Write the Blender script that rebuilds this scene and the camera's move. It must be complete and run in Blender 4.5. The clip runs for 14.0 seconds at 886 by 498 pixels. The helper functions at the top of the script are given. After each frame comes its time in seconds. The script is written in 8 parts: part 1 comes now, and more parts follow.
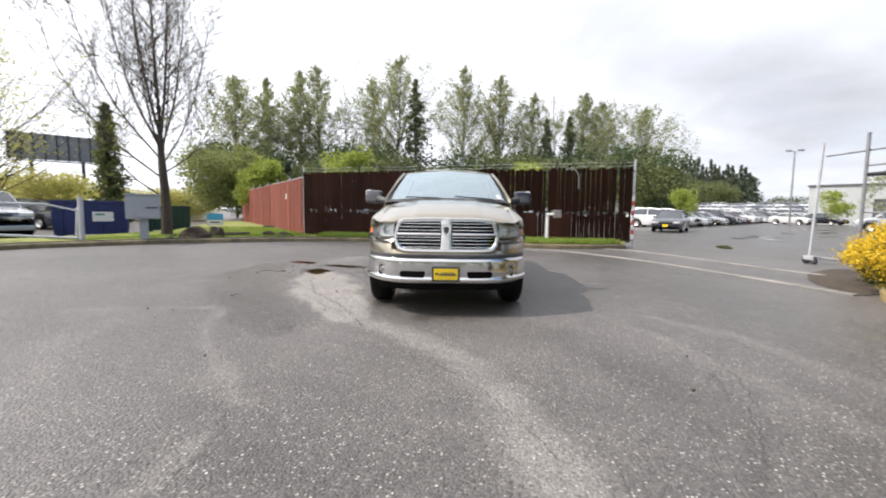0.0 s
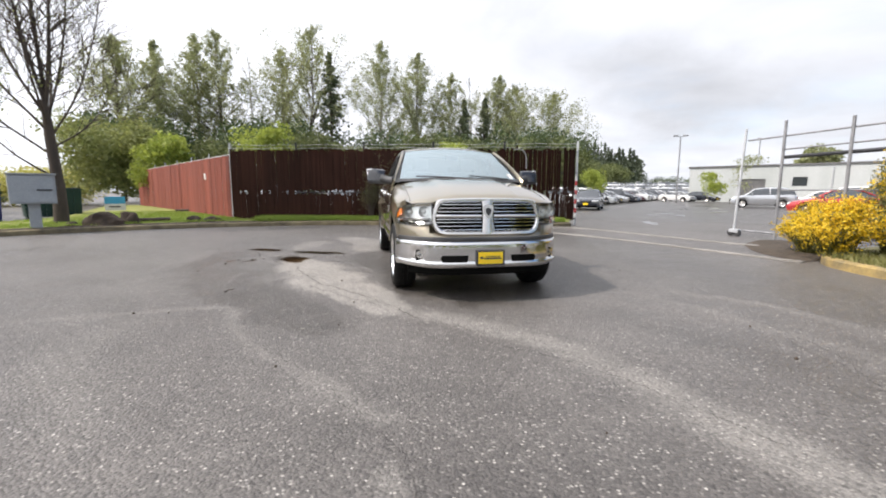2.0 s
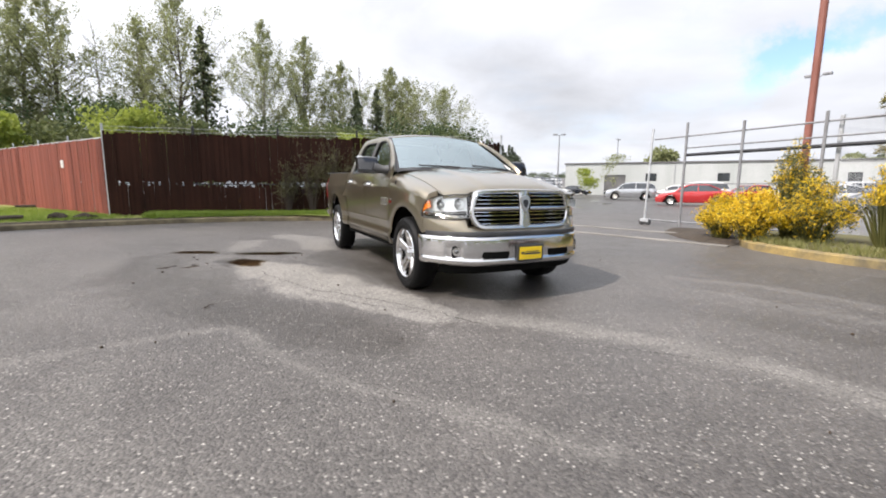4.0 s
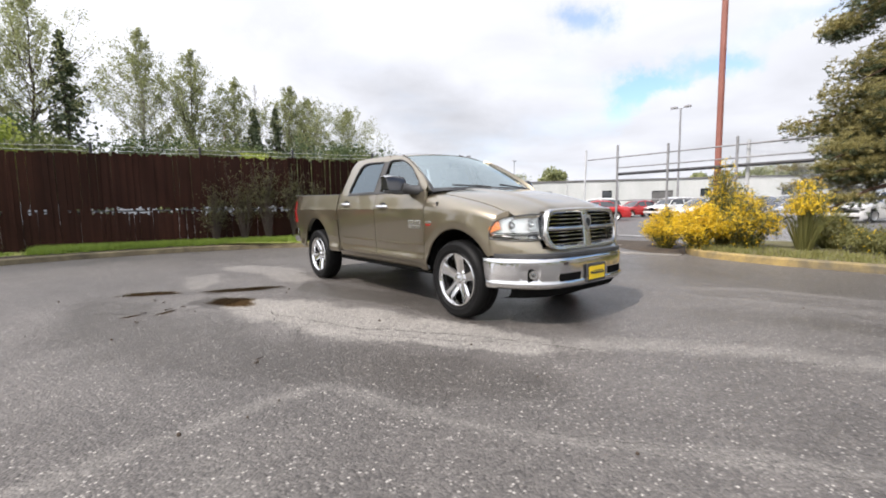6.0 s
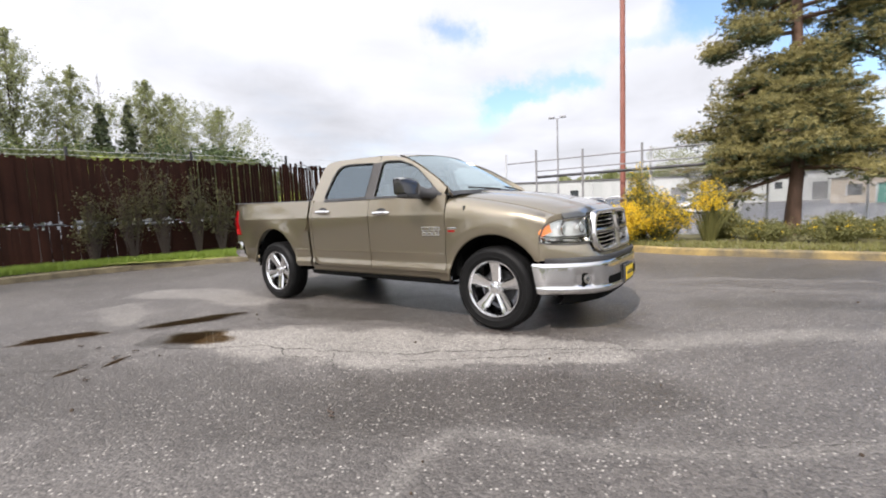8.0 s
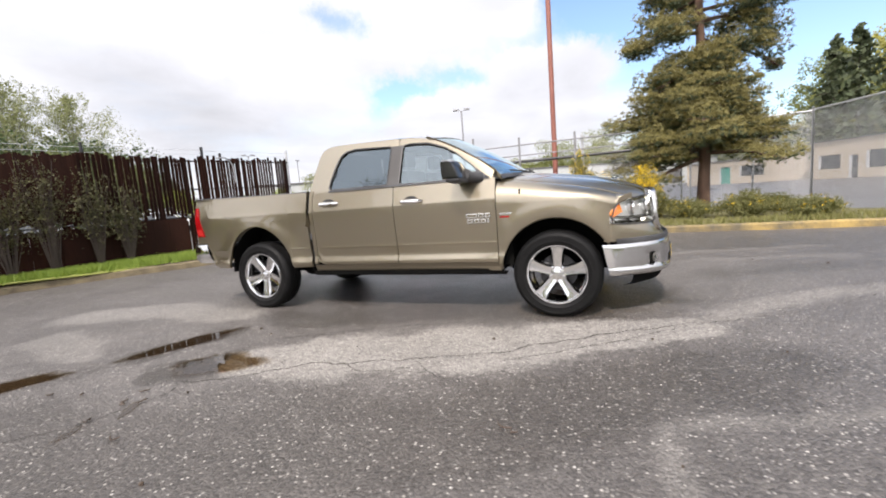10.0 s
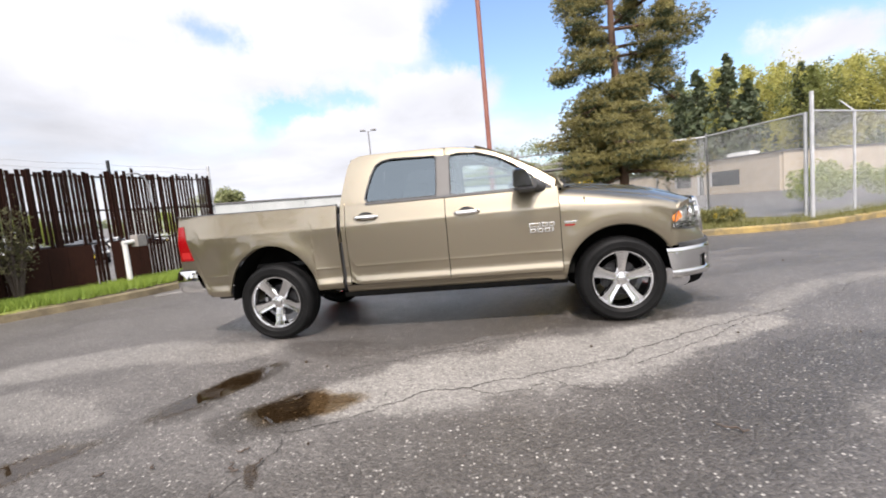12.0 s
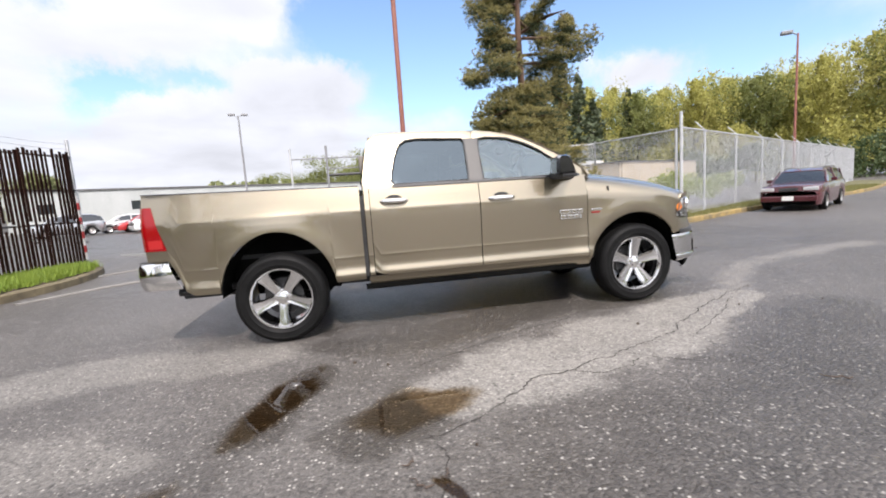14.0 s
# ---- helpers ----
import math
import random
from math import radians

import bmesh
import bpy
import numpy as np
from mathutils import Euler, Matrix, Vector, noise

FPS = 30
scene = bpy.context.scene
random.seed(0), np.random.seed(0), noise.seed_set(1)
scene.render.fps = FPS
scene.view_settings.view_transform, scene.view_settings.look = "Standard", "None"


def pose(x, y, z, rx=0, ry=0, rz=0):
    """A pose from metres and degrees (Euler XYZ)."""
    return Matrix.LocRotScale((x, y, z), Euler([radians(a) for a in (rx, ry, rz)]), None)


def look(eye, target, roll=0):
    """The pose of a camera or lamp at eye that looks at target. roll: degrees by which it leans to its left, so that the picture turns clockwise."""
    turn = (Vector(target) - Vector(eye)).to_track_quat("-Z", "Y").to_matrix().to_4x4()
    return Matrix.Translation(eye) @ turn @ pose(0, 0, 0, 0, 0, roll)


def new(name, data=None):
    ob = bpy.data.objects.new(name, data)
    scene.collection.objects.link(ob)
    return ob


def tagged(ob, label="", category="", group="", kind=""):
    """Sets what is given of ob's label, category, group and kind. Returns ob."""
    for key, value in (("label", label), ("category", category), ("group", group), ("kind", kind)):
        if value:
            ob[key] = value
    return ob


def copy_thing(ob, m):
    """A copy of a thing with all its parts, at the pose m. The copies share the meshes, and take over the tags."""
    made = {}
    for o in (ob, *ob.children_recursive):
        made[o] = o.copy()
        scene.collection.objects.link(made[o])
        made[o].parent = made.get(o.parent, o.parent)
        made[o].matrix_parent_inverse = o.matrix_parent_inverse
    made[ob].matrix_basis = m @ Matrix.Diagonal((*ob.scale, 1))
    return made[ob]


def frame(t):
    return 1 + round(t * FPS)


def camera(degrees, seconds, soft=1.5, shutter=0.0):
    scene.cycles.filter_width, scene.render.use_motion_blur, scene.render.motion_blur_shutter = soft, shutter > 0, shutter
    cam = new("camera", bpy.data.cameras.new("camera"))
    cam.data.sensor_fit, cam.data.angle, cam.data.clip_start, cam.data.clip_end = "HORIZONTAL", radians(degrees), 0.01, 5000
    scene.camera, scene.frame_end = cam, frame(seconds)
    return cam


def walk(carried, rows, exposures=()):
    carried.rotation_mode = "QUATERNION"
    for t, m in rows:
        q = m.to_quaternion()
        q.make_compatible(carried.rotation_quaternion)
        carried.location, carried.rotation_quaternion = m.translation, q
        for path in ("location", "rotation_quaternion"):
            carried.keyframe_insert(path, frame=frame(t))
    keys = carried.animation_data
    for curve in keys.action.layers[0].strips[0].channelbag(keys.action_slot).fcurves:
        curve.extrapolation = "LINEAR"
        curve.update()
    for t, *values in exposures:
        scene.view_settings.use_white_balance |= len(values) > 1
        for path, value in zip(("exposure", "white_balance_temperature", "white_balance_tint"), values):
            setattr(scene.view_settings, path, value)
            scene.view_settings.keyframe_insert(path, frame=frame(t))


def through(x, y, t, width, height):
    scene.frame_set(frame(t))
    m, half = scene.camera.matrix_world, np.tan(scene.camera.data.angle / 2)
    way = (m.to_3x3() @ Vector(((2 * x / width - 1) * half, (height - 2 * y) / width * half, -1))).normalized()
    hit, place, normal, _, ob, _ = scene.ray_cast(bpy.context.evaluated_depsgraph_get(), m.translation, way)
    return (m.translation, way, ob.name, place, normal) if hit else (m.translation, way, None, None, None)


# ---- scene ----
cam = camera(91.9, 14.0, soft=1.9, shutter=0.3)
METRES, EYE, TILT, LEAN, TURN = 14.151, 1.5, 0.0, 0.0, 0.0
PATH = [
    (0, (0.046, -5.918, 1.228), (0.013, -3.926, 1.052), 0.6),
    (0.5, (-0.278, -5.903, 1.218), (-0.125, -3.922, 0.996), -0.8),
    (1, (-0.601, -5.784, 1.189), (-0.432, -3.809, 0.924), -1.1),
    (1.5, (-0.979, -5.638, 1.211), (-0.772, -3.665, 0.959), 0.2),
    (2, (-1.381, -5.493, 1.213), (-1.01, -3.545, 0.951), 0.2),
    (2.5, (-1.72, -5.269, 1.198), (-1.247, -3.344, 0.93), -0.4),
    (3, (-2.068, -5.071, 1.185), (-1.456, -3.183, 0.938), 0.9),
    (3.2, (-2.203, -4.985, 1.172), (-1.519, -3.125, 0.908), 0.6),
    (5.3, (-3.513, -3.787, 1.175), (-2.4, -2.141, 0.947), 0.3),
    (5.5, (-3.636, -3.676, 1.176), (-2.46, -2.071, 0.971), -0.4),
    (6, (-3.902, -3.387, 1.18), (-2.649, -1.841, 0.984), -0.9),
    (6.5, (-4.09, -3.054, 1.186), (-2.758, -1.575, 0.989), -0.2),
    (7, (-4.314, -2.715, 1.195), (-2.82, -1.4, 1.002), -0.9),
    (7.5, (-4.466, -2.362, 1.199), (-2.913, -1.119, 0.983), -2.0),
    (8, (-4.611, -2.021, 1.216), (-2.994, -0.86, 1.028), -2.4),
    (8.2, (-4.685, -1.876, 1.219), (-3.018, -0.79, 1.01), -3.1),
    (10.3, (-5.064, -0.306, 1.226), (-3.203, 0.393, 1.008), -3.8),
    (10.5, (-5.103, -0.16, 1.241), (-3.222, 0.489, 1.041), -3.3),
    (11, (-5.208, 0.249, 1.25), (-3.272, 0.709, 1.05), -3.8),
    (11.5, (-5.218, 0.67, 1.245), (-3.261, 1.03, 1.047), -4.3),
    (12, (-5.239, 1.095, 1.257), (-3.268, 1.379, 1.067), -5.4),
    (12.5, (-5.234, 1.501, 1.263), (-3.244, 1.589, 1.086), -5.8),
    (13, (-5.148, 1.922, 1.269), (-3.157, 1.882, 1.086), -4.2),
    (13.5, (-5.135, 2.344, 1.268), (-3.159, 2.096, 1.082), -4.7),
    (14, (-5.032, 2.707, 1.255), (-3.073, 2.387, 1.006), -3.9),
]
walk(cam, [(t, look(eye, target, roll)) for t, eye, target, roll in PATH], exposures=[(0.0, 0.92, 6550, 15), (3.0, 0.93, 6600, 15), (6.5, 0.92, 6580, 16), (11.0, 1.03, 6680, 17), (14.0, 0.95, 6500, 17)])

# ---- light ----
SUN_DIR = Vector((-0.86, -0.07, 1.0)).normalized()
world = bpy.data.worlds.new("sky")
scene.world = world
world.use_nodes = True
wn, wl = world.node_tree.nodes, world.node_tree.links
wn.clear()


def wnode(kind, **values):
    n = wn.new(kind)
    for k, v in values.items():
        n.inputs[k].default_value = v
    return n


def wmath(op, a, b=None, c=None, clamp=False):
    n = wn.new("ShaderNodeMath")
    n.operation, n.use_clamp = op, clamp
    for k, v in enumerate((a, b, c)):
        if isinstance(v, (int, float)):
            n.inputs[k].default_value = v
        elif v is not None:
            wl.new(v, n.inputs[k])
    return n.outputs[0]


def wvec(op, a, b=None, c=None, value=False):
    n = wn.new("ShaderNodeVectorMath")
    n.operation = op
    for k, v in enumerate((a, b, c)):
        if isinstance(v, (tuple, Vector)):
            n.inputs[k].default_value = v
        elif v is not None:
            wl.new(v, n.inputs[k])
    return n.outputs["Value" if value else 0]


def wmix(fac, a, b, blend="MIX"):
    n = wn.new("ShaderNodeMix")
    n.data_type, n.blend_type = "RGBA", blend
    for k, v in ((0, fac), (6, a), (7, b)):
        if isinstance(v, (int, float)):
            n.inputs[k].default_value = v
        elif isinstance(v, tuple):
            n.inputs[k].default_value = (*v, 1)
        else:
            wl.new(v, n.inputs[k])
    return n.outputs[2]


w_out = wn.new("ShaderNodeOutputWorld")
w_bg = wn.new("ShaderNodeBackground")
w_sky = wn.new("ShaderNodeTexSky")
w_sky.sky_type, w_sky.sun_disc = "NISHITA", False
w_sky.sun_elevation = math.asin(SUN_DIR.z)
w_sky.sun_rotation = math.atan2(SUN_DIR.x, SUN_DIR.y)
w_sky.air_density, w_sky.dust_density = 1.0, 0.3
way = wn.new("ShaderNodeTexCoord").outputs["Generated"]
w_sep = wn.new("ShaderNodeSeparateXYZ")
wl.new(way, w_sep.inputs[0])
# bearing and height in degrees, ruffled so that the clouds have billowing rims
puff = wnode("ShaderNodeTexNoise", Scale=7.0, Detail=8.0, Roughness=0.66)
wl.new(way, puff.inputs["Vector"])
ruffle = wvec("MULTIPLY_ADD", puff.outputs["Color"], (16.0, 9.0, 0.0), (-8.0, -4.5, 0.0))
az = wmath("MULTIPLY", wmath("ARCTAN2", w_sep.outputs["X"], w_sep.outputs["Y"]), 180 / math.pi)
el = wmath("MULTIPLY", wmath("ARCSINE", w_sep.outputs["Z"]), 180 / math.pi)
plain = wn.new("ShaderNodeCombineXYZ")
wl.new(az, plain.inputs[0])
wl.new(el, plain.inputs[1])
spot = wvec("ADD", plain.outputs[0], ruffle)


def patch(total, a, e, w, h, k):
    """Adds k round bearing a and height e, fading out over w by h degrees."""
    q = wvec("MULTIPLY_ADD", spot, (1 / w, 1 / h, 0.0), (-a / w, -e / h, 0.0))
    return wmath("MULTIPLY_ADD", wmath("POWER", math.exp(-1), wvec("DOT_PRODUCT", q, q, value=True)), k, total)


# clouds lie in a flat layer: the direction is divided by its height
w_cmb = wn.new("ShaderNodeCombineXYZ")
w_low = wmath("MAXIMUM", wmath("ADD", w_sep.outputs["Z"], 0.16), 0.05)
for k in range(3):
    wl.new(w_low, w_cmb.inputs[k])
layer = wvec("ADD", wvec("DIVIDE", way, w_cmb.outputs[0]), (3.1, 1.7, 0.0))
w_noise = wnode("ShaderNodeTexNoise", Scale=0.95, Detail=7.0, Roughness=0.55, Distortion=0.25)
wl.new(layer, w_noise.inputs["Vector"])
# a closed deck in the north that breaks up into open blue in the east
open_east = wn.new("ShaderNodeMapRange")
open_east.interpolation_type = "SMOOTHSTEP"
wl.new(az, open_east.inputs["Value"])
for k, v in (("From Min", 78.0), ("From Max", 97.0), ("To Min", 0.78), ("To Max", 0.16)):
    open_east.inputs[k].default_value = v
cover = wmath("MULTIPLY_ADD", wmath("SUBTRACT", w_noise.outputs["Fac"], 0.5), 0.9, open_east.outputs[0])
for q in ((-4, 24, 7, 4, -0.24), (56.3, 20.7, 3.2, 2.2, -0.42), (65.3, 13.6, 5.0, 1.7, -0.62), (73, 14.6, 4, 1.3, -0.4), (61.5, 12.0, 3.5, 3.0, -0.40),
          (90, 20.5, 7, 4.5, -0.65), (104, 17, 9, 6, -0.3), (80, 18.2, 6, 1.6, -0.25), (84, 14.2, 6.5, 3.6, 0.75), (69.5, 9.4, 6.0, 3.2, 0.55), (77, 23, 8, 2.5, 0.3),
          (124, 12.8, 5.5, 2.3, 0.75), (99, 9, 7, 2.2, 0.4), (140, 8, 9, 2.5, 0.35), (116, 15, 7, 4, -0.3), (133, 17, 10, 5, -0.3), (85, 5, 20, 4, 0.3), (185, 30, 50, 25, 0.75), (-150, 35, 60, 30, 0.75)):
    cover = patch(cover, *q)
cover_f = wn.new("ShaderNodeMapRange")
cover_f.interpolation_type = "SMOOTHSTEP"
wl.new(cover, cover_f.inputs["Value"])
for k, v in (("From Min", 0.16), ("From Max", 0.76), ("To Min", 0.0), ("To Max", 1.0)):
    cover_f.inputs[k].default_value = v
# grey bellies in the clouds, which glow towards the sun
w_noise2 = wnode("ShaderNodeTexNoise", Scale=1.5, Detail=7.0, Roughness=0.5, Distortion=0.3)
wl.new(layer, w_noise2.inputs["Vector"])
belly = wmath("MULTIPLY_ADD", w_noise2.outputs["Fac"], 0.55, 0.70)
for q in ((16.5, 23.5, 9, 4, -0.16), (39, 10.5, 11, 4.5, -0.17), (30, 15, 12, 3, -0.06), (69, 6.5, 10, 2.5, -0.05), (84, 11.5, 7, 2, -0.08), (-40, 22, 9, 5, -0.08)):
    belly = patch(belly, *q)
belly = wmath("MINIMUM", wmath("MAXIMUM", belly, 0.62), 1.05)
near_sun = wmath("MULTIPLY_ADD", wvec("DOT_PRODUCT", way, tuple(SUN_DIR), value=True), 0.5, 0.5)
glow = wmath("MULTIPLY_ADD", wmath("POWER", near_sun, 3.0), 0.86, 0.50)
white = wmath("MULTIPLY", belly, glow)
w_grey = wn.new("ShaderNodeCombineColor")
for k, v in enumerate((0.94, 1.0, 1.06)):
    wl.new(wmath("MULTIPLY", white, v), w_grey.inputs[k])
blue = wmix(1.0, w_sky.outputs[0], (0.103, 0.122, 0.131), "MULTIPLY")
haze = wmath("POWER", math.exp(-1), wmath("MULTIPLY", wmath("MAXIMUM", el, 0.0), 0.11))
blue = wmix(wmath("MULTIPLY_ADD", haze, 0.45, 0.06), blue, (0.39, 0.45, 0.50))
wl.new(wmix(cover_f.outputs[0], blue, w_grey.outputs[0]), w_bg.inputs["Color"])
w_bg.inputs["Strength"].default_value = 1.0
wl.new(w_bg.outputs[0], w_out.inputs[0])

sun = new("sun", bpy.data.lights.new("sun", "SUN"))
sun.data.energy, sun.data.angle, sun.data.color = 2.6, radians(0.6), (1.0, 0.95, 0.87)
sun.matrix_world = look(SUN_DIR * 50, (0, 0, 0))

# ---- materials ----
def shader(name):
    m = bpy.data.materials.new(name)
    m.use_nodes = True
    nt = m.node_tree
    return m, nt, nt.nodes["Principled BSDF"]


def node(nt, kind, links=(), **values):
    n = nt.nodes.new(kind)
    for k, v in values.items():
        n.inputs[k].default_value = v
    for k, s in links:
        nt.links.new(s, n.inputs[k])
    return n


def math_node(nt, op, a, b=None, clamp=False):
    n = nt.nodes.new("ShaderNodeMath")
    n.operation, n.use_clamp = op, clamp
    for k, v in enumerate((a, b)):
        if v is None:
            continue
        if isinstance(v, (int, float)):
            n.inputs[k].default_value = v
        else:
            nt.links.new(v, n.inputs[k])
    return n.outputs[0]


def mix_colour(nt, fac, a, b, blend="MIX"):
    n = nt.nodes.new("ShaderNodeMix")
    n.data_type, n.blend_type = "RGBA", blend
    for k, v in ((0, fac), (6, a), (7, b)):
        if isinstance(v, (int, float)):
            n.inputs[k].default_value = v
        elif isinstance(v, tuple):
            n.inputs[k].default_value = (*v[:3], 1)
        else:
            nt.links.new(v, n.inputs[k])
    return n.outputs[2]


def ramp(nt, fac, lo, hi, a=(0, 0, 0), b=(1, 1, 1)):
    n = nt.nodes.new("ShaderNodeValToRGB")
    e = n.color_ramp.elements
    e[0].position, e[0].color, e[1].position, e[1].color = lo, (*a, 1), hi, (*b, 1)
    nt.links.new(fac, n.inputs[0])
    return n.outputs[0]


def world_noise(nt, scale, detail=4.0, rough=0.55, stretch=None):
    g = nt.nodes.new("ShaderNodeNewGeometry").outputs["Position"]
    if stretch:
        g = node(nt, "ShaderNodeMapping", [(0, g)], Scale=stretch).outputs[0]
    return node(nt, "ShaderNodeTexNoise", [("Vector", g)], Scale=scale, Detail=detail, Roughness=rough).outputs["Fac"]


def object_noise(nt, scale, detail=4.0, rough=0.55, stretch=None):
    g = nt.nodes.new("ShaderNodeTexCoord").outputs["Object"]
    if stretch:
        g = node(nt, "ShaderNodeMapping", [(0, g)], Scale=stretch).outputs[0]
    return node(nt, "ShaderNodeTexNoise", [("Vector", g)], Scale=scale, Detail=detail, Roughness=rough).outputs["Fac"]


def worn(name, a, b, rough=0.6, metal=0.0, big=1.5, fine=40.0, bump=0.15, spread=0.12, stretch=None, vary=0.0):
    """A surface of two tones at a large scale, with fine grain, uneven gloss and relief."""
    m, nt, bsdf = shader(name)
    n1 = world_noise(nt, big, 5.0, 0.6, stretch)
    n2 = world_noise(nt, fine, 3.0, 0.6, stretch)
    c = mix_colour(nt, ramp(nt, n1, 0.5 - spread * 1.6, 0.5 + spread * 1.6), a, b)
    c = mix_colour(nt, 0.35, c, ramp(nt, n2, 0.3, 0.7, (0.25, 0.25, 0.25), (1, 1, 1)), "MULTIPLY")
    if vary:
        info = nt.nodes.new("ShaderNodeObjectInfo").outputs["Random"]
        lum = math_node(nt, "ADD", math_node(nt, "MULTIPLY", info, vary), 1 - vary / 2)
        cmb = node(nt, "ShaderNodeCombineColor", [(0, lum), (1, lum), (2, lum)])
        c = mix_colour(nt, 1.0, c, cmb.outputs[0], "MULTIPLY")
    nt.links.new(c, bsdf.inputs["Base Color"])
    bsdf.inputs["Metallic"].default_value = metal
    nt.links.new(math_node(nt, "ADD", math_node(nt, "MULTIPLY", n2, 0.2), rough - 0.1), bsdf.inputs["Roughness"])
    if bump:
        b_ = node(nt, "ShaderNodeBump", [("Height", n2)], Strength=bump, Distance=0.01)
        nt.links.new(b_.outputs[0], bsdf.inputs["Normal"])
    return m


def leafy(name, a, b, rough=0.65, through=0.35):
    """Leaves: tone differs from leaf to leaf; some light passes through."""
    m, nt, bsdf = shader(name)
    isl = nt.nodes.new("ShaderNodeNewGeometry").outputs["Random Per Island"]
    big = world_noise(nt, 0.35, 3.0)
    f = math_node(nt, "ADD", math_node(nt, "MULTIPLY", isl, 0.7), math_node(nt, "MULTIPLY", big, 0.6))
    c = mix_colour(nt, math_node(nt, "SUBTRACT", f, 0.15, True), a, b)
    nt.links.new(c, bsdf.inputs["Base Color"])
    bsdf.inputs["Roughness"].default_value = rough
    tr = node(nt, "ShaderNodeBsdfTranslucent", [("Color", c)])
    mx = nt.nodes.new("ShaderNodeMixShader")
    mx.inputs[0].default_value = through
    nt.links.new(bsdf.outputs[0], mx.inputs[1])
    nt.links.new(tr.outputs[0], mx.inputs[2])
    nt.links.new(mx.outputs[0], nt.nodes["Material Output"].inputs[0])
    return m


def glossy(name, colour, rough=0.08, metal=0.0, coat=0.0, flake=0.0, dirt=0.06):
    m, nt, bsdf = shader(name)
    n1 = object_noise(nt, 2.3, 5.0)
    c = mix_colour(nt, math_node(nt, "MULTIPLY", ramp(nt, n1, 0.4, 0.75), dirt * 3), colour, tuple(x * 0.6 + 0.08 for x in colour))
    if flake:
        vor = node(nt, "ShaderNodeTexVoronoi", [("Vector", nt.nodes.new("ShaderNodeTexCoord").outputs["Object"])], Scale=900.0)
        c = mix_colour(nt, flake, c, vor.outputs["Color"], "OVERLAY")
    nt.links.new(c, bsdf.inputs["Base Color"])
    bsdf.inputs["Metallic"].default_value = metal
    nt.links.new(math_node(nt, "ADD", math_node(nt, "MULTIPLY", n1, dirt), rough), bsdf.inputs["Roughness"])
    bsdf.inputs["Coat Weight"].default_value = coat
    bsdf.inputs["Coat Roughness"].default_value = 0.03
    return m


def glass(name, tint, rough=0.0, see=0.5, sheen=0.08, through=(1, 1.02, 1), mirror=(1, 1, 1)):
    """Car glass: a dark tinted pane that mirrors its surroundings at its surface."""
    m, nt, bsdf = shader(name)
    bsdf.inputs["Base Color"].default_value = (*tint, 1)
    bsdf.inputs["Roughness"].default_value = rough
    bsdf.inputs["IOR"].default_value = 1.5
    tr = node(nt, "ShaderNodeBsdfTransparent")
    tr.inputs[0].default_value = (see * through[0], see * through[1], see * through[2], 1)
    gl = node(nt, "ShaderNodeBsdfGlossy")
    gl.inputs["Roughness"].default_value = 0.01
    gl.inputs["Color"].default_value = (*mirror, 1)
    fr = node(nt, "ShaderNodeFresnel", IOR=1.6)
    mx = nt.nodes.new("ShaderNodeMixShader")
    nt.links.new(math_node(nt, "ADD", fr.outputs[0], sheen, True), mx.inputs[0])
    nt.links.new(tr.outputs[0], mx.inputs[1])
    nt.links.new(gl.outputs[0], mx.inputs[2])
    nt.links.new(mx.outputs[0], nt.nodes["Material Output"].inputs[0])
    return m


def stroke(nt, xy, a, b, soft, wob):
    """1 along a broad ragged stripe on the ground from a to b, each (x, y, half width), 0 beside it."""
    ab = (b[0] - a[0], b[1] - a[1], 0.0)
    l2 = ab[0] ** 2 + ab[1] ** 2

    def vec(op, p, q):
        n = nt.nodes.new("ShaderNodeVectorMath")
        n.operation = op
        for k, v in enumerate((p, q)):
            if isinstance(v, tuple):
                n.inputs[k].default_value = v
            else:
                nt.links.new(v, n.inputs[k])
        return n
    ap = vec("SUBTRACT", xy, (a[0], a[1], 0.0)).outputs[0]
    t = math_node(nt, "MULTIPLY", vec("DOT_PRODUCT", ap, ab).outputs["Value"], 1 / l2, True)
    at = node(nt, "ShaderNodeCombineXYZ", [(0, math_node(nt, "MULTIPLY", t, ab[0])), (1, math_node(nt, "MULTIPLY", t, ab[1]))]).outputs[0]
    d = vec("DISTANCE", ap, at).outputs["Value"]
    half = math_node(nt, "ADD", math_node(nt, "MULTIPLY", t, b[2] - a[2]), a[2])
    d = math_node(nt, "ADD", math_node(nt, "DIVIDE", d, half), wob)
    return ramp(nt, d, max(0.0, 1 - soft), 1 + soft, (1, 1, 1), (0, 0, 0))


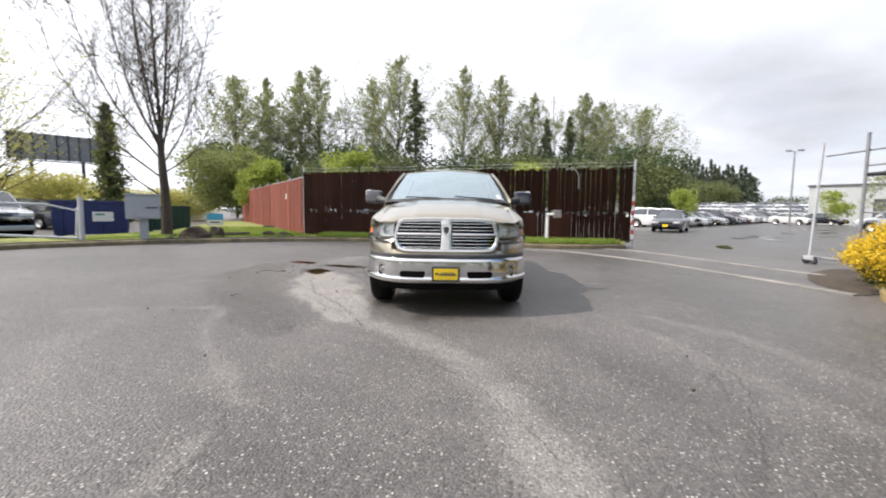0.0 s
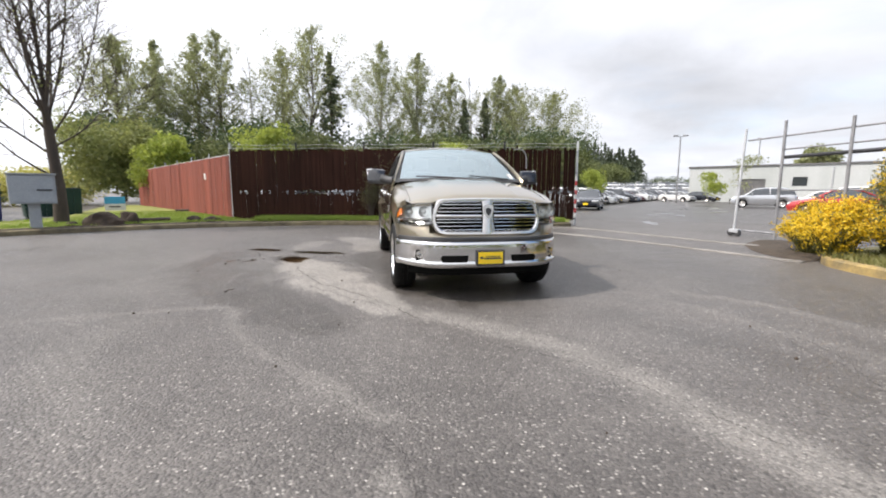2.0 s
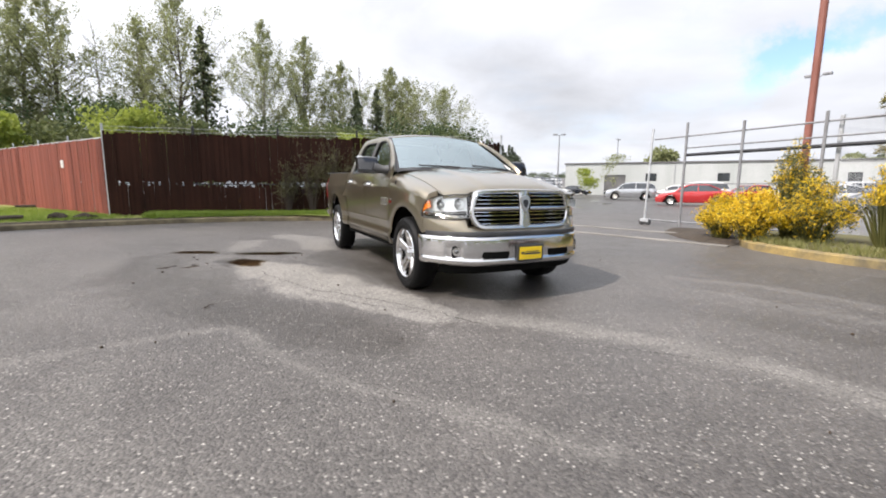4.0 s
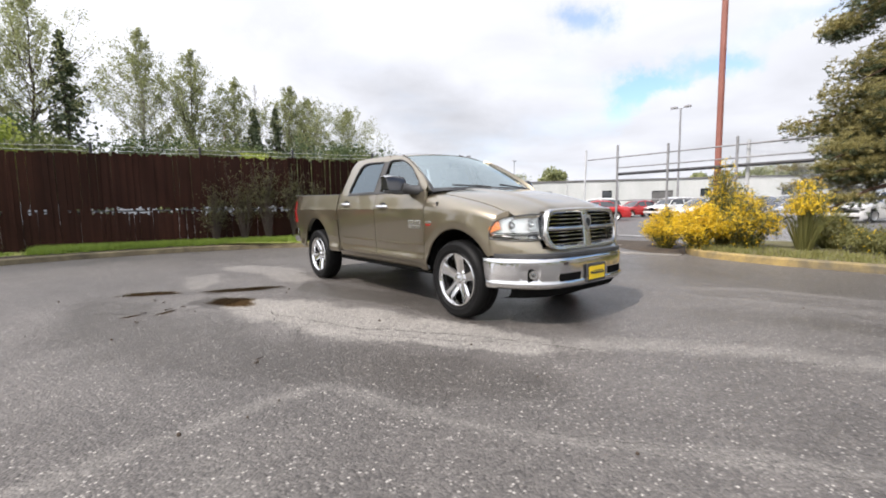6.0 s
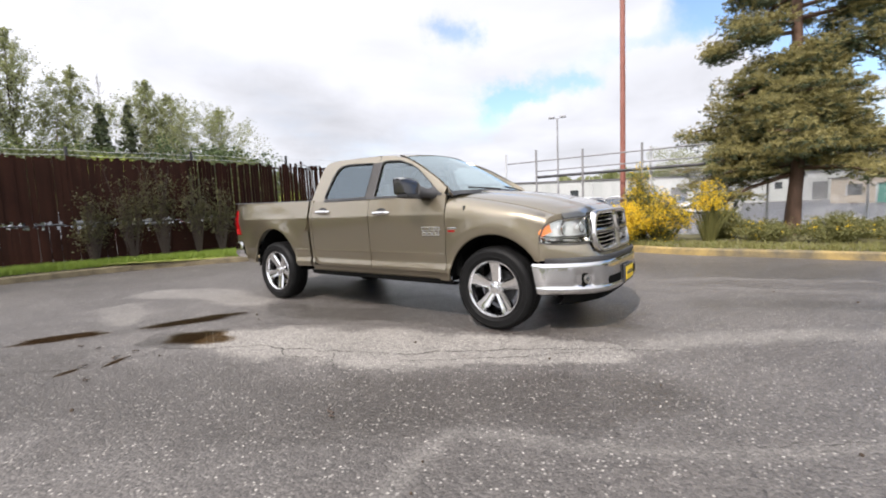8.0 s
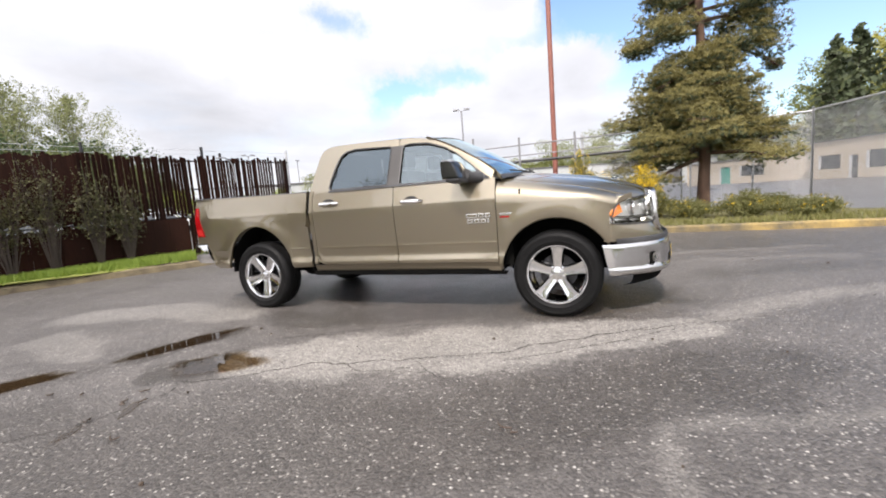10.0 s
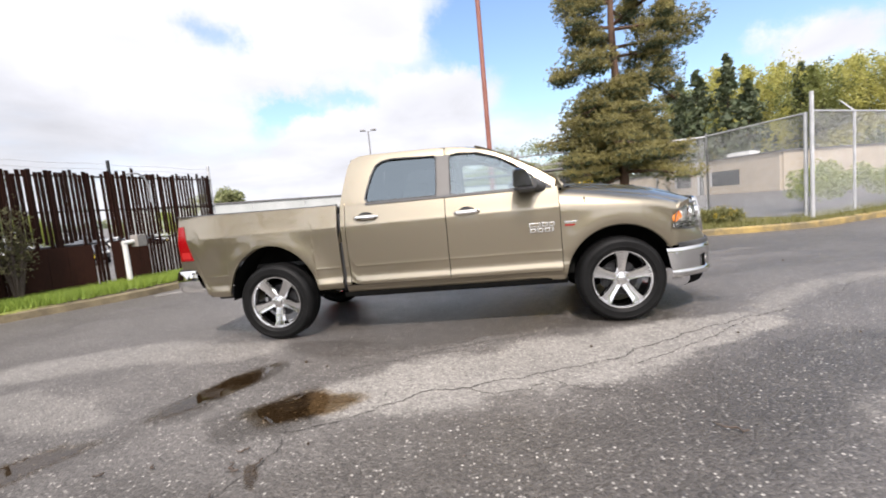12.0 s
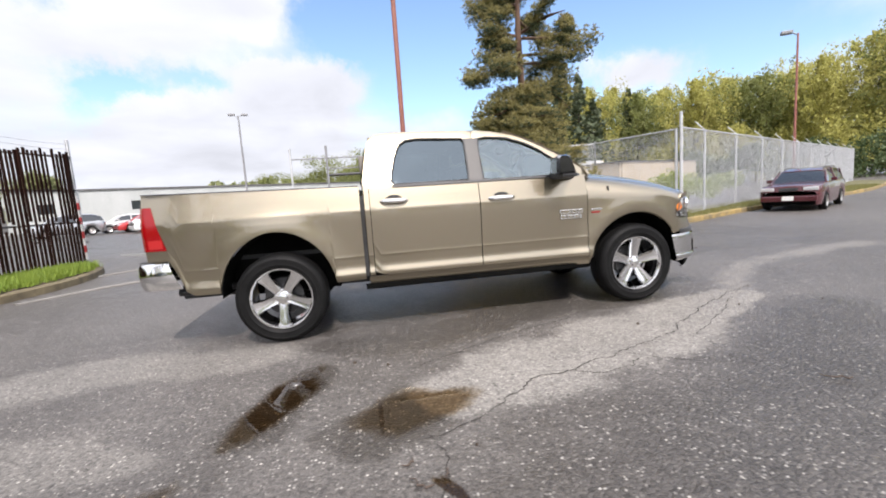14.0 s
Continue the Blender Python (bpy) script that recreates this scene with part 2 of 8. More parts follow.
# dry pale stripes, damp dark stripes and painted truck shade of the yard: points (x, y, half width), softness, strength
DRY = [([(-2.45, 2.25, 0.36), (-2.25, 1.80, 0.50), (-2.05, 1.2, 0.60), (-1.78, 0.4, 0.58), (-1.48, -0.3, 0.42), (-1.1, -1.1, 0.26)], 0.24, 1.0),
       ([(-1.1, -1.1, 0.24), (-0.40, -1.7, 0.22), (0.17, -2.5, 0.25), (0.42, -3.2, 0.27), (0.62, -4.1, 0.27), (0.8, -5.4, 0.3)], 0.75, 0.62),
       ([(-4.6, -0.95, 0.12), (-3.9, -0.86, 0.12), (-3.35, -0.76, 0.10), (-2.8, -0.72, 0.09), (-2.66, -1.0, 0.11), (-2.60, -1.3, 0.09), (-2.3, -1.95, 0.10), (-1.83, -2.56, 0.12), (-1.3, -3.3, 0.14)], 0.95, 0.40),
       ([(1.83, -0.87, 0.12), (2.11, -1.57, 0.15), (2.3, -2.64, 0.17), (2.45, -3.5, 0.2)], 0.95, 0.26), ([(2.4, -0.9, 0.12), (2.95, -1.6, 0.15), (3.1, -2.72, 0.15), (3.3, -3.3, 0.2)], 0.95, 0.26),
       ([(-1.6, 5.9, 0.5), (-1.2, 4.8, 0.48), (-1.32, 3.72, 0.34)], 0.45, 0.62), ([(-2.4, 5.3, 0.35), (-2.62, 4.45, 0.28), (-2.75, 3.98, 0.14)], 0.5, 0.5),
       ([(-3.6, -1.2, 0.25), (-3.5, -2.1, 0.3), (-2.84, -3.1, 0.25)], 0.9, 0.22), ([(-1.28, -3.8, 0.12), (-1.28, -4.4, 0.16)], 0.8, 0.4)]
# second entry, x = 0.1: underbody shade of the truck put into the asphalt colour
DAMP_SHADE = [([(-1.25, 3.15, 0.22), (-1.35, 2.6, 0.42), (-0.95, 1.4, 0.36), (-0.85, -0.3, 0.24)], 0.35, 0.8), ([(0.1, 4.0, 0.95), (0.1, -0.2, 0.95)], 0.25, 0.95), ([(-2.6, 3.5, 0.24), (-1.85, 3.2, 0.22)], 0.4, 1.0), ([(-2.8, 2.75, 0.34), (-2.5, 2.42, 0.34)], 0.35, 1.0),
        ([(-3.9, 3.4, 0.6), (-3.7, 2.0, 0.85), (-3.25, 0.6, 0.75), (-2.4, -0.55, 0.5), (-1.8, -1.5, 0.45)], 0.5, 0.72), ([(-3.9, 4.1, 0.25), (-3.2, 3.7, 0.2), (-2.6, 3.55, 0.18)], 0.4, 0.4),
        ([(2.06, -2.7, 0.04), (2.0, -2.95, 0.05), (1.81, -3.39, 0.06), (1.65, -3.77, 0.07), (1.38, -4.2, 0.08)], 0.6, 0.6), ([(2.5, -3.6, 0.5), (1.6, -5.0, 0.55)], 0.6, 0.4), ([(1.0, -1.6, 0.35), (1.5, -2.6, 0.4), (1.7, -3.4, 0.4)], 0.7, 0.5), ([(14, 15, 7), (62, 62, 26)], 0.6, 1.0), ([(4.0, 6.5, 1.9), (4.2, -4.5, 1.9)], 0.8, 0.6)]


def asphalt():
    m, nt, bsdf = shader("asphalt")
    pos = nt.nodes.new("ShaderNodeNewGeometry").outputs["Position"]
    flat = node(nt, "ShaderNodeVectorMath", [(0, pos)])
    flat.operation = "MULTIPLY"
    flat.inputs[1].default_value = (1, 1, 0)
    xy = flat.outputs[0]
    n_big = node(nt, "ShaderNodeTexNoise", [("Vector", xy)], Scale=0.28, Detail=6.0, Roughness=0.55).outputs["Fac"]
    n_mid = node(nt, "ShaderNodeTexNoise", [("Vector", xy)], Scale=1.9, Detail=6.0, Roughness=0.65).outputs["Fac"]
    n_fine = node(nt, "ShaderNodeTexNoise", [("Vector", xy)], Scale=60.0, Detail=4.0, Roughness=0.7).outputs["Fac"]
    stone = node(nt, "ShaderNodeTexVoronoi", [("Vector", xy)], Scale=62.0)
    n_wob = node(nt, "ShaderNodeTexNoise", [("Vector", xy)], Scale=1.3, Detail=8.0, Roughness=0.72).outputs["Fac"]
    wob = math_node(nt, "MULTIPLY", math_node(nt, "SUBTRACT", n_wob, 0.5), 2.2)

    def stripes(table):
        total = None
        for pts, soft, power in table:
            for a, b in zip(pts, pts[1:]):
                q = math_node(nt, "MULTIPLY", stroke(nt, xy, a, b, soft, wob), power)
                total = q if total is None else math_node(nt, "MAXIMUM", total, q)
        return total
    dry = stripes(DRY)
    # damp stripes, along with the shade painted below the truck
    damp = math_node(nt, "SUBTRACT", stripes(DAMP_SHADE), dry, True)
    base = mix_colour(nt, ramp(nt, n_big, 0.36, 0.64), (0.110, 0.102, 0.096), (0.150, 0.140, 0.131))
    base = mix_colour(nt, math_node(nt, "MULTIPLY", dry, 0.80), base, (0.305, 0.290, 0.266))
    base = mix_colour(nt, math_node(nt, "MULTIPLY", damp, 0.62), base, (0.042, 0.036, 0.030))
    base = mix_colour(nt, 0.55, base, ramp(nt, n_mid, 0.3, 0.7, (0.55, 0.55, 0.55), (1, 1, 1)), "MULTIPLY")
    # pale and dark chippings in the binder
    chips = ramp(nt, stone.outputs["Color"], 0.1, 0.8, (0.55, 0.54, 0.53), (1.15, 1.13, 1.1))
    base = mix_colour(nt, 0.9, base, chips, "MULTIPLY")
    pale = node(nt, "ShaderNodeTexVoronoi", [("Vector", xy)], Scale=52.0)
    large = node(nt, "ShaderNodeTexVoronoi", [("Vector", xy)], Scale=31.0)
    pick = math_node(nt, "MULTIPLY", ramp(nt, pale.outputs["Color"], 0.66, 0.94), ramp(nt, pale.outputs["Distance"], 0.30, 0.46, (1, 1, 1), (0, 0, 0)))
    base = mix_colour(nt, math_node(nt, "MULTIPLY", pick, 0.85), base, (0.52, 0.49, 0.44))
    pick = math_node(nt, "MULTIPLY", ramp(nt, large.outputs["Color"], 0.88, 0.97), ramp(nt, large.outputs["Distance"], 0.16, 0.30, (1, 1, 1), (0, 0, 0)))
    base = mix_colour(nt, math_node(nt, "MULTIPLY", pick, 0.5), base, (0.46, 0.42, 0.36))
    pick = math_node(nt, "MULTIPLY", ramp(nt, large.outputs["Color"], 0.10, 0.14, (1, 1, 1), (0, 0, 0)), ramp(nt, large.outputs["Distance"], 0.30, 0.50, (1, 1, 1), (0, 0, 0)))
    base = mix_colour(nt, math_node(nt, "MULTIPLY", pick, 0.6), base, (0.03, 0.028, 0.026))
    base = mix_colour(nt, 0.6, base, ramp(nt, n_fine, 0.3, 0.7, (0.5, 0.5, 0.5), (1.3, 1.3, 1.3)), "MULTIPLY")
    nt.links.new(base, bsdf.inputs["Base Color"])
    r = math_node(nt, "SUBTRACT", math_node(nt, "ADD", math_node(nt, "MULTIPLY", n_mid, 0.3), math_node(nt, "ADD", math_node(nt, "MULTIPLY", dry, 0.2), 0.34)), math_node(nt, "MULTIPLY", damp, 0.16))
    nt.links.new(r, bsdf.inputs["Roughness"])
    bsdf.inputs["Specular IOR Level"].default_value = 0.33
    h = math_node(nt, "ADD", math_node(nt, "MULTIPLY", stone.outputs["Distance"], -1.2), math_node(nt, "MULTIPLY", n_fine, 0.6))
    bp = node(nt, "ShaderNodeBump", [("Height", h)], Strength=0.7, Distance=0.007)
    nt.links.new(bp.outputs[0], bsdf.inputs["Normal"])
    return m


M_ASPHALT = asphalt()
M_KERB = worn("kerb_concrete", (0.10, 0.08, 0.05), (0.26, 0.21, 0.12), 0.85, big=3, bump=0.4)
M_KERB_Y = worn("kerb_yellow", (0.13, 0.11, 0.072), (0.42, 0.295, 0.10), 0.85, big=1.8, fine=25, bump=0.7, spread=0.10)
M_CONC = worn("concrete", (0.17, 0.158, 0.14), (0.29, 0.27, 0.245), 0.85, big=1.2, bump=0.3)
M_SOIL = worn("soil", (0.085, 0.075, 0.04), (0.17, 0.16, 0.06), 0.95, big=1.4, fine=25, bump=0.6)
M_LAWN = worn("lawn_ground", (0.15, 0.18, 0.032), (0.27, 0.27, 0.065), 0.95, big=0.7, fine=30, bump=0.5)
M_GRASS = leafy("grass_blades", (0.12, 0.20, 0.02), (0.28, 0.36, 0.055), 0.6, 0.3)
M_SLAT = worn("brown_slat", (0.014, 0.0065, 0.0045), (0.040, 0.0145, 0.0085), 0.85, big=0.7, fine=30, bump=0.2, spread=0.2, stretch=(1, 1, 0.35), vary=0.35)
M_SLAT.node_tree.nodes["Principled BSDF"].inputs["Specular IOR Level"].default_value = 0.12
M_REDSLAT = worn("red_slat", (0.15, 0.030, 0.016), (0.24, 0.055, 0.030), 0.8, big=1.5, fine=30, bump=0.2, stretch=(1, 1, 0.1), vary=0.35)
M_GALV = worn("galvanised", (0.46, 0.47, 0.48), (0.60, 0.61, 0.62), 0.5, 0.25, big=5, fine=70, bump=0.05)
M_DULL = worn("weathered_zinc", (0.20, 0.20, 0.205), (0.31, 0.31, 0.315), 0.6, 0.2, big=5, fine=70, bump=0.05)
M_STEEL = worn("painted_steel", (0.02, 0.02, 0.022), (0.04, 0.04, 0.042), 0.5, 0.2, big=5, bump=0.05)
M_WHITE = worn("white_paint", (0.66, 0.65, 0.62), (0.78, 0.77, 0.74), 0.6, big=2, bump=0.1)
M_REDPOLE = worn("rust_red_paint", (0.24, 0.085, 0.06), (0.31, 0.12, 0.09), 0.6, big=2, bump=0.15)
M_REDTAPE = worn("red_tape", (0.42, 0.03, 0.03), (0.50, 0.05, 0.05), 0.5, big=6, bump=0.05)
M_BARK = worn("bark", (0.045, 0.033, 0.026), (0.10, 0.075, 0.058), 0.9, big=3, fine=22, bump=0.9, stretch=(1, 1, 0.25))
M_PINEBARK = worn("pine_bark", (0.075, 0.045, 0.03), (0.15, 0.088, 0.058), 0.9, big=3, fine=22, bump=0.9, stretch=(1, 1, 0.25))
M_PALEBARK = worn("pale_bark", (0.22, 0.20, 0.17), (0.34, 0.32, 0.28), 0.9, big=2, bump=0.5)
M_LEAF_MID = leafy("poplar_leaf", (0.145, 0.17, 0.070), (0.40, 0.41, 0.195), 0.65, 0.5)
M_LEAF_BRIGHT = leafy("spring_leaf", (0.17, 0.23, 0.03), (0.38, 0.42, 0.08), 0.65, 0.45)
M_LEAF_YEL = leafy("yellow_green_leaf", (0.36, 0.35, 0.085), (0.54, 0.50, 0.16), 0.65, 0.45)
M_LEAF_DARK = leafy("dark_leaf", (0.035, 0.06, 0.018), (0.09, 0.125, 0.04), 0.6, 0.25)
M_LEAF_MIDDARK = leafy("shaded_leaf", (0.065, 0.085, 0.026), (0.19, 0.21, 0.07), 0.65, 0.35)
# distant firs: bluish air haze mixed into the needle colour
M_NEEDLE_HAZE = leafy("hazy_fir_needle", (0.055, 0.075, 0.045), (0.13, 0.155, 0.09), 0.7, 0.2)
# lit tone of the pine; its shaded needles take M_NEEDLE_D, the fir colour
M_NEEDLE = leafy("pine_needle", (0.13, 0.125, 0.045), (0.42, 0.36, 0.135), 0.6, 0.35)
M_NEEDLE_D = leafy("fir_and_pine_shade_needle", (0.04, 0.06, 0.028), (0.11, 0.13, 0.06), 0.6, 0.2)
M_BROOM = leafy("broom_flower", (0.62, 0.40, 0.01), (0.80, 0.58, 0.03), 0.6, 0.3)
M_BROOM_G = leafy("broom_stem", (0.07, 0.085, 0.022), (0.19, 0.175, 0.055), 0.6, 0.2)
M_ROCK = worn("rock", (0.032, 0.021, 0.013), (0.085, 0.06, 0.04), 0.9, big=4, bump=0.8)
M_TAUPE = glossy("taupe_car_paint", (0.270, 0.229, 0.158), 0.30, 0.90, 1.0, 0.10, 0.03)
M_TAUPE.node_tree.nodes["Principled BSDF"].inputs["Coat IOR"].default_value = 1.66
M_TAUPE.node_tree.nodes["Principled BSDF"].inputs["Coat Roughness"].default_value = 0.02
M_CHROME = glossy("chrome", (0.78, 0.775, 0.765), 0.025, 1.0, 0, 0, 0.05)
M_BUMPER = glossy("bumper_chrome", (0.62, 0.61, 0.60), 0.05, 1.0, 0, 0, 0.08)
M_WHEEL = glossy("wheel_chrome", (0.70, 0.695, 0.69), 0.08, 1.0, 0, 0, 0.08)
M_SMOKE = glossy("smoked_chrome", (0.28, 0.28, 0.28), 0.20, 1.0, 0, 0, 0.1)
M_POST = glossy("brushed_chrome", (0.60, 0.585, 0.565), 0.15, 1.0, 0, 0, 0.12)
M_SATIN = glossy("satin_silver", (0.55, 0.53, 0.50), 0.30, 1.0, 0, 0, 0.1)
M_BLACK = glossy("black_plastic", (0.018, 0.018, 0.019), 0.45, 0, 0, 0, 0.2)
M_PILLAR = glossy("pillar_film", (0.035, 0.032, 0.029), 0.42, 0.0, 0.0, 0, 0.1)
M_GLOSSBLACK = glossy("gloss_black", (0.012, 0.012, 0.013), 0.08, 0, 0.5, 0, 0.05)
M_TYRE = worn("tyre_rubber", (0.006, 0.006, 0.006), (0.011, 0.011, 0.011), 0.5, big=6, fine=90, bump=0.3)
M_DARK = worn("dark_underside", (0.005, 0.005, 0.005), (0.010, 0.010, 0.009), 0.95, big=3, bump=0.2)
M_DASH = worn("dash_vinyl", (0.16, 0.155, 0.14), (0.20, 0.19, 0.175), 0.6, big=4, bump=0.15)
M_WINDSHIELD = glass("windshield_glass", (0.9, 0.95, 0.93), see=0.72, sheen=0.30, through=(0.88, 1.0, 1.0), mirror=(0.84, 0.97, 1.0))
M_PRIVACY = glass("privacy_glass", (0.1, 0.1, 0.1), see=0.14, sheen=0.08, mirror=(0.78, 0.92, 1.0))
M_SIDEGLASS = glass("side_glass", (0.9, 0.95, 0.93), see=0.86, sheen=0.12, through=(0.92, 1.0, 0.99), mirror=(0.84, 0.96, 1.0))
M_BADGE = glossy("badge_metal", (0.60, 0.60, 0.585), 0.2, 0.9, 0.0)
M_LENS = glass("lamp_lens", (0.95, 0.95, 0.95), see=0.99, sheen=0.0)
M_AMBER = glossy("amber_lens", (0.58, 0.17, 0.015), 0.12, 0, 0.6)
M_REDLENS = glossy("red_lens", (0.22, 0.0025, 0.004), 0.16, 0, 0.0, 0, 0.0)
M_YELLOW = glossy("yellow_plate", (0.80, 0.55, 0.01), 0.4)
M_SEAT = worn("seat_cloth", (0.20, 0.18, 0.155), (0.28, 0.25, 0.22), 0.9, big=4, bump=0.2)
M_TYRE.node_tree.nodes["Principled BSDF"].inputs["Specular IOR Level"].default_value = 0.12
M_LAMPBACK = glossy("lamp_housing", (0.84, 0.84, 0.845), 0.24, 0.75, 0, 0, 0.1)
M_DARK.node_tree.nodes["Principled BSDF"].inputs["Specular IOR Level"].default_value = 0.04
M_WEED = leafy("weed_blades", (0.11, 0.13, 0.03), (0.26, 0.23, 0.08), 0.6, 0.3)
M_SCRUB = leafy("scrub_leaf", (0.045, 0.048, 0.018), (0.13, 0.12, 0.045), 0.6, 0.3)
M_LEAF_OLIVE = leafy("olive_leaf", (0.12, 0.15, 0.04), (0.30, 0.31, 0.10), 0.65, 0.45)
M_LITTER = worn("leaf_litter", (0.035, 0.026, 0.018), (0.085, 0.062, 0.04), 0.95, big=5, fine=40, bump=0.8)

# ---- helpers for meshes ----
def part(name, bm, material, parent=None, label="", smooth=False):
    """Links a bmesh as one mesh object, under parent if there is one."""
    me = bpy.data.meshes.new(name)
    bm.to_mesh(me)
    bm.free()
    return hang(name, me, material, parent, label, smooth)


def hang(name, me, material, parent=None, label="", smooth=False):
    for mt in material if isinstance(material, (list, tuple)) else [material]:
        if len(me.materials) < (len(material) if isinstance(material, (list, tuple)) else 1):
            me.materials.append(mt)
    if smooth:
        me.polygons.foreach_set("use_smooth", [True] * len(me.polygons))
        me.set_sharp_from_angle(angle=0.65)
    ob = new(name, me)
    if parent is not None:
        ob.parent = parent
    if label:
        ob["label"] = label
    return ob


def from_lists(name, verts, faces, material, parent=None, label="", smooth=False):
    me = bpy.data.meshes.new(name)
    me.from_pydata([tuple(v) for v in verts], [], faces)
    me.update()
    return hang(name, me, material, parent, label, smooth)


def thing(name, label, category, group="", kind="", at=None):
    e = new(name)
    if at is not None:
        e.matrix_world = at
    return tagged(e, label, category, group, kind)


def box(bm, x0, x1, y0, y1, z0, z1, bevel=0.0, m=None):
    r = bmesh.ops.create_cube(bm, size=1.0)
    vs = r["verts"]
    for v in vs:
        v.co = Vector(((x0 + x1) / 2 + v.co.x * (x1 - x0), (y0 + y1) / 2 + v.co.y * (y1 - y0), (z0 + z1) / 2 + v.co.z * (z1 - z0)))
    if bevel:
        es = list({e for v in vs for e in v.link_edges})
        rb = bmesh.ops.bevel(bm, geom=es, offset=bevel, segments=2, affect="EDGES", profile=0.6)
        vs = list({v for f in rb["faces"] for v in f.verts} | {v for v in vs if v.is_valid})
    if m is not None:
        bmesh.ops.transform(bm, matrix=m, verts=[v for v in vs if v.is_valid])
    return bm


def tube(bm, pts, radii, sides=8, cap=True):
    """A tapered tube along points."""
    rings, side = [], None
    pts = [Vector(p) for p in pts]
    for i, p in enumerate(pts):
        d = (pts[min(i + 1, len(pts) - 1)] - pts[max(i - 1, 0)]).normalized()
        ref = Vector((0, 0, 1)) if abs(d.z) < 0.9 else Vector((1, 0, 0))
        if side is None:
            side = d.cross(ref).normalized()
        side = (side - d * side.dot(d)).normalized()
        up = d.cross(side)
        r = radii[i] if isinstance(radii, (list, tuple)) else radii
        rings.append([bm.verts.new(p + (side * math.cos(2 * math.pi * k / sides) + up * math.sin(2 * math.pi * k / sides)) * r) for k in range(sides)])
    for a, b in zip(rings, rings[1:]):
        for k in range(sides):
            bm.faces.new((a[k], a[(k + 1) % sides], b[(k + 1) % sides], b[k]))
    if cap:
        bm.faces.new(rings[0][::-1])
        bm.faces.new(rings[-1])
    return bm


def rod(a, b, r, sides=8):
    return tube(bmesh.new(), [a, b], r, sides)


def smooth_line(pts, step=0.4):
    """A rounded line through points (Catmull-Rom), evenly stepped."""
    P = [np.array(p, float) for p in pts]
    P = [2 * P[0] - P[1]] + P + [2 * P[-1] - P[-2]]
    out = []
    for i in range(1, len(P) - 2):
        n = max(2, int(np.linalg.norm(P[i + 1] - P[i]) / step))
        for k in range(n):
            t = k / n
            out.append(0.5 * (2 * P[i] + (P[i + 1] - P[i - 1]) * t + (2 * P[i - 1] - 5 * P[i] + 4 * P[i + 1] - P[i + 2]) * t * t
                              + (3 * P[i] - P[i - 1] - 3 * P[i + 1] + P[i + 2]) * t ** 3))
    out.append(P[-2])
    return out


def sweep(line, section, closed=True):
    """Sweeps an (offset, height) section along a flat line; offset to the left of the way."""
    verts, faces, n = [], [], len(section)
    for i, p in enumerate(line):
        d = np.array(line[min(i + 1, len(line) - 1)]) - np.array(line[max(i - 1, 0)])
        d = d[:2] / np.linalg.norm(d[:2])
        nrm = np.array((-d[1], d[0]))
        for o, h in section:
            q = p[:2] + nrm * o
            verts.append((q[0], q[1], h))
    for i in range(len(line) - 1):
        for k in range(n if closed else n - 1):
            a, b = i * n + k, i * n + (k + 1) % n
            faces.append((a, b, b + n, a + n))
    if closed:
        faces.append(tuple(range(n - 1, -1, -1)))
        faces.append(tuple(range((len(line) - 1) * n, len(line) * n)))
    return verts, faces


# ---- ground ----
bm = bmesh.new()
bmesh.ops.create_circle(bm, cap_ends=True, segments=96, radius=3000)
ground = tagged(part("ground", bm, M_ASPHALT), "worn grey asphalt yard with damp and dry patches and painted shade under the truck", "ground", kind="structure")

KERB_BACK = smooth_line([(-12.7, 5.4), (-12.3, 6.4), (-11.2, 7.5), (-9.5, 8.9), (-7.4, 9.95), (-5.0, 10.6), (-2.8, 10.75), (-0.6, 10.4), (1.0, 9.6), (2.4, 8.75), (3.9, 8.45), (5.2, 8.6), (6.1, 8.95)])
KERB_SIDE = smooth_line([(6.95, 0.85), (6.5, 0.55), (6.15, 0.0), (5.85, -1.2), (5.75, -3.0), (5.68, -4.8), (5.75, -6.1), (6.5, -7.6), (7.75, -10.1), (10.4, -16.6), (13.6, -23.5), (20.5, -35.0)])
KERB_SECTION = [(0.0, -0.05), (0.0, 0.10), (-0.0, 0.12), (0.03, 0.145), (0.13, 0.15), (0.15, 0.13), (0.15, -0.05)]
v, f = sweep(KERB_BACK, KERB_SECTION)
tagged(from_lists("kerb_back", v, f, M_KERB), "weathered concrete kerb stained with moss", "kerb", kind="structure")
v, f = sweep(KERB_SIDE, [(a, b) for a, b in KERB_SECTION])
tagged(from_lists("kerb_side", v, f, M_KERB_Y), "faded yellow-painted concrete kerb", "kerb", kind="structure")

# raised beds behind the kerbs
FENCE_A, FENCE_B, FENCE_RED = Vector((-6.45, 13.0, 0)), Vector((6.55, 9.5, 0)), Vector((-17.2, 29.5, 0))


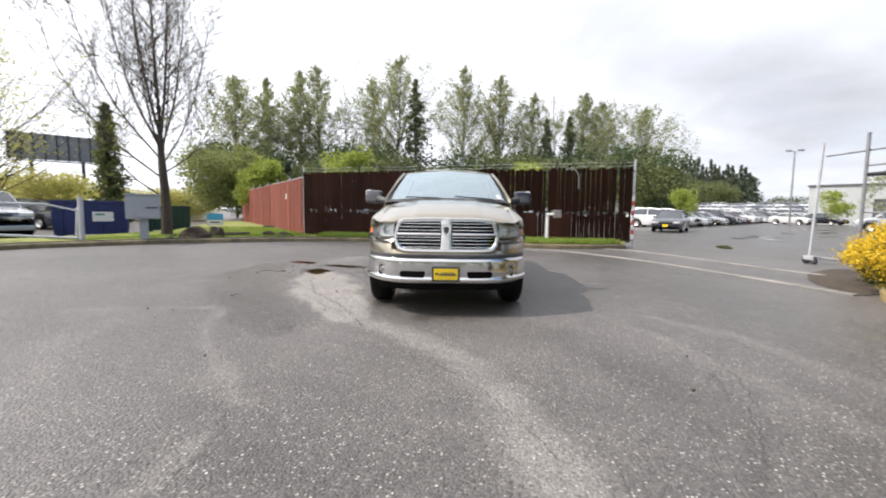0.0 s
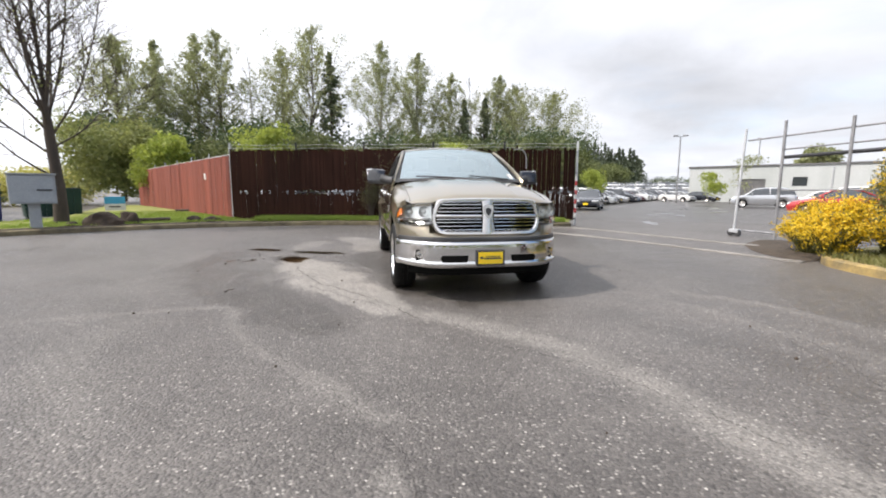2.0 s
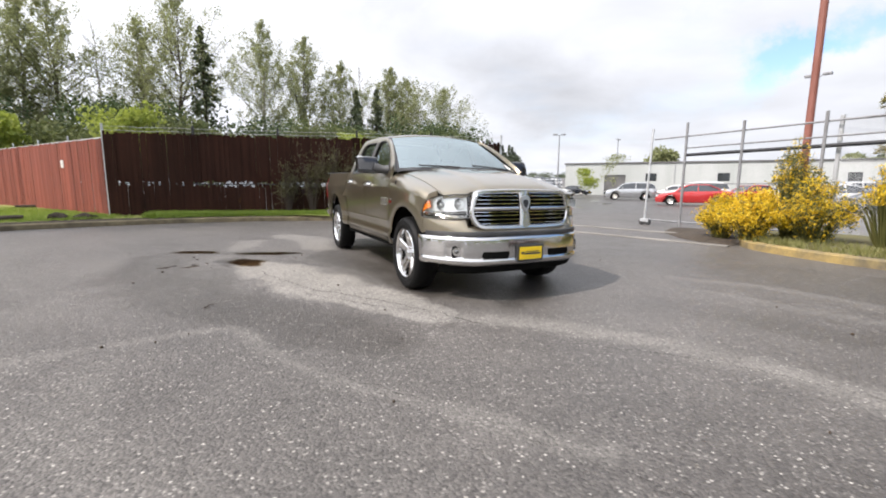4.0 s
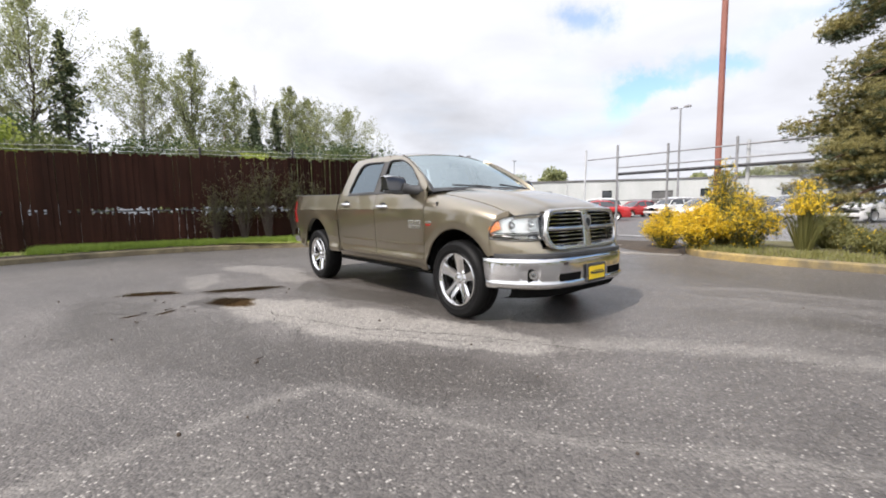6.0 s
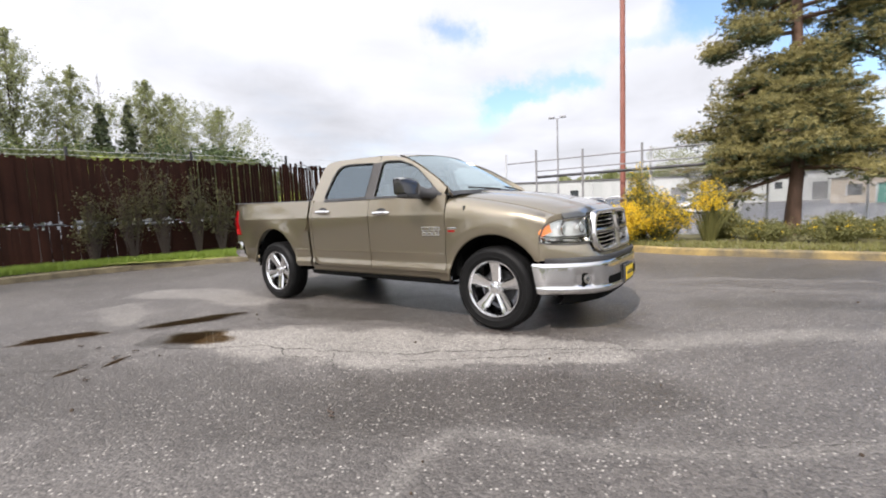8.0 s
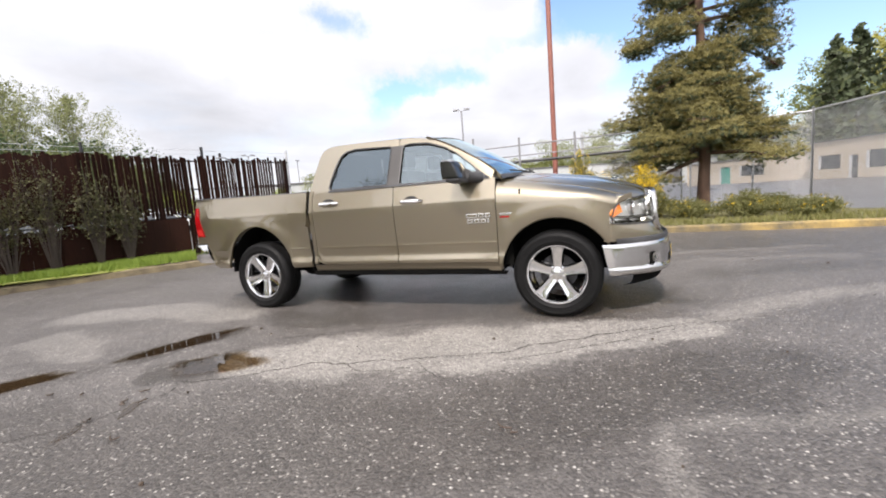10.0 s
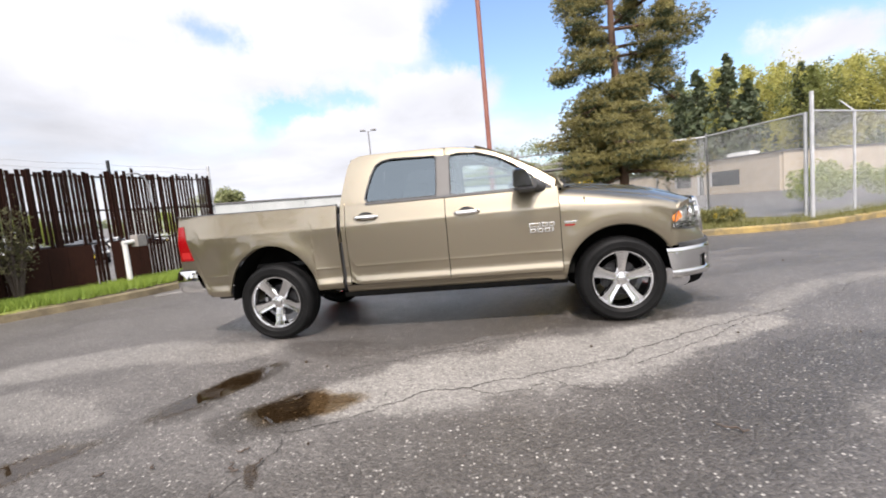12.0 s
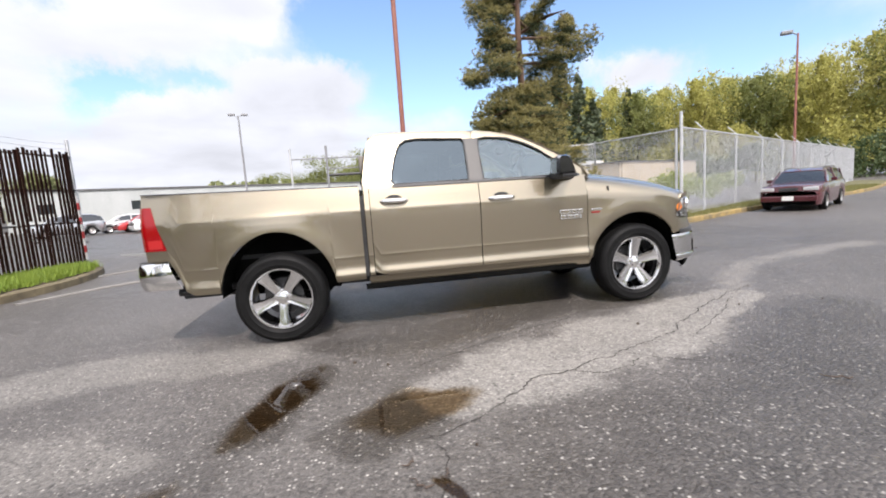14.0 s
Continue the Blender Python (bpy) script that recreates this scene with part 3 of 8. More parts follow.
def bed_sheet(line, inner, depth_steps, z0, z1, name, material, label, category):
    """A sheet from a kerb line to an inner line, gently uneven."""
    verts, faces = [], []
    n = len(line)
    m = len(inner)
    for i in range(n):
        s = i / (n - 1) * (m - 1)
        k = min(int(s), m - 2)
        q = np.array(inner[k][:2]) * (1 - s + k) + np.array(inner[k + 1][:2]) * (s - k)
        for j in range(depth_steps + 1):
            u = j / depth_steps
            p = np.array(line[i][:2]) * (1 - u) + q * u
            z = z0 + (z1 - z0) * min(1, u * 2.5) + 0.03 * noise.noise(Vector((p[0] * 0.9, p[1] * 0.9, 3.0))) * min(1, u * 6)
            verts.append((p[0], p[1], z))
    w = depth_steps + 1
    for i in range(n - 1):
        for j in range(depth_steps):
            a = i * w + j
            faces.append((a, a + w, a + w + 1, a + 1))
    return tagged(from_lists(name, verts, faces, material, smooth=True), label, category, kind="structure"), verts


def offset_line(line, o):
    out = []
    for i, p in enumerate(line):
        d = np.array(line[min(i + 1, len(line) - 1)]) - np.array(line[max(i - 1, 0)])
        d = d / np.linalg.norm(d)
        out.append((p[0] - d[1] * o, p[1] + d[0] * o))
    return out


inner_back = smooth_line([(-14.2, 7.4), (-13.6, 9.2), (-12.7, 11.4), (-13.2, 14.5), (-15.2, 19.5), (-19.0, 29.4), (-17.2, 29.6), (-11.8, 21.4), (-6.4, 13.25), (-3.2, 12.35), (0.1, 11.45), (3.3, 10.6), (5.0, 10.1), (6.6, 9.75)], 1.0)
bed_sheet(offset_line(KERB_BACK, 0.13), inner_back, 14, 0.12, 0.21, "grass_bed_back", M_LAWN, "mown grass verge with bare patches", "grass verge")
inner_side = smooth_line([(8.9, 1.3), (9.4, 0.4), (10.4, -2.0), (10.2, -4.2), (9.0, -5.6), (7.0, -6.9), (9.5, -11.6), (24.6, -37.0)], 1.0)
bed_sheet(offset_line(KERB_SIDE, 0.13), inner_side, 8, 0.12, 0.17, "planting_bed_side", M_SOIL, "weedy planting bed beside the kerb", "planting bed")


bed_sheet(smooth_line([(7.6, 3.2), (6.75, 2.1), (6.45, 1.4), (6.4, 0.7)]), smooth_line([(9.0, 3.6), (9.2, 2.8), (9.1, 2.0), (8.9, 1.25)]), 6, 0.006, 0.05, "dirt_patch", M_LITTER, "bare brown dirt between the gate track and the planting bed", "soil")

# concrete strips of the gate track
for line in ([(2.5, 8.2), (3.7, 7.3), (4.64, 5.77), (5.26, 4.21), (5.65, 2.78), (5.95, 1.66), (6.2, 0.65)], [(5.0, 8.75), (6.0, 7.85), (6.6, 6.0), (7.1, 4.2), (7.6, 2.7)]):
    v, f = sweep(smooth_line(line, 0.3), [(0, -0.02), (0, 0.018), (0.02, 0.024), (0.16, 0.024), (0.18, 0.018), (0.18, -0.02)])
    tagged(from_lists("gate_track", v, f, M_CONC), "narrow pale concrete strip set in the asphalt", "track", kind="structure")

# ---- brown slat fence ----
fence = thing("slat_fence", "tall chain-link fence filled with dark brown plastic slats", "fence")
along = (FENCE_B - FENCE_A)
FLEN = along.length
along.normalize()
across = Vector((-along.y, along.x, 0))
rot_f = Matrix.Translation(FENCE_A) @ Matrix.Rotation(math.atan2(along.y, along.x), 4, "Z")


def slat_mesh(w, z0, z1, t=0.012):
    bm_ = bmesh.new()
    box(bm_, -w / 2, w / 2, -t / 2, t / 2, z0, z1)
    me = bpy.data.meshes.new("slat")
    bm_.to_mesh(me)
    bm_.free()
    return me


rng = random.Random(5)
# a close-packed stretch, then an open one whose slats are turned like louvres
solids = [slat_mesh(0.073, 1.215 + 0.04 * k, 2.80 + 0.03 * k) for k in range(3)]
fulls = [slat_mesh(0.072, 0.16, 2.80 + 0.03 * k) for k in range(3)]
lows = [slat_mesh(0.070, 0.16, 1.11 + 0.04 * k) for k in range(3)]
apart = [slat_mesh(0.084 + 0.004 * k, 0.16, 2.77 + 0.04 * k, 0.014) for k in range(3)]
apart_tops = [slat_mesh(0.084 + 0.004 * k, 1.24 + 0.03 * k, 2.77 + 0.04 * k, 0.014) for k in range(3)]
apart_lows = [slat_mesh(0.088, 0.16, 1.10 + 0.05 * k, 0.014) for k in range(3)]
stubs = [slat_mesh(0.075, 2.70, 2.84 + 0.04 * k, 0.03) for k in range(3)]
for me in solids + fulls + lows + apart + apart_tops + apart_lows + stubs:
    me.materials.append(M_SLAT)
place = 0.06
while place < FLEN - 0.08:
    close = place < 7.95
    if place < 2.6 and rng.random() < 0.85:
        picks = [rng.choice(fulls)]
    elif close:
        picks = [rng.choice(solids), rng.choice(lows)]
    else:
        picks = [rng.choice(apart)] if rng.random() < 0.45 else [rng.choice(apart_tops), rng.choice(apart_lows)]
        if rng.random() < 0.05:
            picks = picks[1:]
        if rng.random() < 0.12:
            picks.append(rng.choice(stubs))
    for me in picks:
        o = new("slat", me)
        o.parent = fence
        o.matrix_local = rot_f @ pose(place + rng.uniform(-0.008, 0.008), rng.uniform(-0.008, 0.008) - (0 if close else 0.02), rng.uniform(-0.03, 0.03), 0, rng.uniform(-0.2, 0.2) if close else rng.uniform(-0.4, 0.4), rng.uniform(-3, 3) if close else 23 + rng.uniform(-8, 8))
    place += 0.066 if close else 0.088
for k in range(6):
    s = FLEN * k / 5
    bm = bmesh.new()
    tube(bm, [(s, 0.06, 0.0), (s, 0.06, 3.12)], 0.038, 10)
    o = part("post", bm, M_GALV if k in (0, 5) else M_STEEL, fence)
    o.matrix_local = rot_f
for z, s0 in ((0.25, 0), (1.2, 0), (1.95, 8.0), (2.72, 0)):
    bm = bmesh.new()
    tube(bm, [(s0, 0.035, z), (FLEN, 0.035, z)], 0.021, 8)
    part("rail", bm, M_STEEL, fence).matrix_local = rot_f
for z in (2.9, 3.02):
    bm = bmesh.new()
    tube(bm, [(s_ * FLEN / 30, 0.05, z + 0.015 * math.sin(s_ * 1.7)) for s_ in range(31)], 0.005, 4)
    part("wire", bm, M_GALV, fence).matrix_local = rot_f
part("lamp_pipe", tube(bmesh.new(), smooth_line([(11.10, -0.04, 2.80), (11.35, -0.06, 2.82), (11.55, -0.06, 2.62), (11.58, -0.05, 2.1)], 0.1), 0.022, 6), M_DULL, fence, "bent grey conduit").matrix_local = rot_f
# the end post is wrapped with red and white tape
for k in range(9):
    bm = bmesh.new()
    tube(bm, [(FLEN, 0.06, 0.3 + k * 0.17), (FLEN, 0.06, 0.3 + k * 0.17 + 0.165)], 0.045, 10)
    part("tape_band", bm, M_REDTAPE if k % 2 else M_WHITE, fence).matrix_local = rot_f

red = thing("red_fence", "chain-link fence filled with faded red slats", "fence")
ralong = FENCE_RED - FENCE_A
RLEN = ralong.length
rot_r = Matrix.Translation(FENCE_A) @ Matrix.Rotation(math.atan2(ralong.y, ralong.x), 4, "Z")
rmes = [slat_mesh(0.104, 0.18, 2.62 + 0.02 * k) for k in range(3)]
for me in rmes:
    me.materials.append(M_REDSLAT)
for k in range(int(RLEN / 0.11)):
    o = new("slat", rng.choice(rmes))
    o.parent = red
    o.matrix_local = rot_r @ pose(0.1 + k * 0.11, rng.uniform(-0.005, 0.005), 0, 0, 0, rng.uniform(-6, 6))
for k in range(1, 8):
    bm = rod((RLEN * k / 7, -0.06, 0.1), (RLEN * k / 7, -0.06, 2.85), 0.03)
    part("post", bm, M_GALV, red).matrix_local = rot_r
bm = rod((0, -0.03, 2.66), (RLEN, -0.03, 2.66), 0.02)
part("rail", bm, M_GALV, red).matrix_local = rot_r
bm = bmesh.new()
box(bm, 3.2, 3.42, 0.02, 0.03, 1.75, 2.02, 0.004)
part("notice", bm, M_WHITE, red, "small white notice").matrix_local = rot_r

# ---- sliding gate and chain-link fences ----
gate = thing("sliding_gate", "open galvanised sliding gate frame with bare rails", "gate")
GX = 9.25
bm = rod((GX - 0.12, 5.02, 0.12), (GX, 5.02, 3.0), 0.032, 10)
part("leading_post", bm, M_GALV, gate)
for y, top in ((3.92, 3.06), (2.35, 2.92), (0.6, 2.9)):
    part("upright", rod((GX + 0.05, y, 0.0), (GX + 0.05, y, top), 0.035, 10), M_DULL, gate)
for z, r, y0, y1, mt in ((2.68, 0.022, 5.02, -1.0, M_DULL), (2.34, 0.020, 3.92, -1.0, M_DULL), (2.14, 0.045, 3.92, -1.0, M_STEEL), (0.16, 0.03, 5.02, 0.6, M_DULL), (1.3, 0.018, 3.92, 0.6, M_DULL)):
    part("rail", rod((GX + 0.1, y0, z), (GX + 0.1, y1, z), r), mt, gate)
for dy in (-0.12, 0.1):
    bm = bmesh.new()
    tube(bm, [(GX - 0.16, 5.0 + dy, 0.10), (GX - 0.10, 5.0 + dy, 0.10)], 0.10, 14)
    part("roller", bm, M_BLACK, gate)
bm = bmesh.new()
box(bm, GX - 0.17, GX - 0.03, 4.85, 5.15, 0.1, 0.2, 0.01)
part("roller_bracket", bm, M_GALV, gate)


def chain_link(a, b, z0, z1, cell=0.12, r=0.0035):
    """A woven wire sheet from a to b as thin crossed three-sided wires."""
    a, b = Vector(a), Vector(b)
    L, h = (b - a).length, z1 - z0
    d = (b - a).normalized()
    n_ = Vector((-d.y, d.x, 0))
    verts, faces = [], []
    k = -int(h / cell) - 1
    while k * cell < L:
        for sgn in (1, -1):
            s0, s1 = k * cell, k * cell + h
            t0, t1 = max(0, -s0 / h), min(1, (L - s0) / h)
            if t1 <= t0:
                continue
            p = a + d * (s0 + t0 * h) + Vector((0, 0, z0 + (t0 if sgn > 0 else 1 - t0) * h))
            q = a + d * (s0 + t1 * h) + Vector((0, 0, z0 + (t1 if sgn > 0 else 1 - t1) * h))
            w = (q - p).normalized()
            u = w.cross(n_).normalized()
            i = len(verts)
            for c in (p, q):
                verts += [c + u * r, c - u * r * 0.5 + n_ * r * 0.87, c - u * r * 0.5 - n_ * r * 0.87]
            faces += [(i, i + 1, i + 4, i + 3), (i + 1, i + 2, i + 5, i + 4), (i + 2, i, i + 3, i + 5)]
        k += 1
    return verts, faces


def link_fence(pts, z1, label, arms=False, top=None, mesh_until=99):
    f_ = thing("chain_link_fence", label, "fence")
    for i, p in enumerate(pts):
        part("post", rod((p[0], p[1], 0), (p[0], p[1], p[2]), 0.045 if i == 0 else 0.03, 10), M_GALV, f_)
        if arms and i:
            part("barb_arm", rod((p[0], p[1], p[2]), (p[0] + 0.28, p[1] + 0.12, p[2] + 0.32), 0.018, 6), M_GALV, f_)
        if i + 1 < len(pts):
            q = pts[i + 1]
            part("top_rail", rod((p[0], p[1], z1), (q[0], q[1], z1), 0.022, 8), M_GALV, f_)
            if i < mesh_until:
                v_, fc = chain_link((p[0], p[1], 0), (q[0], q[1], 0), 0.06, z1, 0.062 if i < 4 else 0.085, 0.0030 if i < 4 else 0.0044)
                tagged(from_lists("wire_mesh", v_, fc, M_GALV, f_), kind="stuff")
    return f_


C1 = (6.45, -6.45)
cdir = np.array((18.2, -30.3)) / np.linalg.norm((18.2, -30.3))
run = [(C1[0] + cdir[0] * s, C1[1] + cdir[1] * s, 2.75) for s in (0, 1.9, 5.1, 8.6, 12.0, 15.4, 18.8, 22.2, 25.6, 29.0, 32.4, 36.0)]
run[0] = (*C1, 3.2)
link_fence(run, 2.75, "long galvanised chain-link fence along the kerb", True)
link_fence([(C1[0] + 0.14, C1[1] + 0.045, 2.74), (9.55, -5.45, 2.8), (11.5, -4.6, 2.8), (14.6, -3.3, 2.8)], 2.72, "galvanised chain-link fence beside the pine")
link_fence([(9.5, 0.4, 2.8), (9.9, -2.4, 2.8), (9.55, -5.45, 2.8)], 2.7, "galvanised chain-link fence behind the shrubs")

# ---- poles and lamps ----
flagpole = thing("tall_pole", "tall rust-red painted steel pole", "pole")
part("shaft", tube(bmesh.new(), [(10.2, 1.34, 0), (10.2, 1.34, 7), (10.2, 1.34, 15)], [0.085, 0.08, 0.07], 14), M_REDPOLE, flagpole)
part("base_plate", tube(bmesh.new(), [(10.2, 1.34, 0), (10.2, 1.34, 0.2)], 0.2, 14), M_CONC, flagpole)


def lot_lamp(x, y, h, heads=2, turn=0.0, mt=None, thick=1.0):
    l = thing("street_lamp", "tall grey lot lamp with box heads", "street lamp", "lot lamps", at=pose(x, y, 0, 0, 0, turn))
    part("pole", tube(bmesh.new(), [(0, 0, 0), (0, 0, h)], [0.11 * thick, 0.07 * thick], 10), mt or M_DULL, l)
    for k in range(heads):
        s = 1 if k == 0 else -1
        part("arm", rod((0, 0, h - 0.1), (s * 0.35, 0, h + 0.1), 0.03, 6), M_DULL, l)
        bm_ = bmesh.new()
        box(bm_, s * 0.55 - 0.28, s * 0.55 + 0.28, -0.18, 0.18, h + 0.02, h + 0.2, 0.04)
        part("lamp_head", bm_, M_DULL, l)
    return l


lot_lamp(38.0, 13.85, 9.7, 2, 100)
lot_lamp(38.5, 43.5, 8.3, 2, -30)
lot_lamp(17.3, -22.7, 9.2, 1, 60, M_REDPOLE, 0.7)
lot_lamp(15.7, 83.5, 17.0, 2, 0, M_REDPOLE)
lot_lamp(70, 62, 11, 2, 20)

# white bollard with a grey box
bol = thing("keypad_post", "white gooseneck post with a pale keypad box", "post", at=pose(3.58, 9.78, 0.17, 0, 0, 0))
part("stem", tube(bmesh.new(), [(0, 0, -0.05), (0, 0, 1.0)], 0.055, 10), M_WHITE, bol)
part("arm", rod((-0.05, 0, 0.97), (0.32, -0.05, 1.0), 0.05, 8), M_WHITE, bol)
bm = bmesh.new()
box(bm, 0.2, 0.46, -0.17, 0.03, 0.86, 1.14, 0.02)
part("keypad_box", bm, M_CONC, bol)

# brown sheets wired to the foot of the fence
for s0, s1, z1 in ((7.4, 8.5, 1.12), (8.6, 10.1, 1.18), (10.5, 11.35, 1.2)):
    bm = bmesh.new()
    box(bm, s0, s1, -0.045, -0.025, 0.2, z1, 0.004)
    part("brown_sheet", bm, M_SLAT, fence, "dark brown sheet panel").matrix_local = rot_f

v, f = sweep(KERB_BACK, [(0.14, 0.10), (0.16, 0.160), (0.26, 0.188), (0.36, 0.165), (0.38, 0.10)])
tagged(from_lists("leaf_litter", v, f, M_LITTER), "dark strip of earth and leaf litter behind the kerb", "soil", kind="structure")

# ---- trees and shrubs ----
EYE_R = (-5.0, 2.7)


def leaf_cloud(verts, faces, centre, radii, n, size, r, flat=0.0):
    """Scatters n small bent leaves in an ellipsoid, denser near its skin."""
    for _ in range(n):
        d = Vector((r.gauss(0, 1), r.gauss(0, 1), r.gauss(0, 1))).normalized() * (r.random() ** 0.45)
        c = Vector((centre[0] + d.x * radii[0], centre[1] + d.y * radii[1], centre[2] + d.z * radii[2]))
        a = Vector((r.gauss(0, 1), r.gauss(0, 1), r.gauss(0, 1) * (1 - flat))).normalized()
        b = a.cross(Vector((r.gauss(0, 1), r.gauss(0, 1), r.gauss(0, 1)))).normalized()
        s = size * r.uniform(0.6, 1.35)
        i = len(verts)
        verts += [c - a * s * 0.5, c + b * s * 0.32, c + a * s * 0.5, c - b * s * 0.32]
        faces.append((i, i + 1, i + 2, i + 3))


def grow(bm_, p, d, length, rad, depth, r, tips, spread=0.6, kids=3, lift=0.25, sides=6, thin=0.72, least=0.0):
    """A limb that bends and forks; its twig ends go into tips."""
    pts, rads = [p.copy()], [rad]
    q, dd = p.copy(), d.copy()
    n = 4
    for k in range(n):
        dd = (dd + Vector((r.gauss(0, 0.12), r.gauss(0, 0.12), r.gauss(0, 0.08) + lift * 0.15))).normalized()
        q = q + dd * length / n
        pts.append(q.copy())
        rads.append(max(least, rad * (1 - 0.62 * (k + 1) / n)))
    tube(bm_, pts, rads, max(3, sides), False)
    if depth == 0:
        tips.append((q, dd))
        return
    for k in range(kids + (1 if r.random() < 0.4 else 0)):
        j = r.choice((2, 3, 4)) if k else 4
        ang = r.uniform(0, 2 * math.pi)
        side = dd.orthogonal().normalized()
        side = Matrix.Rotation(ang, 3, dd) @ side
        nd = (dd + side * r.uniform(0.6, 1.3) * spread + Vector((0, 0, lift * 0.3))).normalized()
        grow(bm_, pts[j], nd, length * r.uniform(0.55, 0.8), rads[j] * thin, depth - 1, r, tips, spread, kids, lift, sides - 1, thin, least)


def tall_tree(x, y, h, width, leaf, seed, n=2600, size=0.42, bark=None, clear=0.25, label="", bare=False):
    """A slender park tree: straight trunk, upswept limbs, ragged crown of leaf clumps with gaps."""
    r = random.Random(seed)
    t = thing("tree", label, "tree", "tall trees behind the fence", at=pose(x, y, 0))
    bm_ = bmesh.new()
    lean = Vector((r.gauss(0, 0.03), r.gauss(0, 0.03), 1)).normalized()
    top = lean * h
    bend = [Vector((r.gauss(0, 0.15), r.gauss(0, 0.15), 0)) for _ in range(7)]
    line = [lean * h * k / 7 + (bend[k - 1] if 0 < k < 7 else Vector()) for k in range(8)]
    tube(bm_, line, [max(0.02, h * 0.011 * (1 - k / 7.3)) for k in range(8)], 7)
    verts, faces = [], []
    n_limb = 120 if not bare else 46
    wide = r.uniform(0.20, 0.34)
    for k in range(n_limb):
        u = clear + (1 - clear) * (k + r.random()) / n_limb
        if u > 0.98:
            continue
        p = lean * h * u
        # widest a third of the way up the crown, drawn out to a point
        v_ = (u - clear) / (1 - clear)
        prof = (0.62 + 0.38 * v_ / wide) if v_ < wide else ((1.02 - v_) / (1.02 - wide)) ** 1.0
        L = width * 0.92 * max(0.06, prof) * r.uniform(0.45, 1.2)
        ang = r.uniform(0, 2 * math.pi)
        d = Vector((math.cos(ang), math.sin(ang), r.uniform(0.7, 1.5) if bare else r.uniform(0.45, 1.15))).normalized()
        q1 = p + d * L * 0.6 + Vector((0, 0, 0.05 * L))
        q2 = p + d * L + Vector((0, 0, 0.22 * L))
        tube(bm_, [p, q1, q2], [h * 0.0028 * (1.2 - u), h * 0.0017 * (1.2 - u), 0.01], 4, False)
        if bare:
            for _ in range(6):
                s_ = p.lerp(q2, r.uniform(0.3, 1))
                e = s_ + (d + Vector((r.gauss(0, 0.5), r.gauss(0, 0.5), r.uniform(0.2, 0.9)))).normalized() * L * r.uniform(0.25, 0.5)
                tube(bm_, [s_, e], [0.02, 0.006], 3, False)
            continue
        for q in range(6):
            u_ = 0.18 + 0.86 * (q + r.random()) / 6
            c = p.lerp(q1, u_ / 0.6) if u_ < 0.6 else q1.lerp(q2, (u_ - 0.6) / 0.4)
            rr = (0.24 + 0.10 * L) * r.uniform(0.5, 1.2)
            c2 = c + Vector((r.gauss(0, 0.12), r.gauss(0, 0.12), r.gauss(0, 0.22)))
            leaf_cloud(verts, faces, c2, (rr, rr, rr * r.uniform(0.9, 1.8)), int(n / n_limb / 6 * (0.4 + 1.1 * u_) * (0.30 + 1.1 * prof) * r.uniform(0.5, 1.4)), size, r)
    if not bare:
        leaf_cloud(verts, faces, top * 0.975, (width * 0.04, width * 0.04, h * 0.03), int(n * 0.003), size * 0.9, r)
    part("trunk", bm_, bark or M_BARK, t, smooth=True)
    if verts:
        from_lists("crown", verts, faces, leaf, t)
    return t


def conifer(x, y, h, width, seed, leaf, n_tier=16, label="dark green conifer", group="conifers", size=0.5, per=34, z=0.0):
    """A fir: straight trunk, drooping whorls of boughs clothed in needle sprays."""
    r = random.Random(seed)
    t = thing("conifer", label, "conifer", group, at=pose(x, y, z))
    bm_ = tube(bmesh.new(), [(0, 0, 0), (0, 0, h * 0.5), (0, 0, h)], [h * 0.014, h * 0.009, 0.02], 7)
    verts, faces = [], []
    for k in range(n_tier * 7):
        u = 0.08 + 0.91 * (k + r.random()) / (n_tier * 7)
        R = width * 0.5 * (1 - u) ** 0.85 * r.uniform(0.75, 1.1) + 0.12
        ang = r.uniform(0, 6.28)
        L = R * r.uniform(0.55, 1.15)
        droop = r.uniform(0.1, 0.45)
        for s in range(3):
            q = (s + 1) / 3
            c = Vector((math.cos(ang) * L * q, math.sin(ang) * L * q, h * u - droop * L * q * q + r.gauss(0, 0.12)))
            rr = (0.20 * R + 0.14) * r.uniform(0.8, 1.3)
            leaf_cloud(verts, faces, c, (rr, rr, rr * 0.75), max(3, per // 6), size, r, 0.3)
        tube(bm_, [(0, 0, h * u), (math.cos(ang) * L * 0.9, math.sin(ang) * L * 0.9, h * u - droop * L * 0.8)], [0.04, 0.01], 3, False)
    part("trunk", bm_, M_BARK, t)
    from_lists("crown", verts, faces, leaf, t)
    return t


def at_bearing(az, dist, eye=(0.3, -6.0)):
    return eye[0] + math.sin(radians(az)) * dist, eye[1] + math.cos(radians(az)) * dist


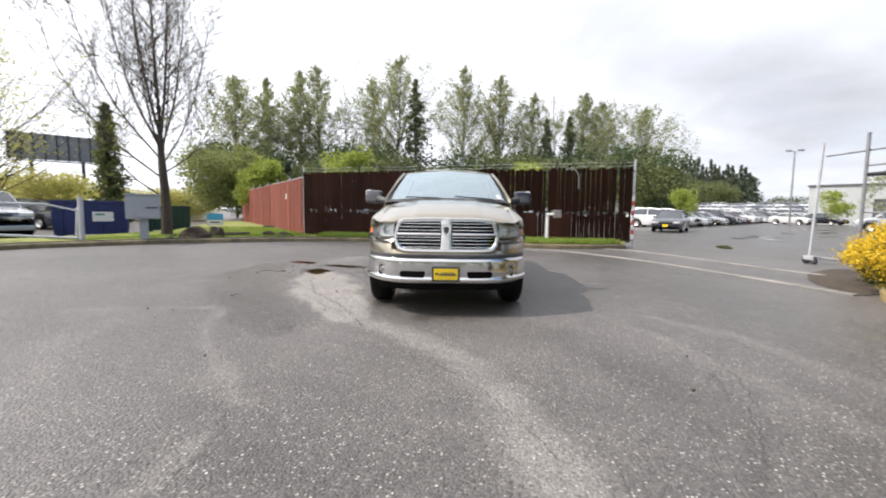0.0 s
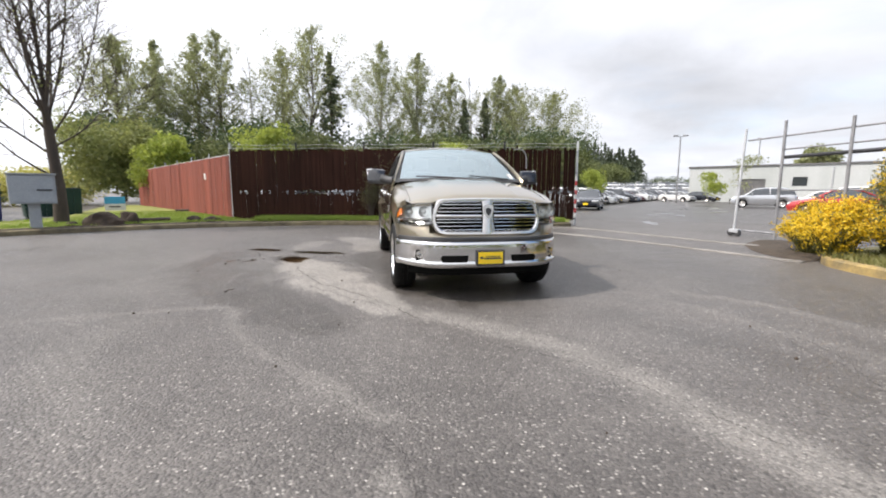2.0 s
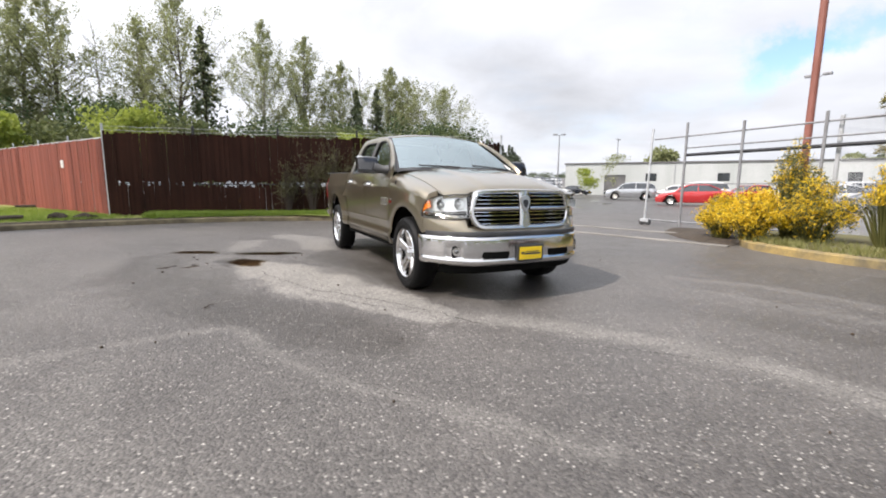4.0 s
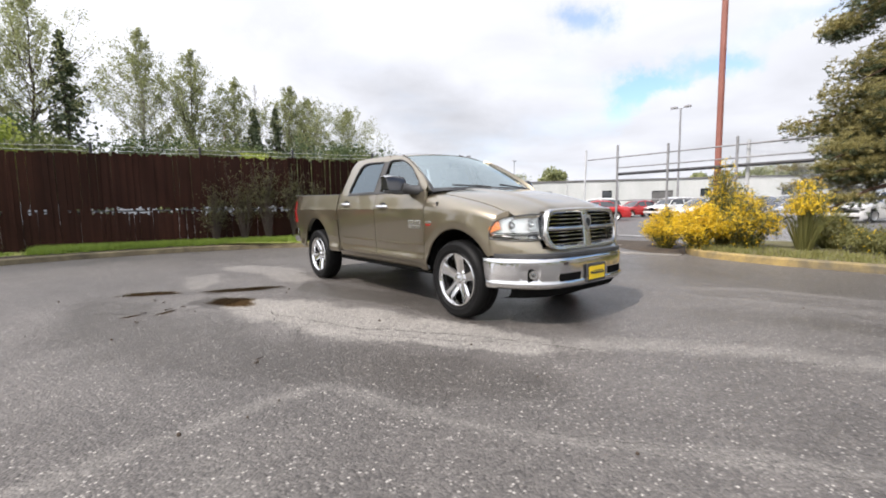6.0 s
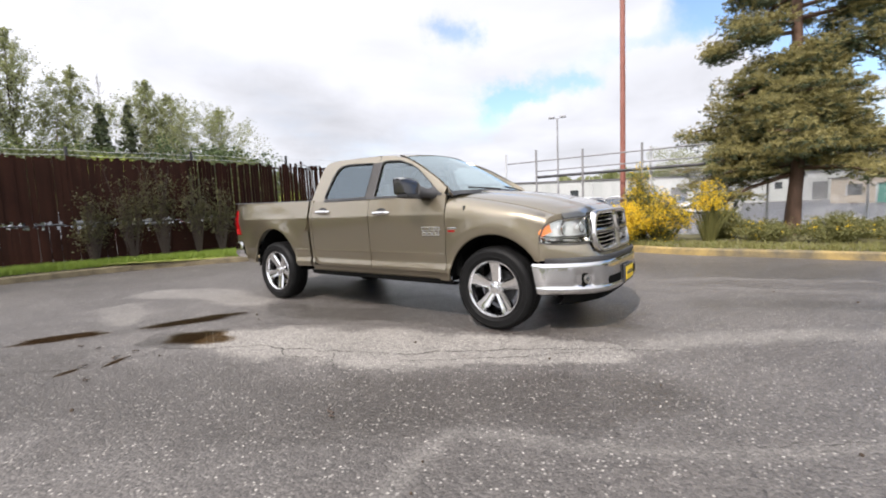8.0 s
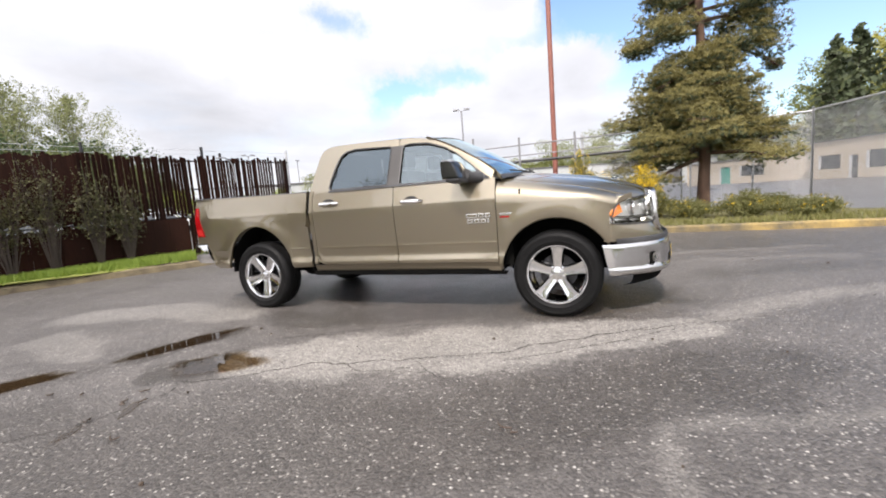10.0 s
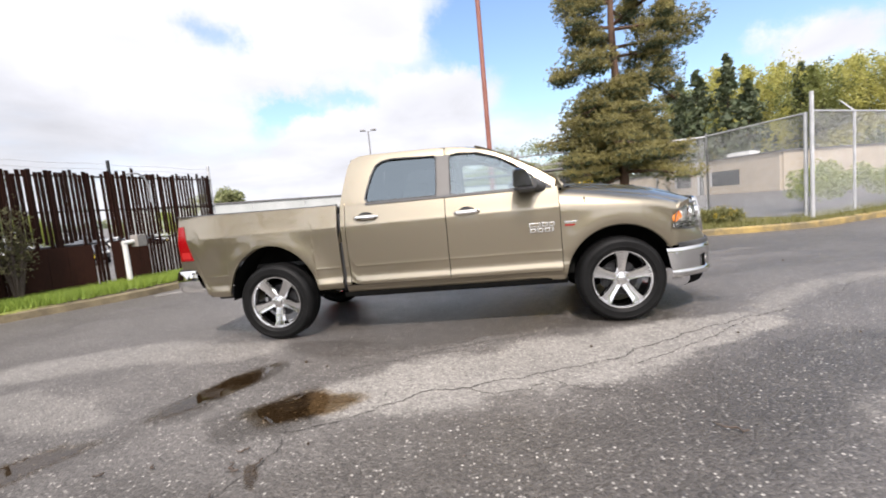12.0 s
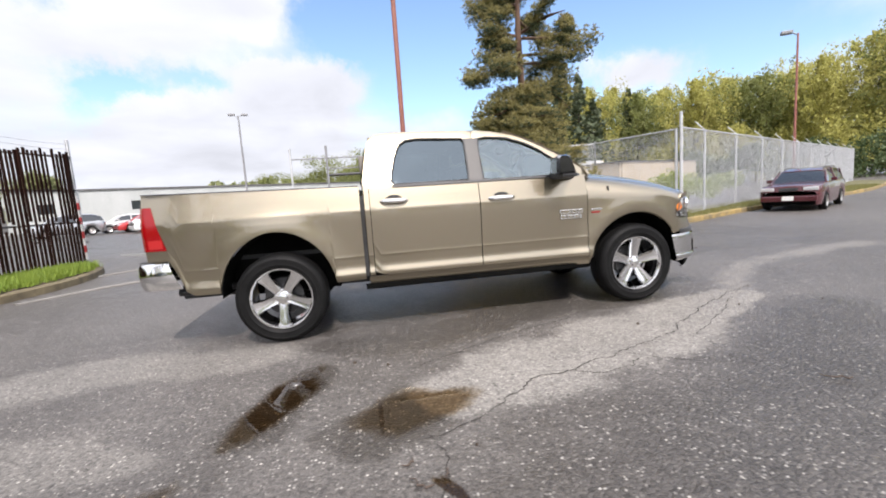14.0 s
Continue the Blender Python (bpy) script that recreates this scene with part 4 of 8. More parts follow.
# the row of tall trees behind the fence: bearing, rise in degrees, distance, width, kind
ROW = [(-26.7, 15.1, 66, 7.0, 0), (-22.6, 15.4, 70, 4.5, 0), (-19.5, 16.5, 72, 5.0, 0), (-17.0, 17.4, 70, 6.5, 0), (-13.4, 15.8, 74, 5.0, 2),
       (-10.2, 16.3, 70, 6.0, 0), (-7.4, 19.0, 68, 8.0, 0), (-4.9, 16.5, 66, 5.0, 1), (1.4, 17.6, 72, 6.5, 0), (6.2, 16.9, 73, 6.5, 0),
       (10.0, 14.5, 74, 6.0, 0), (13.3, 14.6, 80, 5.5, 2), (16.2, 14.5, 80, 5.5, 0), (19.0, 13.3, 80, 7.0, 0), (23.2, 12.1, 83, 8.0, 0), (12.0, 11.5, 70, 4.0, 1), (14.8, 11.8, 78, 4.0, 1)]
for i, (az_, el_, dist, w, kind_) in enumerate(ROW):
    x, y = at_bearing(az_, dist)
    h = 1.2 + dist * math.tan(radians(el_))
    if kind_ == 1:
        conifer(x, y, h, w * 1.7, 40 + i, M_NEEDLE_D, 20, "tall dark fir behind the fence", "firs behind the fence", 0.55)
    else:
        tall_tree(x, y, h, w * 1.30, M_LEAF_MID, 60 + i, 19000, 0.21, M_PALEBARK if i % 3 else M_BARK, 0.22,
                  "tall leafless pale-barked tree" if kind_ == 2 else "tall slender poplar in thin spring leaf", kind_ == 2)


# trees on the wooded slope and beyond the side lot are kinds of the same
SLOPE = [(113.0, 10.6, 84, 10), (115.8, 11.8, 90, 11), (118.6, 11.4, 86, 10), (121.4, 11.0, 92, 12), (124.3, 10.2, 86, 11), (127.2, 10.3, 94, 12), (130.0, 10.4, 84, 10), (132.8, 10.2, 92, 12),
         (135.6, 9.9, 86, 11), (138.5, 10.1, 90, 12), (141.4, 10.5, 84, 11), (144.5, 11.6, 88, 13), (148.0, 12.4, 84, 13), (151.5, 12.6, 86, 13)]


def thicket(name, label, clumps, leaf, size, seed, per):
    """A far wood or hedge: clumps (x, y, z, radius, height) of leaves in one mesh."""
    r = random.Random(seed)
    verts, faces = [], []
    for x, y, z, rad, hh in clumps:
        leaf_cloud(verts, faces, (x, y, z), (rad, rad, hh), per, size, r)
    return tagged(from_lists(name, verts, faces, leaf), label, "woodland", kind="stuff")


def belt(az0, az1, d0, d1, el0, el1, n, rad, hh, seed, eye=(0.3, -6.0)):
    r = random.Random(seed)
    out = []
    for k in range(n):
        az_ = az0 + (az1 - az0) * (k + r.random()) / n
        d = r.uniform(d0, d1)
        x, y = at_bearing(az_, d, eye)
        out.append((x, y, 1.2 + d * math.tan(radians(r.uniform(el0, el1))), rad * r.uniform(0.7, 1.3), hh * r.uniform(0.7, 1.3)))
    return out


thicket("understorey_dark", "dark evergreen undergrowth behind the fence", belt(-30, 27, 58, 66, 0.5, 7.0, 150, 2.2, 1.9, 1), M_LEAF_DARK, 0.34, 2, 460)
thicket("understorey_mid", "mid-green undergrowth below the tall trees", belt(-30, 27, 54, 60, 0.5, 6.4, 110, 1.9, 1.6, 3), M_LEAF_MIDDARK, 0.32, 4, 420)
thicket("understorey_bright", "fresh bright green saplings behind the fence", belt(-16, -11, 40, 44, 3.5, 7.0, 9, 1.1, 0.9, 5) + belt(8, 10.5, 40, 44, 4.5, 6.0, 5, 1.0, 0.6, 6) + belt(-25, -22, 36, 40, 2, 5.4, 7, 1.0, 0.9, 7), M_LEAF_BRIGHT, 0.3, 8, 240)
thicket("hill_wood", "dark wooded hillside in the distance", belt(24, 34.5, 200, 230, 0.5, 3.6, 70, 5.0, 3.4, 9) + belt(34, 42, 260, 300, 0.3, 1.6, 30, 5, 3, 10), M_NEEDLE_HAZE, 0.8, 11, 420)
for k in range(26):
    az_ = 24.5 + 10.5 * k / 26
    el_ = 7.3 - max(0, az_ - 28) * 0.42 + random.Random(k).uniform(-0.8, 0.3)
    x, y = at_bearing(az_, 190 + 20 * random.Random(k + 9).random())
    conifer(x, y, 195 * math.tan(radians(el_)) + 1, 8, 200 + k, M_NEEDLE_HAZE, 14, "far dark fir on the hillside", "far firs", 0.75, 40)
thicket("mid_trees_right", "green leafy trees beyond the parking lot", belt(24, 27.5, 95, 105, 0.5, 5.0, 22, 2.6, 2.2, 12) + belt(28, 33, 150, 160, 0.3, 3.4, 22, 3.6, 2.4, 13), M_LEAF_MIDDARK, 0.45, 14, 520)
thicket("bright_shrub", "bright spring-green tree among the parked cars", belt(27.0, 28.8, 46, 48, 0.7, 2.5, 10, 0.8, 0.7, 15), M_LEAF_BRIGHT, 0.18, 16, 260)
thicket("far_woods", "distant wooded skyline", belt(42, 100, 260, 320, 0.2, 1.5, 90, 7, 3, 17) + belt(84, 112, 150, 170, 1.0, 4.6, 60, 5, 3, 18) + belt(72, 104, 130, 140, 0.5, 3.0, 60, 4, 2.2, 38, EYE_R), M_LEAF_MID, 1.6, 19, 200)
thicket("lot_trees", "small roadside tree beside the white building", belt(40.4, 41.9, 58, 60, 0.3, 2.2, 9, 0.9, 0.8, 20), M_LEAF_BRIGHT, 0.22, 21, 180)
thicket("lot_tree_thin", "thinly leafed tree beside the white building", belt(43.2, 45.0, 57, 60, 0.8, 4.0, 10, 1.0, 0.7, 43), M_LEAF_MID, 0.2, 44, 70)
thicket("lot_tree_dark", "round tree above the white building", belt(53.0, 55.6, 95, 97, 2.0, 4.4, 12, 1.6, 1.3, 22, (-4.6, -2.0)), M_LEAF_MID, 0.6, 23, 200)

thicket("east_hill", "rounded green wooded hill beyond the fence", belt(77, 84, 130, 140, 0.5, 3.6, 22, 3.2, 2.0, 61, EYE_R) + belt(83, 90, 120, 130, 0.5, 5.4, 28, 3.2, 2.2, 62, EYE_R) + belt(89, 106, 110, 120, 0.5, 6.4, 50, 3.2, 2.4, 63, EYE_R), M_LEAF_OLIVE, 0.34, 64, 420)
# added trees outside every view, a dark skyline for the paint to reflect
thicket("unseen_woods", "unseen woods added behind the viewpoint for reflections", belt(158, 304, 62, 84, 0.3, 6.5, 135, 4.0, 3.2, 41), M_LEAF_OLIVE, 1.1, 42, 150)

# wooded slope beyond the chain-link fence
for i, (az_, el_, dist, w) in enumerate(SLOPE):
    x, y = at_bearing(az_, dist, EYE_R)
    tall_tree(x, y, 1.2 + dist * math.tan(radians(el_)), w, M_LEAF_YEL if i % 4 else M_LEAF_OLIVE, 400 + i, 19000, 0.33, M_BARK, 0.06, "tall sunlit yellow-green tree on the wooded slope").name = "slope_tree"
thicket("slope_yellow", "sunlit yellow-green young growth on the slope", belt(110, 152, 94, 104, 0.5, 6.5, 110, 2.6, 2.4, 24, EYE_R), M_LEAF_YEL, 0.38, 25, 420)
thicket("slope_mid", "green trees on the slope", belt(112, 152, 78, 84, 0.5, 4.6, 60, 2.2, 2.2, 26, EYE_R), M_LEAF_YEL, 0.32, 27, 420)
thicket("slope_dark", "dark undergrowth at the foot of the slope", belt(126, 152, 70, 78, 0.2, 2.4, 40, 1.8, 1.6, 28, EYE_R), M_LEAF_DARK, 0.34, 29, 420)
thicket("fence_shrubs", "bright green shrubs growing behind the chain-link fence", belt(126.0, 129.5, 19.5, 21, -1.5, 0.4, 9, 0.45, 0.4, 30, EYE_R) + belt(129, 134, 24, 27, -1.5, 0.2, 9, 0.5, 0.4, 31, EYE_R), M_LEAF_BRIGHT, 0.10, 32, 420)
for k, (az_, el_, d) in enumerate(((115.3, 13.3, 60), (112.5, 12.4, 62), (110.8, 11.9, 64), (117.2, 10.5, 66), (121.6, 11.0, 84), (137, 8.6, 98), (143, 9.0, 98), (147, 11.0, 90))):
    x, y = at_bearing(az_, d, (-5.2, 0.3))
    conifer(x, y, d * math.tan(radians(el_)) + 1.2, 9.5, 300 + k, M_NEEDLE_D, 18, "dark fir rising above the slope", "slope firs", 0.6)


# the bare tree on the verge
def bare_tree():
    r = random.Random(12)
    t = thing("bare_tree", "large tree with bare branches and swelling buds on the verge", "tree", at=pose(-11.1, 10.75, 0.16))
    bm_ = bmesh.new()
    tips = []
    right, back = Vector((0.832, 0.555, 0)), Vector((-0.555, 0.832, 0))
    up = Vector((0, 0, 1))
    tube(bm_, [up * -0.1, up * 1.2 + right * 0.02, up * 2.6 - right * 0.05, up * 3.9 - right * 0.10], [0.22, 0.17, 0.145, 0.10], 10)
    # leaders: height of the fork, reach to the side, height of the tip, reach away, thickness
    for z0, reach, z1, away, rad in ((2.2, -4.4, 8.2, 0.6, 0.036), (2.9, -3.4, 9.8, -1.0, 0.040), (3.3, -2.2, 11.2, 1.2, 0.045), (3.7, -1.1, 12.2, -0.6, 0.060), (3.9, -0.2, 12.6, 0.4, 0.070),
                                     (3.7, 0.6, 12.0, -1.2, 0.060), (3.3, 1.3, 10.8, 0.8, 0.045), (2.7, 2.1, 8.6, -0.4, 0.036), (1.5, -2.2, 3.9, -0.8, 0.036), (2.4, 2.4, 5.2, 0.9, 0.032), (2.9, 0.6, 9.6, 2.6, 0.04), (3.0, -0.9, 9.4, -2.6, 0.04)):
        a = up * z0 - right * 0.06
        reach, away = reach * 0.82, away * 0.8
        e = right * reach + back * away + up * z1
        b = a + right * reach * 0.46 + back * away * 0.45 + up * (z1 - z0) * 0.26
        c = a + right * reach * 0.80 + back * away * 0.8 + up * (z1 - z0) * 0.60
        curve = [Vector(p) for p in smooth_line([a, b, c, e], 0.38)]
        n_ = len(curve)
        tube(bm_, curve, [rad * (1 - 0.88 * k / (n_ - 1)) for k in range(n_)], 7, False)
        for k in range(2, n_):
            for _ in range(3 if k % 2 else 2):
                f = k / (n_ - 1)
                d = (curve[k] - curve[k - 1]).normalized()
                side = Matrix.Rotation(r.uniform(0, 6.28), 3, d) @ d.orthogonal().normalized()
                grow(bm_, curve[k], (d * 0.8 + side * r.uniform(0.5, 1.0) + up * 0.15).normalized(), (1.5 - 0.7 * f) * r.uniform(0.5, 1.2), max(0.012, rad * 0.42 * (1 - 0.8 * f)), 2, r, tips, 0.75, 2, 0.3, 4, 0.78, 0.0065)
    part("trunk", bm_, M_BARK, t, smooth=True)
    verts, faces = [], []
    for q, d in tips:
        leaf_cloud(verts, faces, q, (0.22, 0.22, 0.2), 3, 0.05, r)
        if q.z < 4.6 and r.random() < 0.5:
            leaf_cloud(verts, faces, q - d * 0.2, (0.3, 0.3, 0.25), 9, 0.09, r)
    from_lists("crown", verts, faces, M_LEAF_OLIVE, t, "thin yellow-green buds")
    return t


bare_tree()
# trees round the left end
thicket("left_trees", "spring-green trees beyond the side lot", belt(-52, -41.5, 34, 40, -0.8, 2.4, 40, 1.3, 0.9, 33) + belt(-43, -30, 48, 56, -0.5, 1.6, 60, 1.6, 1.0, 34), M_LEAF_YEL, 0.18, 35, 480)
thicket("left_hedge", "green hedge trees behind the red fence", belt(-31.5, -25.5, 42, 48, 0.5, 6.4, 36, 1.6, 1.4, 36), M_LEAF_OLIVE, 0.26, 37, 330)
thicket("left_sapling", "fresh bright sapling beside the red fence", belt(-26.6, -25.2, 36, 38, 1.0, 4.4, 8, 0.6, 0.7, 39), M_LEAF_BRIGHT, 0.15, 40, 260)
x, y = at_bearing(-47.6, 33)
tall_tree(x, y, 1.2 + 33 * math.tan(radians(15.5)), 6.0, M_LEAF_YEL, 91, 5200, 0.13, M_BARK, 0.1, "thinly leafed spring tree beyond the side lot")
x, y = at_bearing(-38.9, 36)
conifer(x, y, 1.2 + 36 * math.tan(radians(10.6)), 2.7, 77, M_LEAF_MIDDARK, 22, "dark conifer beyond the waste containers", "", 0.2, 110)


# the big pine
def pine():
    r = random.Random(4)
    t = thing("pine_tree", "large old pine with layered olive-green boughs", "pine tree", at=pose(9.65, -2.95, 0.15))
    bm_ = bmesh.new()
    line = [Vector((-0.1, 0.05, -0.1)), Vector((0.0, 0, 1.0)), Vector((0.25, -0.1, 2.4)), Vector((0.3, 0, 4.2)), Vector((0.2, 0.1, 6.5)), Vector((0.3, 0.0, 9.0)), Vector((0.25, 0, 11.6))]
    tube(bm_, line, [0.20, 0.155, 0.14, 0.125, 0.10, 0.06, 0.02], 10)
    verts, faces = [], []
    v2, f2 = [], []

    def spray(c, rad, n, thick=0.4):
        for _ in range(n):
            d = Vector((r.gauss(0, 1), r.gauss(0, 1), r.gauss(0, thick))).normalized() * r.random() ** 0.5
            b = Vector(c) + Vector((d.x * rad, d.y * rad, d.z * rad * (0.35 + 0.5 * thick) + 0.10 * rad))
            # needles low in a spray go dark: shade put into their colour
            shade_side = d.z < -0.18
            tv, tf = (v2, f2) if shade_side else (verts, faces)
            for _k in range(11):
                a = Vector((r.gauss(0, 0.8), r.gauss(0, 0.8), r.gauss(0.35, 0.55))).normalized() * r.uniform(0.06, 0.12)
                s = a.orthogonal().normalized() * 0.010
                s = Matrix.Rotation(r.uniform(0, 6.28), 3, a.normalized()) @ s
                i = len(tv)
                tv += [b - s, b + s, b + a]
                tf.append((i, i + 1, i + 2))

    def bough(z, ang, L, rise, pads, dens):
        p = Vector((0.2, 0, z))
        d = Vector((math.cos(ang), math.sin(ang), rise)).normalized()
        q = p + d * L * 0.55
        e = p + d * L + Vector((0, 0, -0.12 * L))
        tube(bm_, [p, q, e], [0.065, 0.045, 0.015], 5, False)
        for k in range(pads):
            u = 0.35 + 0.65 * (k + r.random() * 0.7) / pads
            c = p.lerp(q, u / 0.55) if u < 0.55 else q.lerp(e, (u - 0.55) / 0.45)
            side = Vector((-d.y, d.x, 0)) * r.uniform(-0.5, 0.5) * L * 0.45
            tube(bm_, [c, c + side], [0.02, 0.008], 3, False)
            spray(c + side + Vector((0, 0, r.gauss(0.05, 0.28))), r.uniform(0.34, 0.78), dens)

    # broad drooping skirt, wider on its open side
    for k in range(50):
        ang = r.uniform(0, 6.28)
        z = r.uniform(1.6, 4.4)
        bough(z, ang, (3.3 - 0.66 * (z - 1.5)) * r.uniform(0.5, 1.0) * (1.08 if math.sin(ang) > 0.1 else 0.75), r.uniform(-0.40, 0.15), 6, 100)
    # bare trunk between heavy separate pads, drooping at their tips
    def limb(z, ang, L, rise, droop, pads, size):
        p = Vector((0.25, 0, z))
        d = Vector((math.cos(ang), math.sin(ang), rise)).normalized()
        q = p + d * L * 0.6
        e = p + d * L - Vector((0, 0, droop))
        tube(bm_, [p, q, e], [0.06, 0.04, 0.012], 5, False)
        for k in range(pads):
            u = 0.40 + 0.62 * (k + r.random() * 0.6) / pads
            c = p.lerp(q, u / 0.6) if u < 0.6 else q.lerp(e, (u - 0.6) / 0.4)
            c2 = c + Vector((-d.y, d.x, 0)) * r.uniform(-0.42, 0.42) * L * 0.5 + Vector((0, 0, r.gauss(0.06, 0.22)))
            tube(bm_, [p.lerp(q, 0.7), c, c2], [0.02, 0.015, 0.006], 3, False)
            spray(c2, size * r.uniform(0.6, 1.25), 165, 0.9)

    for z, ang, L, rise, droop, pads, size in ((5.15, 1.55, 1.95, 0.05, 0.55, 8, 0.50), (6.35, 1.75, 1.45, 0.12, 0.25, 7, 0.50), (5.45, -1.45, 1.75, 0.06, 0.15, 7, 0.50), (4.75, -1.35, 2.05, -0.10, 0.60, 7, 0.48), (6.3, -1.6, 2.5, 0.0, 0.25, 7, 0.40), (7.4, 1.3, 1.6, 0.15, 0.2, 7, 0.5)):
        limb(z, ang, L, rise, droop, pads, size)
    for k in range(18):
        z = 5.0 + 6.6 * k / 18
        limb(z, 2.4 * k + r.uniform(-0.5, 0.5), (1.95 if z < 8.5 else 1.95 - (z - 8.5) * 0.45) * r.uniform(0.6, 1.1), r.uniform(-0.1, 0.25), r.uniform(0.05, 0.4), 5, 0.46)
    part("trunk", bm_, M_PINEBARK, t, smooth=True)
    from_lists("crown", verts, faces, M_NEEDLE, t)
    # the darker half of the crown, painted as self-shading
    from_lists("shaded_crown", v2, f2, M_NEEDLE_D, t, "pine needles coloured dark as shade under each spray")
    return t


pine()


def broom(x, y, w, h, seed, n=1500, flower=0.75, z=0.15, label="broom bush covered in bright yellow flowers", bare=0.0):
    r = random.Random(seed)
    t = thing("broom_bush", label, "bush", "flowering broom", at=pose(x, y, z))
    bm_ = bmesh.new()
    vf, ff, vg, fg = [], [], [], []
    for k in range(110):
        ang = r.uniform(0, 6.28)
        out = r.random() ** 0.6
        e = Vector((math.cos(ang) * w * 0.5 * out, math.sin(ang) * w * 0.5 * out, h * (1.05 - 0.55 * out ** 2) * r.uniform(0.7, 1.08)))
        b = Vector((e.x * 0.25, e.y * 0.25, 0))
        mid = b.lerp(e, 0.55) + Vector((0, 0, h * 0.1))
        tube(bm_, [b, mid, e], [0.012, 0.008, 0.004], 3, False)
        for j in range(n // 110):
            u = r.random() ** 0.6
            c = (mid.lerp(e, u) if r.random() < 0.75 else b.lerp(mid, u)) + Vector((r.gauss(0, 0.06), r.gauss(0, 0.06), r.gauss(0, 0.06)))
            if c.z < bare * h:
                continue
            yes = r.random() < flower * min(1, c.z / h + 0.5)
            leaf_cloud(vf if yes else vg, ff if yes else fg, c, (0.055, 0.055, 0.055), 5, 0.036 if yes else 0.036, r)
    part("stem", bm_, M_BROOM_G, t)
    from_lists("foliage", vg, fg, M_BROOM_G, t)
    from_lists("blossom", vf, ff, M_BROOM, t, "bright yellow blossom")
    return t


broom(6.75, 0.55, 1.25, 0.95, 1, 3600, 0.9)
broom(7.5, 1.55, 1.1, 0.95, 7, 2200, 0.8, z=0.03)
broom(7.3, -0.25, 1.3, 1.15, 2, 3000, 0.55, label="broom bush with yellow flowers on green stems")
broom(7.75, 0.35, 1.0, 1.9, 3, 1700, 0.35, label="tall leggy broom with a few yellow flowers")
broom(7.45, -1.25, 0.95, 1.35, 4, 2000, 0.7, label="broom bush with bare lower stems and yellow tips", bare=0.58)
for k, (x, y, w, h) in enumerate(((7.9, -2.3, 1.5, 0.42), (7.5, -3.5, 1.3, 0.55), (8.5, -4.3, 1.6, 0.38), (8.3, -1.5, 1.1, 0.75), (7.2, -4.7, 1.2, 0.35))):
    broom(x, y, w, h, 50 + k, 2000, 0.03, label="low straggling green shrub in the bed")


def blades(name, label, spots, hgt, seed, spread=0.06, blade=M_GRASS):
    r = random.Random(seed)
    verts, faces = [], []
    for x, y, z in spots:
        for _ in range(5):
            bx, by = x + r.gauss(0, spread), y + r.gauss(0, spread)
            a = r.uniform(0, 6.28)
            w = r.uniform(0.006, 0.012)
            hh = hgt * r.uniform(0.4, 1.2)
            lx, ly = r.gauss(0, 0.35) * hh, r.gauss(0, 0.35) * hh
            i = len(verts)
            verts += [(bx - math.cos(a) * w, by - math.sin(a) * w, z), (bx + math.cos(a) * w, by + math.sin(a) * w, z), (bx + lx, by + ly, z + hh)]
            faces.append((i, i + 1, i + 2))
    return tagged(from_lists(name, verts, faces, blade), label, "grass", kind="stuff")


r_ = random.Random(9)
spots = []
for k in range(7500):
    i = r_.randrange(int(len(KERB_BACK) * 0.45), len(KERB_BACK) - 1)
    u = r_.random()
    p = np.array(KERB_BACK[i])
    fy = FENCE_A.y + (p[0] - FENCE_A.x) * along.y / along.x
    y = p[1] + 0.16 + (fy - 0.1 - p[1] - 0.16) * u
    if y > p[1] + 0.14:
        spots.append((p[0] + r_.uniform(-0.2, 0.2), y, 0.17))
blades("verge_grass", "long bright grass growing along the slat fence", spots, 0.16, 10)
spots = []
line = KERB_SIDE
for k in range(3600):
    i = r_.randrange(2, int(len(line) * 0.75))
    p = np.array(line[i])
    spots.append((p[0] + 0.17 + r_.random() ** 1.5 * 1.4, p[1] + r_.uniform(-0.25, 0.25), 0.14))
blades("bed_grass", "weeds and grass along the yellow kerb", spots, 0.13, 11, blade=M_WEED)


spots = []
while len(spots) < 5200:
    x, y = r_.uniform(-14.0, -5.5), r_.uniform(7.5, 19.0)
    u = (x + 6.45) / (-17.2 + 6.45)
    kerb = min(KERB_BACK, key=lambda p: (p[0] - x) ** 2)[1]
    if kerb + 0.35 < y < 13.0 + 16.5 * u - 0.2 and x > -13.0:
        spots.append((x, y, 0.185))
blades("lawn_grass", "short uneven grass on the verge beside the red fence", spots, 0.07, 13, 0.05)


